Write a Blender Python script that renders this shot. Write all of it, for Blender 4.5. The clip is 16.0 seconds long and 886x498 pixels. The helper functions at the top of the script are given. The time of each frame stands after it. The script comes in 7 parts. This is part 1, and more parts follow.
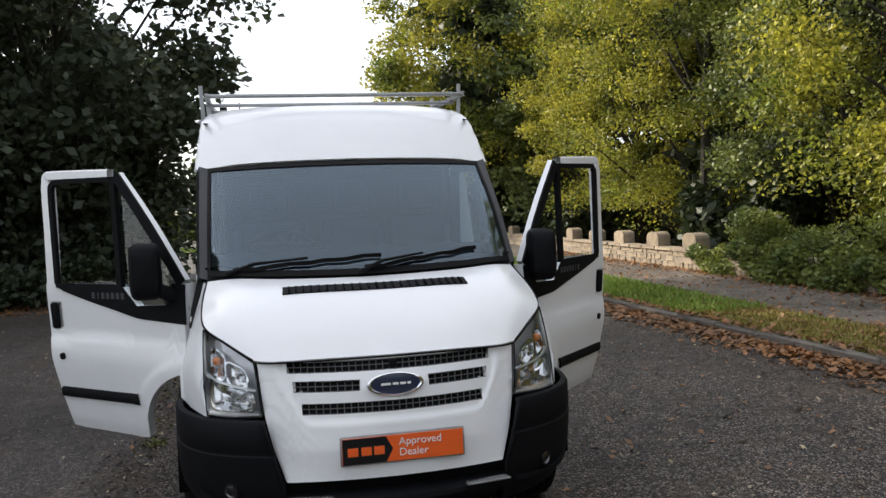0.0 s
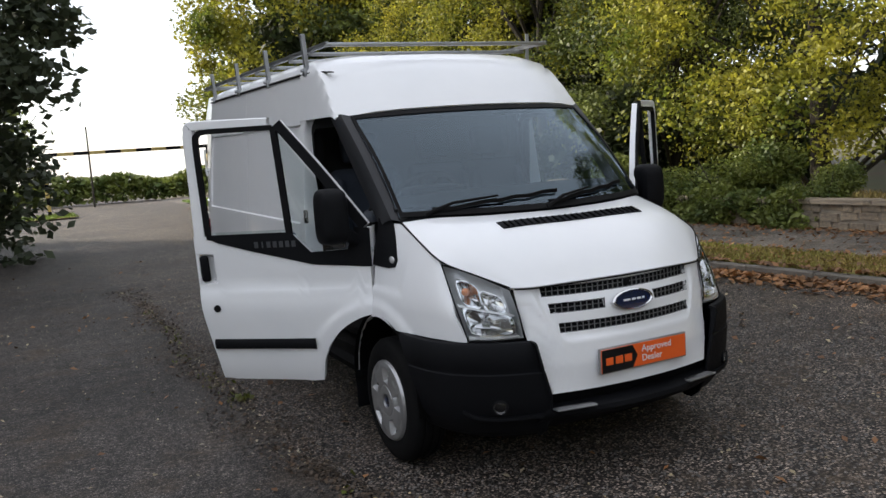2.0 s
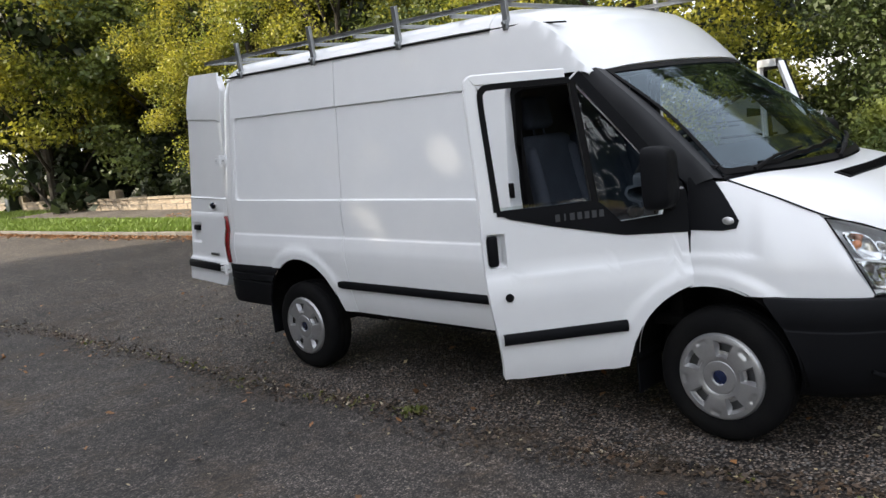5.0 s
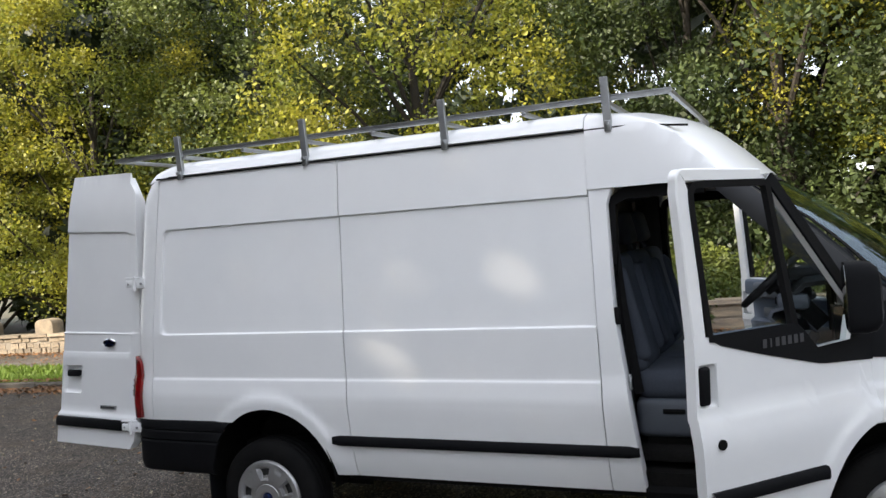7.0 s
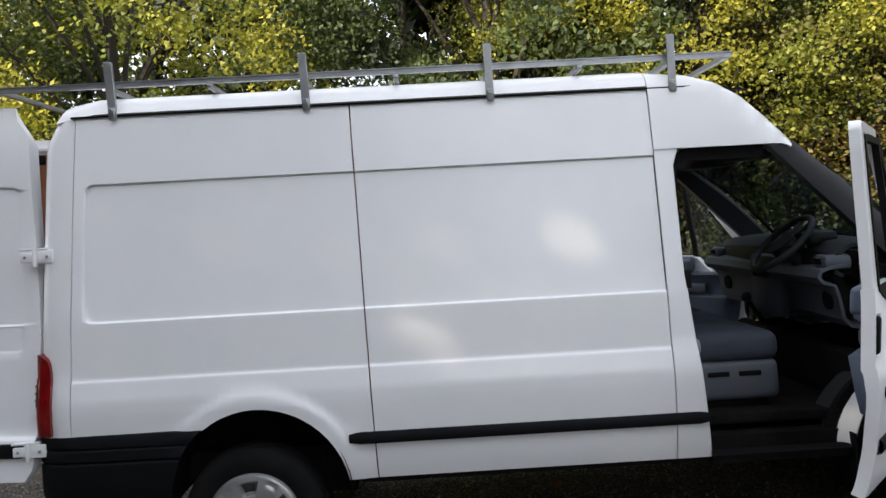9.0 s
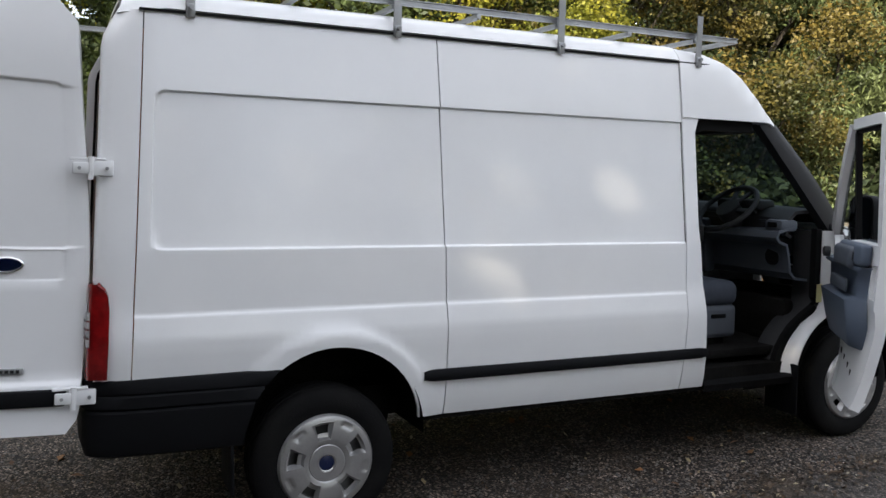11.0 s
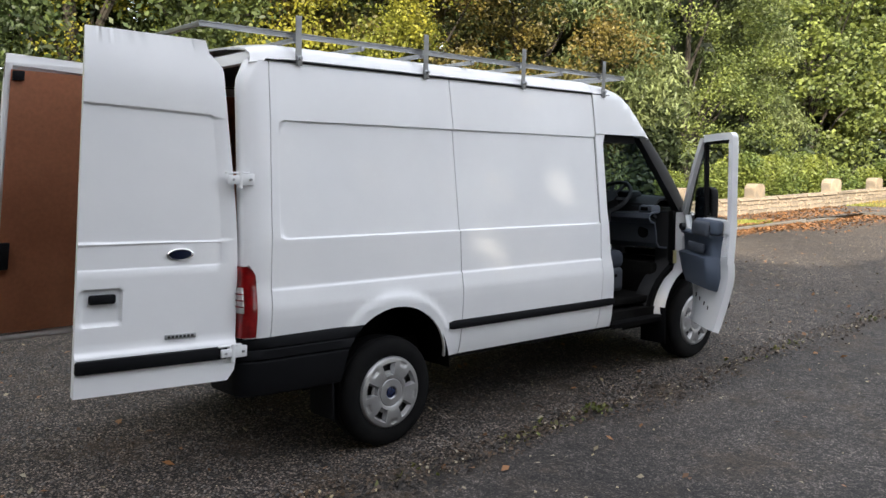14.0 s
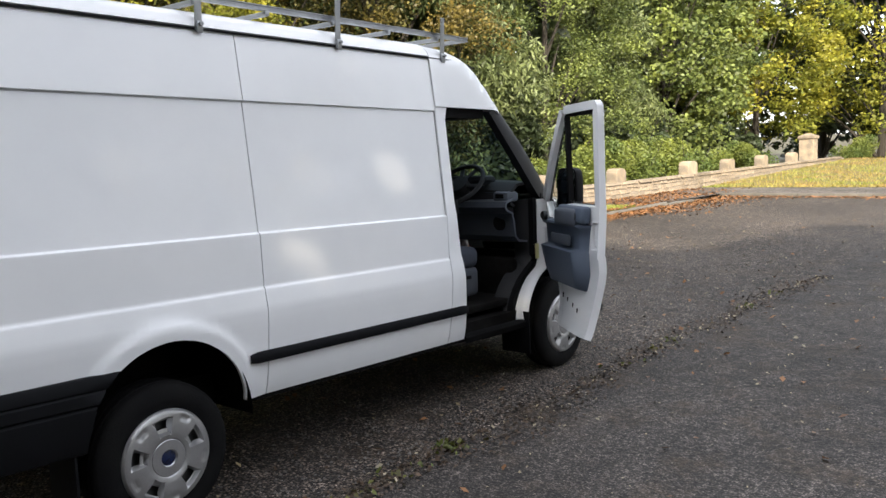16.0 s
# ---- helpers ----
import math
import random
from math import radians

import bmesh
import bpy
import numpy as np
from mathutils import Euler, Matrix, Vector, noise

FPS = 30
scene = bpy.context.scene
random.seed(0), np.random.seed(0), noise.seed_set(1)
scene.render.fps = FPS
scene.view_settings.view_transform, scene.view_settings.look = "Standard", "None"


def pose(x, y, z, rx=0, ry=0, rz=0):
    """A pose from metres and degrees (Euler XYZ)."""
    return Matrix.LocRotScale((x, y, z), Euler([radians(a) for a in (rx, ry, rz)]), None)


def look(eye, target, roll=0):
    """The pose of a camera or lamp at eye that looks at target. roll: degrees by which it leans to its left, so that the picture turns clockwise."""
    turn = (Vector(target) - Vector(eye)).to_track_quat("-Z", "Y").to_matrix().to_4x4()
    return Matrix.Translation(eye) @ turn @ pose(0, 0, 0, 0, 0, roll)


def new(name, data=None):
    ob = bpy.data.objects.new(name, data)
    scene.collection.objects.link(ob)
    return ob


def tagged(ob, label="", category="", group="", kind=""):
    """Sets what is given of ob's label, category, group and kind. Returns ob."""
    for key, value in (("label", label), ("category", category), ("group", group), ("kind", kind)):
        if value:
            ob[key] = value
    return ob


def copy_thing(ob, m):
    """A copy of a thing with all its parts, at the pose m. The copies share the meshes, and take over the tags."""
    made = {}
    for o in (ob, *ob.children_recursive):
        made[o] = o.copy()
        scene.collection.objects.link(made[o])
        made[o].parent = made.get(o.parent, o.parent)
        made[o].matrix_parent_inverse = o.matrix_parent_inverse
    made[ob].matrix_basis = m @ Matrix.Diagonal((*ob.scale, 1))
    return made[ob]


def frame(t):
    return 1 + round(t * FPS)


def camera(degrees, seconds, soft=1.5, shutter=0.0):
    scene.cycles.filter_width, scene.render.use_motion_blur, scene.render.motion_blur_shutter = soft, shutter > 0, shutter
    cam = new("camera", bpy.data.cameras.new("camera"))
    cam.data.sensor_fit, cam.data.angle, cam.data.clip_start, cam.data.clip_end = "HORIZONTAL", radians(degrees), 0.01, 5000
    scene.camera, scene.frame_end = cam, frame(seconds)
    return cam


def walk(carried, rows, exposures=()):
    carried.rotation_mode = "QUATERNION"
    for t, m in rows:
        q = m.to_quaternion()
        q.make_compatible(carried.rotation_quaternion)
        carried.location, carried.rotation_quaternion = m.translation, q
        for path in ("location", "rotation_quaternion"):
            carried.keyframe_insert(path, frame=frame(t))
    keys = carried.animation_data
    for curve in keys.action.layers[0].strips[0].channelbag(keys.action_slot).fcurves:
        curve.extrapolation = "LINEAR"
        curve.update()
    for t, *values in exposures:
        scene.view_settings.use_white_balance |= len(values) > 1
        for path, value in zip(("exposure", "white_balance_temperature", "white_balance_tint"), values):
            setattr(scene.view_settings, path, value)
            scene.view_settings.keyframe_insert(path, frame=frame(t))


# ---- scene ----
cam = camera(55.7, 16.0)
PATH = [
    (0, (-0.533, -4.425, 1.579), (-0.098, -2.475, 1.491), -2.4),
    (0.5, (-1.015, -4.398, 1.568), (-0.496, -2.468, 1.475), -3.0),
    (1, (-1.541, -4.303, 1.558), (-0.843, -2.435, 1.407), -4.0),
    (1.5, (-2.092, -4.17, 1.605), (-1.354, -2.318, 1.443), -4.7),
    (2, (-2.593, -4.064, 1.603), (-1.693, -2.291, 1.386), -4.3),
    (2.5, (-3.109, -3.823, 1.617), (-2.056, -2.148, 1.328), -5.4),
    (3, (-3.62, -3.546, 1.646), (-2.474, -1.931, 1.368), -5.5),
    (3.5, (-3.95, -3.146, 1.653), (-2.715, -1.599, 1.369), -5.4),
    (4, (-4.263, -2.75, 1.693), (-3.005, -1.23, 1.365), -7.9),
    (4.2, (-4.37, -2.576, 1.684), (-3.09, -1.075, 1.354), -8.1),
    (6.3, (-4.892, -0.465, 1.665), (-3.149, 0.499, 1.479), -4.5),
    (6.5, (-4.944, -0.241, 1.683), (-3.159, 0.644, 1.504), -4.4),
    (7, (-4.911, 0.304, 1.687), (-3.081, 1.11, 1.684), -5.2),
    (7.5, (-4.953, 0.875, 1.658), (-3.019, 1.38, 1.713), -5.0),
    (8, (-4.945, 1.418, 1.66), (-2.984, 1.743, 1.441), -2.5),
    (8.2, (-4.925, 1.611, 1.66), (-2.954, 1.913, 1.499), -3.8),
    (10.3, (-4.537, 3.691, 1.599), (-2.623, 3.133, 1.45), -1.0),
    (10.5, (-4.486, 3.87, 1.6), (-2.584, 3.276, 1.434), -0.8),
    (11, (-4.43, 4.339, 1.632), (-2.621, 3.508, 1.442), 0.0),
    (11.5, (-4.482, 4.856, 1.652), (-2.777, 3.848, 1.373), -1.3),
    (12, (-4.606, 5.296, 1.677), (-2.945, 4.215, 1.409), -1.0),
    (12.5, (-4.611, 5.732, 1.701), (-2.999, 4.57, 1.475), -0.2),
    (13, (-4.75, 5.999, 1.751), (-3.17, 4.793, 1.531), -0.1),
    (13.5, (-4.852, 6.206, 1.744), (-3.313, 4.947, 1.531), -0.5),
    (14, (-4.874, 6.29, 1.746), (-3.372, 4.988, 1.527), -0.5),
    (14.5, (-4.87, 6.21, 1.74), (-3.406, 4.872, 1.484), -0.1),
    (15, (-4.787, 6.004, 1.704), (-3.361, 4.634, 1.406), 0.0),
    (15.5, (-4.514, 5.688, 1.694), (-3.151, 4.246, 1.444), -0.1),
    (16, (-4.217, 5.227, 1.648), (-2.931, 3.713, 1.411), -2.3),
]
walk(cam, [(t, look(eye, target, roll)) for t, eye, target, roll in PATH],
     exposures=[(0, 0.72), (2, 0.62), (3, 0.68), (4, 0.98), (6.5, 1.20), (8, 1.10), (11, 1.12), (13, 1.32), (14.5, 1.32), (16, 1.26)])

# ---- world, sun and exposure ----
SUN_AZ, SUN_EL = radians(318), radians(29)   # azimuth measured clockwise from +y
world = bpy.data.worlds.new("World")
scene.world = world
world.use_nodes = True
wn = world.node_tree.nodes
sky = wn.new("ShaderNodeTexSky")
sky.sky_type, sky.sun_disc = "NISHITA", False
sky.sun_elevation, sky.sun_rotation = SUN_EL, SUN_AZ
sky.air_density, sky.dust_density, sky.ozone_density = 1.0, 1.5, 1.3
bg = wn["Background"]
bg.inputs["Strength"].default_value = 0.15
veil = wn.new("ShaderNodeMix")                 # thin high overcast, even over the whole sky
veil.data_type = "RGBA"
veil.inputs["Factor"].default_value = 0.55
veil.inputs["B"].default_value = (7.95, 7.95, 8.2, 1)
world.node_tree.links.new(sky.outputs[0], veil.inputs["A"])
world.node_tree.links.new(veil.outputs["Result"], bg.inputs[0])
sun = new("sun", bpy.data.lights.new("sun", "SUN"))
sun.data.energy, sun.data.angle, sun.data.color = 4.4, radians(0.7), (1.0, 0.90, 0.74)
sun_from = Vector((math.sin(SUN_AZ) * math.cos(SUN_EL), math.cos(SUN_AZ) * math.cos(SUN_EL), math.sin(SUN_EL)))
sun.matrix_world = look(sun_from * 60, (0, 0, 0))


# ---- materials ----
def material(name, color, rough=0.6, metal=0.0, spread=0.12, scale=6.0, grain=60.0, bump=0.0, coat=0.0, spec=0.5, hue=None, island=0.0, obj=0.0):
    """A surface whose colour varies at two scales. hue: a second colour that the coarse variation leans to."""
    m = bpy.data.materials.new(name)
    m.use_nodes = True
    n, l = m.node_tree.nodes, m.node_tree.links
    b = n["Principled BSDF"]
    b.inputs["Roughness"].default_value, b.inputs["Metallic"].default_value = rough, metal
    b.inputs["Coat Weight"].default_value, b.inputs["Specular IOR Level"].default_value = coat, spec
    b.inputs["Coat Roughness"].default_value = 0.06
    co = n.new("ShaderNodeTexCoord")
    big, fine = n.new("ShaderNodeTexNoise"), n.new("ShaderNodeTexNoise")
    big.inputs["Scale"].default_value, fine.inputs["Scale"].default_value = scale, grain
    big.inputs["Detail"].default_value, fine.inputs["Detail"].default_value = 4, 3
    for t in (big, fine):
        l.new(co.outputs["Object"], t.inputs["Vector"])
    mix = n.new("ShaderNodeMix")
    mix.data_type = "RGBA"
    ramp = n.new("ShaderNodeMapRange")
    ramp.inputs[1].default_value, ramp.inputs[2].default_value = 0.35, 0.65
    l.new(big.outputs["Fac"], ramp.inputs[0])
    l.new(ramp.outputs[0], mix.inputs["Factor"])
    c2 = hue or tuple(c * (1 - spread) for c in color)
    mix.inputs["A"].default_value, mix.inputs["B"].default_value = (*color, 1), (*c2, 1)
    hsv = n.new("ShaderNodeHueSaturation")
    l.new(mix.outputs["Result"], hsv.inputs["Color"])
    val = n.new("ShaderNodeMapRange")
    val.inputs[3].default_value, val.inputs[4].default_value = 1 - spread, 1 + spread
    l.new(fine.outputs["Fac"], val.inputs[0])
    out = val.outputs[0]
    for amount, node, sock in ((island, "ShaderNodeNewGeometry", "Random Per Island"), (obj, "ShaderNodeObjectInfo", "Random")):
        if amount:
            r, mr, mul = n.new(node), n.new("ShaderNodeMapRange"), n.new("ShaderNodeMath")
            mul.operation = "MULTIPLY"
            mr.inputs[3].default_value, mr.inputs[4].default_value = 1 - amount, 1 + amount
            l.new(r.outputs[sock], mr.inputs[0])
            l.new(mr.outputs[0], mul.inputs[0])
            l.new(out, mul.inputs[1])
            out = mul.outputs[0]
    l.new(out, hsv.inputs["Value"])
    l.new(hsv.outputs[0], b.inputs["Base Color"])
    if bump:
        bp = n.new("ShaderNodeBump")
        bp.inputs["Strength"].default_value, bp.inputs["Distance"].default_value = min(1, bump), 0.01
        l.new(fine.outputs["Fac"], bp.inputs["Height"])
        l.new(bp.outputs[0], b.inputs["Normal"])
    return m


def glass_material(name, tint=(0.8, 0.86, 0.86), rough=0.0, clear=0.8, gloss=0.075, sheen=(1, 1, 1)):
    """Thin window glass: lets light through and mirrors by Fresnel."""
    m = bpy.data.materials.new(name)
    m.use_nodes = True
    n, l = m.node_tree.nodes, m.node_tree.links
    n.remove(n["Principled BSDF"])
    tr, gl, mx = n.new("ShaderNodeBsdfTransparent"), n.new("ShaderNodeBsdfGlossy"), n.new("ShaderNodeMixShader")
    tr.inputs[0].default_value = (*[c * clear for c in tint], 1)
    gl.inputs["Roughness"].default_value = rough
    gl.inputs[0].default_value = (*sheen, 1)
    lw, pw, ma = n.new("ShaderNodeLayerWeight"), n.new("ShaderNodeMath"), n.new("ShaderNodeMath")
    lw.inputs[0].default_value = 0.5
    pw.operation, ma.operation = "POWER", "MULTIPLY_ADD"
    pw.inputs[1].default_value = 5.0
    ma.inputs[1].default_value, ma.inputs[2].default_value = 0.9, gloss
    l.new(lw.outputs["Facing"], pw.inputs[0])
    l.new(pw.outputs[0], ma.inputs[0])
    l.new(ma.outputs[0], mx.inputs[0])
    l.new(tr.outputs[0], mx.inputs[1])
    l.new(gl.outputs[0], mx.inputs[2])
    l.new(mx.outputs[0], n["Material Output"].inputs[0])
    return m


M_PAINT = material("white van paint", (0.83, 0.835, 0.84), 0.30, spread=0.02, scale=1.5, grain=8, coat=0.45, hue=(0.80, 0.81, 0.82))
M_PLASTIC = material("black textured plastic", (0.0062, 0.0066, 0.008), 0.6, spec=0.11, spread=0.2, scale=3, grain=300, bump=0.15)
M_RUBBER = material("tyre rubber", (0.0065, 0.0065, 0.007), 0.8, spec=0.08, spread=0.25, scale=5, grain=120, bump=0.2, hue=(0.010, 0.0098, 0.0095))
M_SEAL = material("rubber seal", (0.006, 0.006, 0.0065), 0.65, spec=0.12, spread=0.2)
M_PILLAR = material("charcoal pillar moulding", (0.022, 0.023, 0.026), 0.42, spec=0.35, spread=0.15, grain=300, bump=0.05)
M_MESH = material("grey grille mesh", (0.15, 0.15, 0.155), 0.5, spread=0.15)
M_AMBER = material("amber bulb", (0.62, 0.20, 0.06), 0.2, spread=0.1, coat=0.5)
M_FOG = material("dim fog reflector", (0.16, 0.16, 0.165), 0.25, 0.8, spread=0.1)
M_TRIM_SILVER = material("silver wheel trim", (0.43, 0.43, 0.432), 0.30, 0.7, spread=0.08, scale=9, grain=90)
M_GALV = material("galvanised steel", (0.42, 0.43, 0.44), 0.42, 0.8, spread=0.15, scale=9, grain=140, hue=(0.33, 0.34, 0.35))
M_MIRROR = material("mirror glass", (0.13, 0.14, 0.145), 0.02, 1.0, spread=0.02)
M_RIM = material("painted steel rim", (0.10, 0.10, 0.10), 0.6, spread=0.2)
M_CHROME = material("chrome", (0.75, 0.75, 0.76), 0.12, 1.0, spread=0.03)
M_DARK = material("dark cavity", (0.009, 0.009, 0.0095), 0.85, spec=0.08, spread=0.3)
M_UNDER = material("underbody", (0.012, 0.0115, 0.011), 0.9, spec=0.08, spread=0.4, scale=5, bump=0.3)
M_GLASS = glass_material("cab glass", clear=0.9, gloss=0.05)
M_SCREEN = glass_material("windscreen glass", (0.55, 0.68, 0.76), 0.0, 0.6, 0.11, (0.72, 0.88, 1.0))
M_BOWL = material("silvered lamp bowl", (0.60, 0.61, 0.62), 0.34, 0.45, spread=0.08, scale=30)
M_REFLECT = material("mirror lamp reflector", (0.66, 0.67, 0.68), 0.10, 1.0, spread=0.25, scale=45, grain=90)
M_LENS = glass_material("clear lamp lens", (0.97, 0.98, 0.98), 0.02, 0.97, 0.04)
M_ORANGE = material("amber indicator", (0.75, 0.22, 0.06), 0.25, spread=0.1, coat=0.5)
M_RED = material("red lamp plastic", (0.22, 0.006, 0.007), 0.15, spread=0.3, scale=14, grain=50, coat=0.15, hue=(0.12, 0.003, 0.004))
M_LAMPWHITE = material("clear lamp segment", (0.78, 0.78, 0.78), 0.12, 0.4, spread=0.25, scale=16, grain=70, coat=0.5, hue=(0.42, 0.41, 0.41))
M_BLUE = material("badge blue", (0.006, 0.014, 0.055), 0.2, spread=0.05, coat=0.6)
M_PLATE_O = material("orange plate", (0.86, 0.13, 0.02), 0.4, spread=0.03)
M_PLATE_K = material("black plate", (0.02, 0.02, 0.022), 0.4, spread=0.05)
M_WHITE = material("white print", (0.8, 0.8, 0.8), 0.5, spread=0.03)
M_ALU = material("tread aluminium", (0.4, 0.4, 0.41), 0.4, 0.8, spread=0.3, grain=220, bump=0.5)
M_SEAT = material("grey seat cloth", (0.055, 0.063, 0.080), 0.95, spec=0.15, spread=0.2, scale=4, grain=120)
M_SEATBASE = material("blue-grey moulded plastic", (0.082, 0.105, 0.145), 0.6, spread=0.06, grain=300, bump=0.1)
M_SEATSHELL = material("dark seat plastic", (0.075, 0.085, 0.103), 0.6, spread=0.06, grain=300, bump=0.1)
M_DASH = material("dark dashboard plastic", (0.013, 0.014, 0.016), 0.65, spread=0.12, grain=300, bump=0.1)
M_DASHGREY = material("grey dashboard plastic", (0.075, 0.087, 0.108), 0.6, spread=0.06, grain=300, bump=0.1)
M_PLY = material("varnished plywood", (0.56, 0.245, 0.13), 0.5, spread=0.2, scale=2.2, grain=40, hue=(0.42, 0.17, 0.09))
M_PLYFLOOR = material("worn plywood floor", (0.36, 0.27, 0.19), 0.7, spread=0.2, scale=4)
M_NAME = material("grey raised print", (0.045, 0.047, 0.052), 0.5, spread=0.1)
M_STICKER = material("pale yellow sticker", (0.75, 0.72, 0.35), 0.5, spread=0.05)

# asphalt: coarse exposed chippings with dark binder, worn paler in patches
def asphalt(name, base, chip, scale=70.0, patch=0.35, strength=0.9):
    m = bpy.data.materials.new(name)
    m.use_nodes = True
    n, l = m.node_tree.nodes, m.node_tree.links
    b = n["Principled BSDF"]
    b.inputs["Roughness"].default_value = 0.76
    b.inputs["Specular IOR Level"].default_value = 0.4
    co = n.new("ShaderNodeTexCoord")
    vor, big, mid, dirt = n.new("ShaderNodeTexVoronoi"), n.new("ShaderNodeTexNoise"), n.new("ShaderNodeTexNoise"), n.new("ShaderNodeTexNoise")
    vor.inputs["Scale"].default_value, big.inputs["Scale"].default_value, mid.inputs["Scale"].default_value = scale, patch, 5.0
    dirt.inputs["Scale"].default_value, dirt.inputs["Detail"].default_value, dirt.inputs["Roughness"].default_value = 1.7, 8, 0.7
    big.inputs["Detail"].default_value, mid.inputs["Detail"].default_value = 6, 6
    for t in (vor, big, mid, dirt):
        l.new(co.outputs["Object"], t.inputs["Vector"])
    sep = n.new("ShaderNodeSeparateColor")
    l.new(vor.outputs["Color"], sep.inputs[0])
    tone = n.new("ShaderNodeMath")               # few chips are pale, most are dull
    tone.operation = "POWER"
    tone.inputs[1].default_value = 1.7
    l.new(sep.outputs[0], tone.inputs[0])
    gap = n.new("ShaderNodeMapRange")            # binder shows between the chips
    gap.inputs[1].default_value, gap.inputs[2].default_value = 0.62, 0.36
    l.new(vor.outputs["Distance"], gap.inputs[0])
    chips = n.new("ShaderNodeMath")
    chips.operation = "MULTIPLY"
    l.new(tone.outputs[0], chips.inputs[0])
    l.new(gap.outputs[0], chips.inputs[1])
    stone = n.new("ShaderNodeMix")
    stone.data_type = "RGBA"
    stone.inputs["A"].default_value, stone.inputs["B"].default_value = (*base, 1), (*chip, 1)
    l.new(chips.outputs[0], stone.inputs["Factor"])
    soil = n.new("ShaderNodeMapRange")           # brown leaf dirt trodden into the surface
    soil.inputs[1].default_value, soil.inputs[2].default_value = 0.50, 0.68
    soil.inputs[3].default_value, soil.inputs[4].default_value = 0.0, 0.75
    l.new(dirt.outputs["Fac"], soil.inputs[0])
    mix = n.new("ShaderNodeMix")
    mix.data_type = "RGBA"
    mix.inputs["B"].default_value = (0.050, 0.034, 0.020, 1)
    l.new(soil.outputs[0], mix.inputs["Factor"])
    l.new(stone.outputs["Result"], mix.inputs["A"])
    speck = n.new("ShaderNodeTexNoise")          # uneven wear a few centimetres across
    speck.inputs["Scale"].default_value, speck.inputs["Detail"].default_value = 24.0, 3
    l.new(co.outputs["Object"], speck.inputs["Vector"])
    wear = n.new("ShaderNodeMapRange")
    wear.inputs[1].default_value, wear.inputs[2].default_value = 0.36, 0.66
    wear.inputs[3].default_value, wear.inputs[4].default_value = 0.55, 1.6
    l.new(speck.outputs["Fac"], wear.inputs[0])
    add = n.new("ShaderNodeMath")
    add.operation = "ADD"
    l.new(big.outputs["Fac"], add.inputs[0])
    l.new(mid.outputs["Fac"], add.inputs[1])
    val = n.new("ShaderNodeMapRange")
    val.inputs[1].default_value, val.inputs[2].default_value = 0.7, 1.3
    val.inputs[3].default_value, val.inputs[4].default_value = 0.45, 1.65
    l.new(add.outputs[0], val.inputs[0])
    hsv = n.new("ShaderNodeHueSaturation")
    l.new(mix.outputs["Result"], hsv.inputs["Color"])
    tone2 = n.new("ShaderNodeMath")
    tone2.operation = "MULTIPLY"
    l.new(val.outputs[0], tone2.inputs[0])
    l.new(wear.outputs[0], tone2.inputs[1])
    l.new(tone2.outputs[0], hsv.inputs["Value"])
    l.new(hsv.outputs[0], b.inputs["Base Color"])
    bp = n.new("ShaderNodeBump")
    bp.inputs["Strength"].default_value, bp.inputs["Distance"].default_value = strength, 0.008
    bp.invert = True
    l.new(vor.outputs["Distance"], bp.inputs["Height"])
    l.new(bp.outputs[0], b.inputs["Normal"])
    return m


M_ROAD = asphalt("coarse road asphalt", (0.008, 0.0063, 0.0054), (0.32, 0.257, 0.207), 74)
M_LANE = asphalt("smooth road asphalt", (0.0195, 0.0168, 0.015), (0.17, 0.144, 0.123), 94, 0.5, 0.8)
M_PAVE = asphalt("pavement asphalt", (0.085, 0.074, 0.064), (0.22, 0.19, 0.16), 110, 0.5, 0.5)
M_GRASS_SOIL = material("turf", (0.12, 0.13, 0.028), 0.95, spread=0.3, scale=0.8, grain=30, bump=0.8, hue=(0.19, 0.125, 0.05))
M_FIELD = material("rough ground", (0.07, 0.075, 0.03), 0.95, spread=0.3, scale=0.3, grain=12, bump=0.8, hue=(0.085, 0.06, 0.035))
M_GRASS = material("grass blades", (0.19, 0.215, 0.035), 0.7, spread=0.2, scale=0.6, hue=(0.30, 0.20, 0.06), island=0.35)
M_GRASS_LUSH = material("lush grass blades", (0.20, 0.29, 0.035), 0.7, spread=0.2, scale=0.6, hue=(0.16, 0.24, 0.03), island=0.3)
M_TURF_LUSH = material("green turf", (0.13, 0.19, 0.028), 0.95, spread=0.3, scale=0.8, grain=30, bump=0.8, hue=(0.11, 0.14, 0.03))
M_KERB = material("concrete kerb", (0.165, 0.148, 0.125), 0.85, spread=0.25, scale=3, grain=60, bump=0.4, obj=0.15)
M_STONE = material("weathered sandstone", (0.33, 0.26, 0.18), 0.9, spread=0.28, scale=3.5, grain=45, bump=0.6, hue=(0.19, 0.16, 0.125), obj=0.22)
M_MORTAR = material("lime mortar", (0.28, 0.24, 0.19), 0.95, spread=0.2, scale=6, grain=80, bump=0.5)
M_BARK = material("bark", (0.036, 0.029, 0.022), 0.95, spread=0.35, scale=4, grain=25, bump=1.0, hue=(0.032, 0.027, 0.02))


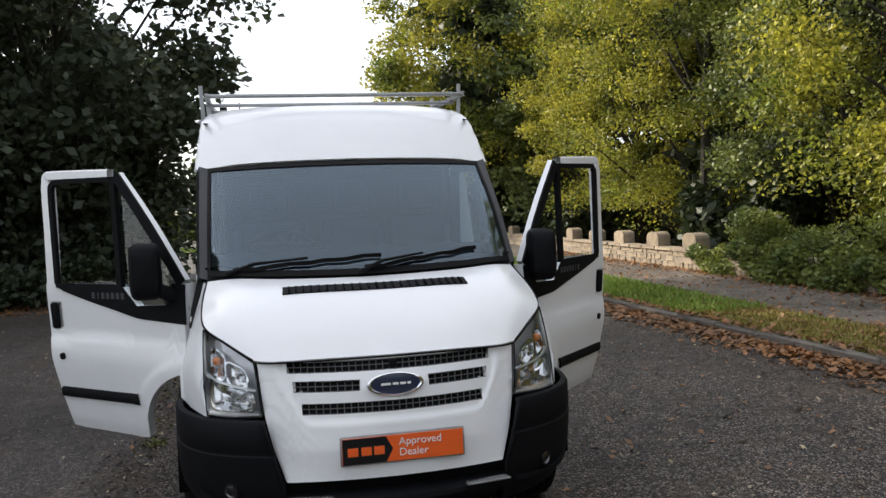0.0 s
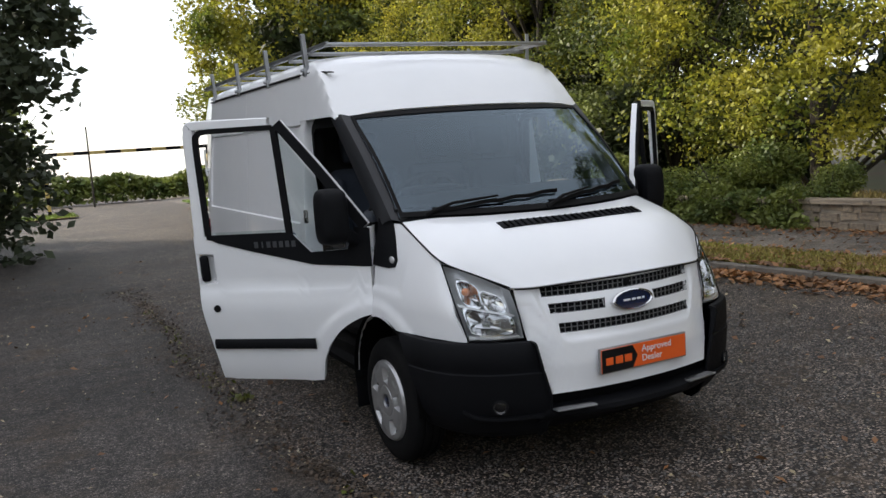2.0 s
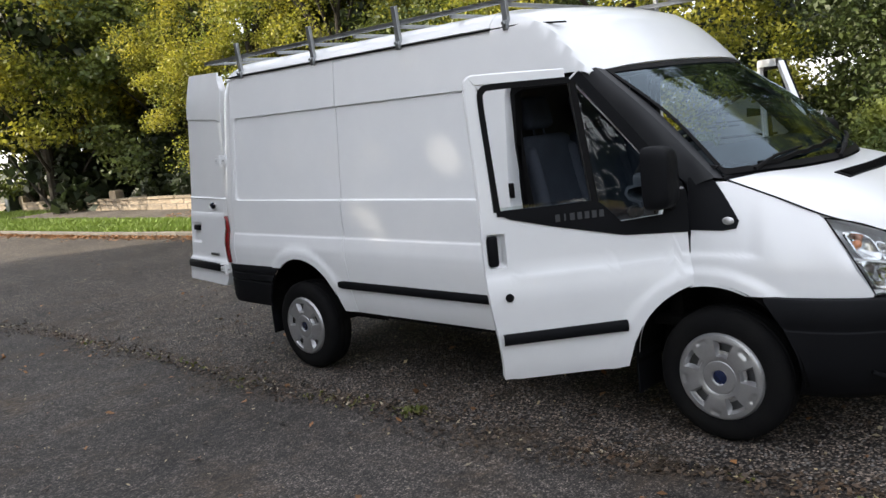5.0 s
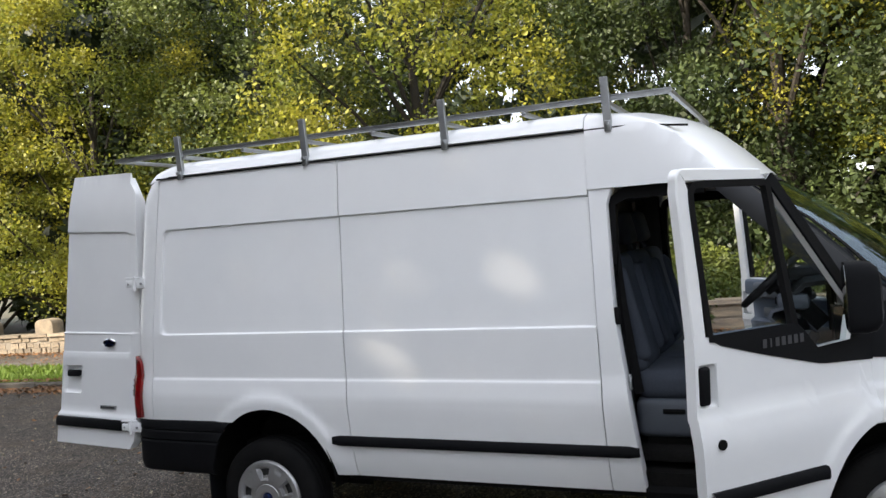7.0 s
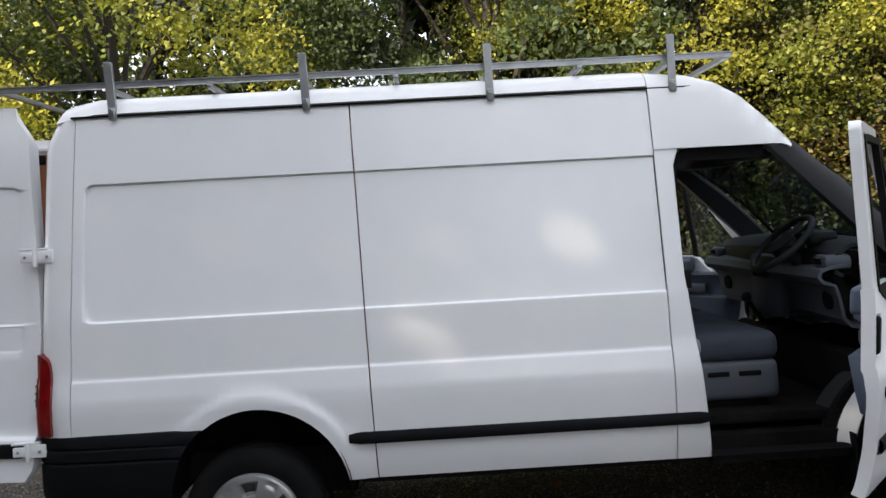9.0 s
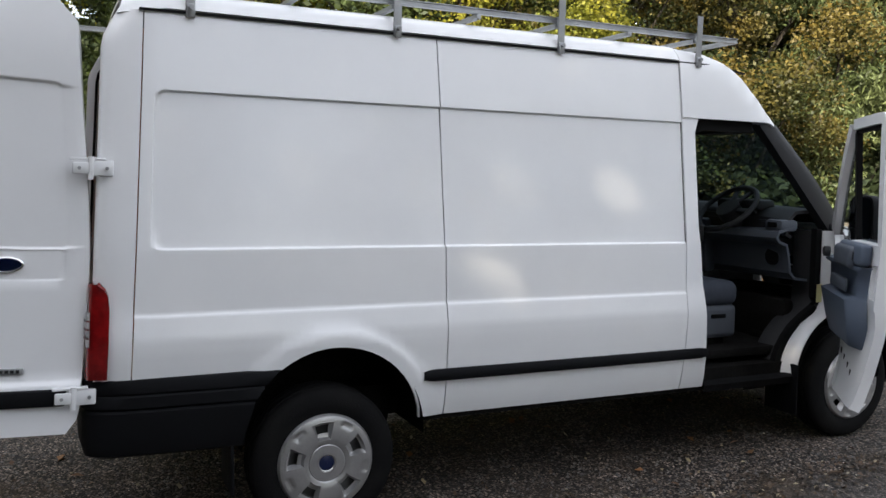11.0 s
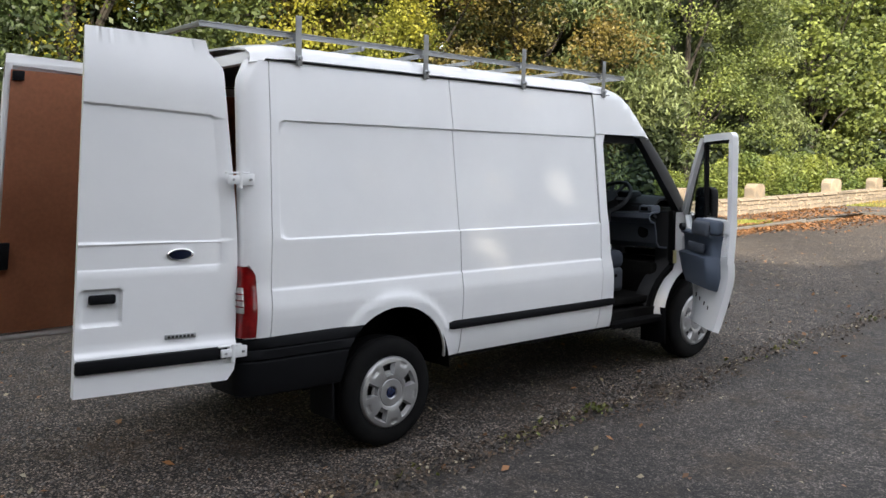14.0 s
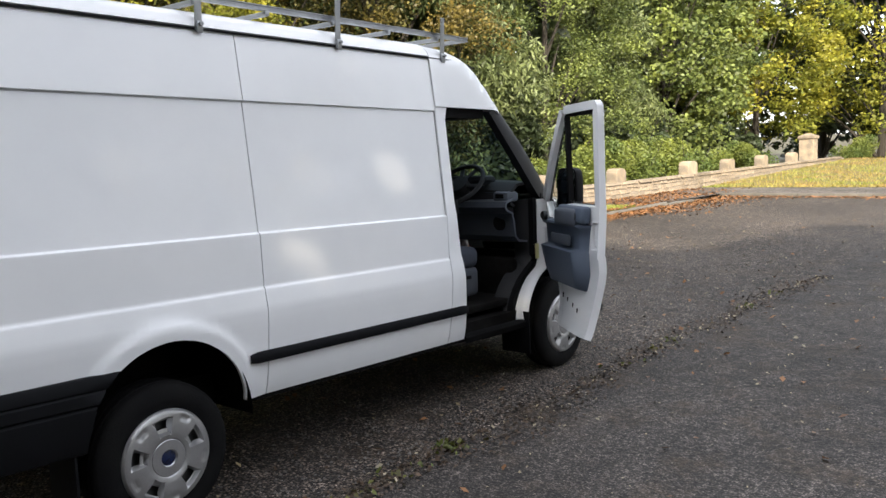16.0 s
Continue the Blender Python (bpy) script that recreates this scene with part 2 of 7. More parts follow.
def leaf_material(name, color, hue, island=0.35, scale=0.35, trans=0.3):
    m = material(name, color, 0.55, spread=0.12, scale=scale, grain=3, hue=hue, island=island, obj=0.1)
    n, l = m.node_tree.nodes, m.node_tree.links
    b = n["Principled BSDF"]
    tl, mx = n.new("ShaderNodeBsdfTranslucent"), n.new("ShaderNodeMixShader")
    src = b.inputs["Base Color"].links[0].from_socket
    l.new(src, tl.inputs[0])
    mx.inputs[0].default_value = trans
    l.new(b.outputs[0], mx.inputs[1])
    l.new(tl.outputs[0], mx.inputs[2])
    l.new(mx.outputs[0], n["Material Output"].inputs[0])
    return m


M_LEAF_YELLOW = leaf_material("turning leaves", (0.39, 0.36, 0.045), (0.13, 0.17, 0.026), 0.45, 0.6, 0.45)
M_LEAF_GREEN = leaf_material("green leaves", (0.20, 0.235, 0.055), (0.065, 0.095, 0.03), 0.5, 0.6)
M_LEAF_DARK = leaf_material("dark evergreen leaves", (0.045, 0.062, 0.024), (0.028, 0.042, 0.018))
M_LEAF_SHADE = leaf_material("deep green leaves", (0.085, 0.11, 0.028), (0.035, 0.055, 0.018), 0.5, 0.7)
M_LEAF_AUTUMN = leaf_material("olive and brown leaves", (0.23, 0.165, 0.035), (0.06, 0.075, 0.02), 0.5, 0.5)
M_LEAF_HOLLY = leaf_material("dull hedgerow leaves", (0.075, 0.092, 0.052), (0.042, 0.056, 0.03))
M_LEAF_CONIFER = leaf_material("conifer needles", (0.215, 0.25, 0.095), (0.085, 0.115, 0.042), 0.5, 0.6)
M_LEAF_IVY = leaf_material("glossy shrub leaves", (0.21, 0.24, 0.047), (0.085, 0.125, 0.03), 0.3, 1.0)
M_LITTER = leaf_material("fallen leaves", (0.30, 0.135, 0.045), (0.17, 0.085, 0.035), island=0.5, scale=1.2, trans=0.15)
M_LITTER_PALE = leaf_material("pale fallen leaves", (0.38, 0.30, 0.16), (0.30, 0.27, 0.20), island=0.4, scale=1.2, trans=0.1)


# ---- building helpers ----
def part(name, bm, mat, parent=None, label="", smooth=True, sharp=35):
    me = bpy.data.meshes.new(name)
    bm.normal_update()
    bm.to_mesh(me)
    bm.free()
    me.materials.append(mat)
    if smooth:
        me.shade_smooth()
        me.set_sharp_from_angle(angle=radians(sharp))
    ob = new(name, me)
    if parent:
        ob.parent = parent
    return tagged(ob, label)


def raw(name, verts, faces, mat, parent=None, label="", smooth=False):
    me = bpy.data.meshes.new(name)
    me.from_pydata(verts, [], faces)
    me.materials.append(mat)
    if smooth:
        me.shade_smooth()
    ob = new(name, me)
    if parent:
        ob.parent = parent
    return tagged(ob, label)


def box(bm, c, s, m=None, bevel=0.0, seg=2):
    """Adds a box with centre c and size s, its edges rounded."""
    vs = bmesh.ops.create_cube(bm, size=1)["verts"]
    bmesh.ops.scale(bm, vec=s, verts=vs)
    if bevel:
        es = list({e for v in vs for e in v.link_edges})
        r = bmesh.ops.bevel(bm, geom=es, offset=bevel, segments=seg, affect="EDGES", profile=0.5)
        vs = list({v for f in r["faces"] for v in f.verts} | {v for v in vs if v.is_valid})
    bmesh.ops.translate(bm, vec=c, verts=vs)
    if m is not None:
        bmesh.ops.transform(bm, matrix=m, verts=vs)
    return vs


def tube(bm, a, b, r, n=10, r2=None, caps=True):
    """Adds a round bar from a to b."""
    a, b = Vector(a), Vector(b)
    m = Matrix.Translation((a + b) / 2) @ (b - a).to_track_quat("Z", "Y").to_matrix().to_4x4()
    return bmesh.ops.create_cone(bm, cap_ends=caps, segments=n, radius1=r, radius2=r if r2 is None else r2, depth=(b - a).length, matrix=m)["verts"]


def lathe(bm, profile, n=40, axis="X"):
    """Adds a surface turned round the x axis; profile: (along, radius)."""
    rings = [[bm.verts.new((p, r * math.cos(2 * math.pi * k / n), r * math.sin(2 * math.pi * k / n))) for k in range(n)] for p, r in profile]
    for a, b in zip(rings, rings[1:]):
        for k in range(n):
            bm.faces.new((a[k], a[(k + 1) % n], b[(k + 1) % n], b[k]))


def spline(pts, n):
    """n points along a smooth curve through pts."""
    p = [np.array(q, float) for q in pts]
    p = [2 * p[0] - p[1], *p, 2 * p[-1] - p[-2]]
    out = []
    for k in range(n):
        u = k / (n - 1) * (len(pts) - 1)
        i = min(int(u), len(pts) - 2)
        t = u - i
        a, b, c, d = p[i:i + 4]
        out.append(0.5 * (2 * b + (c - a) * t + (2 * a - 5 * b + 4 * c - d) * t * t + (3 * b - a - 3 * c + d) * t ** 3))
    return out


def grid(bm, rows, skip=None, flip=False):
    """Adds a mesh of quads through rows of points. skip(i, j): leave that quad out."""
    vs = [[bm.verts.new(p) for p in r] for r in rows]
    for i in range(len(vs) - 1):
        for j in range(len(vs[0]) - 1):
            if skip and skip(i, j):
                continue
            q = (vs[i][j], vs[i][j + 1], vs[i + 1][j + 1], vs[i + 1][j])
            try:
                bm.faces.new(q[::-1] if flip else q)
            except ValueError:
                pass
    for v in [v for v in bm.verts if not v.link_faces]:
        bm.verts.remove(v)


def skin(bm, curves, n, m, flip=False):
    """Adds a smooth surface through curves: n points along each, m across."""
    cs = [spline(c, n) for c in curves]
    cols = [spline([c[j] for c in cs], m) for j in range(n)]
    grid(bm, [[cols[j][i] for j in range(n)] for i in range(m)], flip=flip)


def shell(bm, thick):
    """Gives an open sheet thickness, inwards for positive values."""
    bm.normal_update()
    bmesh.ops.solidify(bm, geom=bm.faces[:], thickness=thick)


def sweep(bm, path, prof, closed=False):
    """Adds a bar of section prof, (across, up), along a path; z stays up."""
    rows = []
    for k, p in enumerate(path):
        p = Vector(p)
        d = Vector(path[min(k + 1, len(path) - 1)]) - Vector(path[max(k - 1, 0)])
        d.normalize()
        side = d.cross(Vector((0, 0, 1)))
        side = side.normalized() if side.length > 1e-4 else Vector((1, 0, 0))
        up = side.cross(d)
        rows.append([p + side * a + up * b for a, b in (*prof, prof[0])])
    grid(bm, rows)
    for r in (rows[0], rows[-1]):
        bm.faces.new([bm.verts.new(q) for q in r[:-1]])
    bmesh.ops.remove_doubles(bm, verts=bm.verts, dist=1e-5)
    bmesh.ops.recalc_face_normals(bm, faces=bm.faces)


def interp(x, xs, ys):
    return float(np.interp(x, xs, ys))


def smooth01(t):
    t = min(1.0, max(0.0, t))
    return t * t * (3 - 2 * t)

# ---- the ground, road, verge, pavement and wall ----
def kerb_x(y):
    return interp(y, (-14, 4, 20, 30, 45, 80), (5.05, 4.85, 4.85, 5.2, 6.3, 8.8))


def wall_x(y):
    return interp(y, (-40, -17, -8, 3, 9, 20, 32, 52), (7.1, 6.9, 7.5, 8.25, 8.5, 9.3, 10.3, 12.3))


def verge_x(y):
    return interp(y, (-14, 2, 6, 14, 40), (5.95, 6.06, 6.2, 6.7, 8.6))


def sheet(name, pts_rows, mat, label, category):
    bm = bmesh.new()
    grid(bm, pts_rows)
    bmesh.ops.recalc_face_normals(bm, faces=bm.faces)
    if sum(f.normal.z for f in bm.faces) < 0:
        bmesh.ops.reverse_faces(bm, faces=bm.faces)
    return tagged(part(name, bm, mat), label, category, kind="structure")


def bumpy(x, y, a=0.02, s=0.6):
    return a * noise.noise((x * s, y * s, 3.1))


BEND = -18.0
ys = [-60 + 2.5 * k for k in range(85)]
xs = [-90, -60, -40, -25, -16, -11, -9, -5, 0, 5, 12, 20, 30, 45, 70, 110]
ring = [[(x, y, -0.06) for x in (-2500, -400, -90, 0, 110, 400, 2500)] for y in (-2500, -400, -60, 0, 75, 152, 500, 2500)]
sheet("ground", ring, M_FIELD, "rough grassy ground reaching the horizon", "ground")
road_ys = [BEND + 2.0 * k for k in range(50)]
road = [[(x if x < 50 else kerb_x(y), y, bumpy(x, y, 0.005, 0.4) if x < 5 else 0.0) for x in (-1.31, -1, 0, 1, 2, 3, 4, 99)] for y in road_ys]
sheet("road", road, M_ROAD, "worn dark asphalt road with coarse stone chippings", "road")
lane = [[(x, y, bumpy(x, y, 0.005, 0.4) if x > -8 else 0.0) for x in (-9.5, -8, -7, -6, -5, -4, -3, -2, -1.31)] for y in road_ys]
sheet("road_lane", lane, M_LANE, "smoother grey asphalt lane", "road")
crossing = [[(x, y, -0.004) for x in (-60, -40, -20, -9.4)] for y in (BEND, -12, -8)]
sheet("road_branch", crossing, M_ROAD, "worn grey asphalt side road", "road")
far_road = [[(x, y, -0.01) for x in (-14, -9.6, 0, 10, 16)] for y in (44, 56, 64)]
sheet("road_far", far_road, M_PAVE, "pale asphalt road beyond the height barrier", "road")

vy = [-13.5 + 1.5 * k for k in range(40)]
sheet("verge", [[(kerb_x(y) + 0.12 + (verge_x(y) - kerb_x(y) - 0.12) * u, y, 0.09 + bumpy(u * 2, y, 0.03, 1.1)) for u in (0, .15, .3, .5, .7, .85, 1)] for y in vy], M_GRASS_SOIL, "grass verge strewn with fallen leaves", "verge")
sheet("pavement", [[(verge_x(y) + (wall_x(y) - verge_x(y)) * u, y, 0.085) for u in (0, .5, 1)] for y in [BEND + 1.5 * k for k in range(48)]], M_PAVE, "grey asphalt pavement beside the stone wall", "pavement")
sheet("pavement_bend", [[(x, BEND - 0.12 - 2.6 * u, 0.085) for x in (-30, -15, -5, 0, 4, 6.8)] for u in (0, .5, 1)], M_PAVE, "grey asphalt pavement along the bend", "pavement")
sheet("pavement_corner", [[(a + (6.85 - a) * u, y, 0.083) for u in (0, .3, .65, 1)] for y, a in ((-13.3, 5.2), (-14.2, 5.18), (-15.2, 5.18), (-16.2, 5.1), (-17.2, 5.1), (BEND + 0.05, 5.1), (BEND - 0.12, 5.1))], M_PAVE, "worn asphalt pavement at the road corner", "pavement")
sheet("lawn", [[(x, BEND - 2.7 - 17 * u, 0.09 + 0.35 * u) for x in (-30, -20, -10, -5, 0, 4, 6.85)] for u in (0, .2, .4, .6, .8, 1)], M_GRASS_SOIL, "sunlit mown grass beyond the bend", "grass")
sheet("woodland_floor", [[(wall_x(y) + 0.1 + d, y, 0.28 - 0.05 * min(d, 11.5) + bumpy(d, y, 0.1, 0.3)) for d in (0, 1, 2, 4, 7, 12, 20, 40)] for y in [-60 + 4 * k for k in range(34)]], M_FIELD, "leaf-strewn woodland floor behind the wall", "ground")
sheet("barrier_island", [[(x, y, 0.08) for x in (-9, -5, -2, 0.2)] for y in (39.5, 42, 44.5)], M_GRASS_SOIL, "grass island at the height barrier", "grass")
sheet("barrier_verge", [[(kerb_x(y) + 0.15 + d, y, 0.085) for d in (0, 1, 3, 6)] for y in (37, 41, 45, 50)], M_TURF_LUSH, "mown grass beside the height barrier", "grass")


def kerbs():
    """Concrete kerb stones along the far side of the road and round the bend."""
    owner = tagged(new("kerb"), "weathered concrete kerb edged with leaves", "kerb", kind="structure")
    bm = bmesh.new()
    box(bm, (0, 0, 0), (0.125, 0.905, 0.22), bevel=0.012, seg=1)
    me = bpy.data.meshes.new("kerb_stone")
    bm.to_mesh(me)
    bm.free()
    me.materials.append(M_KERB)
    y = -14.0
    while y < 44:
        o = new("kerb_stone", me)
        o.parent = owner
        o.matrix_basis = pose(kerb_x(y) + 0.06, y, -0.015 + random.uniform(-0.006, 0.006), 0, random.uniform(-1, 1), -math.degrees(math.atan(kerb_x(y + 0.5) - kerb_x(y - 0.5))))
        y += 0.915
    x = 5.3
    for k in range(5):
        a = k / 5
        o = new("kerb_stone", me)
        o.parent = owner
        o.matrix_basis = pose(5.1 + 0.06 * k, -14.9 - 0.7 * k, -0.04 - 0.01 * k, 0, 0, 6)
    while x > -28:
        o = new("kerb_stone", me)
        o.parent = owner
        o.matrix_basis = pose(x, BEND - 0.06, -0.015 + random.uniform(-0.006, 0.006), 0, 0, 90 + random.uniform(-0.6, 0.6))
        x -= 0.915


def stone_mesh(k):
    r = random.Random(k)
    bm = bmesh.new()
    vs = box(bm, (0, 0, 0), (1, 1, 1), bevel=0.07, seg=1)
    for v in bm.verts:
        v.co += Vector((r.uniform(-.035, .035), r.uniform(-.035, .035), r.uniform(-.05, .05)))
    me = bpy.data.meshes.new("stone")
    bm.to_mesh(me)
    bm.free()
    me.materials.append(M_STONE)
    return me


def stone_wall():
    owner = tagged(new("boundary_wall"), "low weathered sandstone boundary wall with coping stones", "wall", kind="structure")
    bm = bmesh.new()
    grid(bm, [[(wall_x(y) + dx, y, z) for dx, z in ((0.032, 0.0), (0.032, 0.47), (0.30, 0.47), (0.30, 0.0))] for y in [-38 + 1.5 * k for k in range(60)]])
    part("wall_core", bm, M_MORTAR, owner, smooth=False)
    meshes = [stone_mesh(k) for k in range(6)]
    r = random.Random(5)

    def course(y0, y1, z0, h, lo, hi, depth, out, name="stone", rough=0.0):
        y = y0 + r.uniform(-0.1, 0.1)
        while y < y1:
            w = r.uniform(lo, hi)
            o = new(name, meshes[r.randrange(6)])
            o.parent = owner
            ym = y + w / 2
            ang = -math.degrees(math.atan(wall_x(ym + 0.5) - wall_x(ym - 0.5)))
            o.matrix_basis = pose(wall_x(ym) + 0.165 - out, ym, z0 + h / 2 + r.uniform(-rough, rough), r.uniform(-160, 160) * rough, 0, ang) @ Matrix.Diagonal((depth + r.uniform(-rough, rough), w - 0.02, (h - 0.012) * (1 + r.uniform(-6, 6) * rough), 1))
            y += w
    # the stretches that come into view: beside the van, and south of it
    for y0, y1, lo, hi in ((2.0, 20.0, 0.15, 0.42), (-24.0, -11.0, 0.2, 0.6)):
        for z0, h in ((0.06, 0.15), (0.21, 0.14), (0.35, 0.12)):
            course(y0, y1, z0, h, lo, hi, 0.30, r.uniform(-0.005, 0.01), rough=0.022)
    for y0, y1 in ((20, 50), (-11, 2), (-37.5, -24)):
        for z0, h in ((0.06, 0.21), (0.27, 0.20)):
            course(y0, y1, z0, h, 0.8, 1.4, 0.29, 0.0)
    course(-37.5, 50, 0.46, 0.085, 0.7, 1.3, 0.36, 0.01, "coping_stone")
    # upright merlon stones with rounded tops standing on the wall
    bm = bmesh.new()
    rows = []
    for x in (-0.17, -0.15, 0.15, 0.17):
        q = 0.012 if abs(x) > 0.16 else 0.0
        rows.append([(x, yy, zz) for yy, zz in ((-0.29 + q, 0), (-0.29 + q, 0.27), (-0.25 + q, 0.34), (-0.16, 0.385 - q), (0, 0.40 - q), (0.16, 0.385 - q), (0.25 - q, 0.34), (0.29 - q, 0.27), (0.29 - q, 0))])
    grid(bm, rows)
    for row in (rows[0], rows[-1]):
        bm.faces.new([bm.verts.new(p) for p in row])
    bmesh.ops.remove_doubles(bm, verts=bm.verts, dist=1e-4)
    bmesh.ops.recalc_face_normals(bm, faces=bm.faces)
    me = bpy.data.meshes.new("merlon_stone")
    bm.to_mesh(me)
    bm.free()
    me.materials.append(M_STONE)
    for y in (12.35, 14.4, 16.7, 18.9, 21.2, 30, 33, 38, 43, -12.4, -15.7, -20.3, -23.6, -27.0, -30.6):
        o = new("merlon_stone", me)
        o.parent = owner
        o.matrix_basis = pose(wall_x(y) + 0.17, y, 0.53, 0, 0, r.uniform(-4, 4)) @ Matrix.Diagonal((1, r.uniform(0.9, 1.1), r.uniform(0.85, 1.08), 1))


def gate_pillar(x, y, h=1.45):
    o = tagged(new("gate_pillar"), "square sandstone gate pillar with a shallow capping stone", "pillar")
    o.location = (x, y, 0.15)
    bm = bmesh.new()
    box(bm, (0, 0, h / 2), (0.62, 0.62, h), bevel=0.02)
    part("shaft", bm, M_STONE, o, smooth=False)
    bm = bmesh.new()
    box(bm, (0, 0, h + 0.06), (0.74, 0.74, 0.14), bevel=0.04)
    vs = tube(bm, (0, 0, h + 0.12), (0, 0, h + 0.24), 0.46, 4, 0.12)
    bmesh.ops.rotate(bm, verts=vs, cent=(0, 0, 0), matrix=Matrix.Rotation(radians(45), 3, "Z"))
    part("cap_stone", bm, M_STONE, o, smooth=False)


# ---- trees and shrubs ----
def leaf_cards(pts, sizes, seed, droop=0.0, long=1.5):
    """Small folded leaf sprays at the points: (verts, faces)."""
    r = np.random.RandomState(seed)
    n = len(pts)
    d = r.normal(size=(n, 3))
    d[:, 2] = d[:, 2] * 0.6 - droop
    d /= np.linalg.norm(d, axis=1)[:, None]
    e = np.cross(d, r.normal(size=(n, 3)))
    e /= np.linalg.norm(e, axis=1)[:, None]
    up = np.cross(d, e)
    s = sizes[:, None]
    a = pts - d * s * long * 0.5
    b = pts + e * s * 0.45 + up * s * 0.12
    c = pts + d * s * long * 0.5
    f = pts - e * s * 0.45 + up * s * 0.12
    verts = np.stack([a, b, c, f], 1).reshape(-1, 3)
    faces = np.arange(4 * n).reshape(n, 4)
    return verts, faces


def fast_mesh(name, verts, faces, mat):
    me = bpy.data.meshes.new(name)
    n = len(faces)
    me.vertices.add(len(verts))
    me.vertices.foreach_set("co", verts.astype(np.float32).ravel())
    me.loops.add(4 * n)
    me.loops.foreach_set("vertex_index", faces.astype(np.int32).ravel())
    me.polygons.add(n)
    me.polygons.foreach_set("loop_start", np.arange(0, 4 * n, 4, dtype=np.int32))
    me.update()
    me.validate()
    me.materials.append(mat)
    return me


def tree(name, label, mat, height, spread, seed, leaves=16000, size=0.13, low=0.15, shape="broad", droop=0.2, trunk_r=0.22, clumps=46, loose=(0.22, 0.46), long=1.5):
    """A tapered trunk with limbs and a crown of many leaf sprays in uneven clumps."""
    r = np.random.RandomState(seed)
    o = tagged(new(name), label, "tree", group="roadside trees" if name == "hedgerow_tree" else "woodland trees")
    bm = bmesh.new()
    lean = r.uniform(-0.3, 0.3, 2)
    path = [Vector((lean[0] * t * t, lean[1] * t * t, -0.2 + height * 0.8 * t)) for t in np.linspace(0, 1, 7)]
    for k in range(6):
        tube(bm, path[k], path[k + 1] + (path[k + 1] - path[k]) * 0.02, trunk_r * (1 - k / 7), 9, trunk_r * (1 - (k + 1) / 7), caps=False)
    cent = []
    for k in range(clumps):
        t = r.uniform(low, 1.0)
        if shape == "cone":
            rad = spread * (1.02 - t) ** 0.75
        elif shape == "vase":
            rad = spread * (0.45 + 0.75 * t if t < 0.85 else 1.09 * (1.05 - t) / 0.2)
        elif shape == "column":
            rad = spread * min(1, (1.03 - t) * 2.2) ** 0.6
        else:
            rad = spread * (max(0.05, 1 - ((t - 0.5) / 0.56) ** 2)) ** 0.5
        ang = r.uniform(0, 2 * math.pi)
        q = rad * (r.uniform(0.06 if shape == "cone" else 0.35, 1.0) ** 0.5) * r.uniform(0.8, 1.12)
        cent.append((math.cos(ang) * q, math.sin(ang) * q, t * height))
    cent = np.array(cent)
    for c in cent[:: max(1, clumps // 16)]:
        base = path[min(5, int(max(0, c[2] / height - 0.2) * 6))]
        mid = (base + Vector(c)) / 2 + Vector((0, 0, 0.25))
        tube(bm, base, mid, trunk_r * 0.32, 6, trunk_r * 0.2, caps=False)
        tube(bm, mid, c, trunk_r * 0.2, 6, 0.012, caps=False)
    part("trunk", bm, M_BARK, o)
    which = r.randint(0, clumps, leaves)
    rr = spread * r.uniform(*loose, clumps)
    off = r.normal(size=(leaves, 3))
    off /= np.linalg.norm(off, axis=1)[:, None]
    off *= (r.uniform(0, 1, leaves) ** 0.55)[:, None]
    flat = np.array((1.0, 1.0, 0.62 if shape != "column" else 1.1))
    pts = cent[which] + off * rr[which][:, None] * flat
    pts[:, 2] -= droop * (off[:, 0] ** 2 + off[:, 1] ** 2) * rr[which] * 0.8
    pts[:, 2] = np.maximum(pts[:, 2], 0.1)
    sizes = size * r.uniform(0.6, 1.4, leaves)
    v, f = leaf_cards(pts, sizes, seed + 1, droop, long)
    crown = new("crown", fast_mesh("crown", v, f, mat))
    crown.parent = o
    return o


def shrub(name, label, mat, rx, ry, h, seed, leaves=5000, size=0.09):
    r = np.random.RandomState(seed)
    o = tagged(new(name), label, "shrub", group="shrubs along the wall")
    bm = bmesh.new()
    for k in range(7):
        a = r.uniform(0, 6.28)
        tube(bm, (0.1 * math.cos(a), 0.1 * math.sin(a), -0.1), (rx * 0.6 * math.cos(a), ry * 0.6 * math.sin(a), h * r.uniform(0.5, 0.9)), 0.02, 5, 0.006, caps=False)
    part("stems", bm, M_BARK, o)
    n = 14
    cent = np.stack([r.uniform(-0.7, 0.7, n) * rx, r.uniform(-0.7, 0.7, n) * ry, r.uniform(0.1, 0.8, n) * h], 1)
    which = r.randint(0, n, leaves)
    off = r.normal(size=(leaves, 3))
    off /= np.linalg.norm(off, axis=1)[:, None]
    off *= (r.uniform(0.1, 1, leaves) ** 0.4)[:, None]
    pts = cent[which] + off * np.array((rx * 0.42, ry * 0.42, h * 0.36)) * r.uniform(0.6, 1.15, n)[which][:, None]
    pts[:, 2] = np.maximum(pts[:, 2], 0.02)
    v, f = leaf_cards(pts, size * r.uniform(0.6, 1.4, leaves), seed + 2, 0.25, 1.7)
    crown = new("foliage", fast_mesh("foliage", v, f, mat))
    crown.parent = o
    return o


def stand(ob, x, y, z=0.2, turn=0, s=1.0, sz=None, fresh=True):
    m = pose(x, y, z, 0, 0, turn)
    if fresh:
        c = copy_thing(ob, m)
    else:
        c = ob
        c.matrix_basis = m
    c.scale = (s, s, sz or s)
    return c


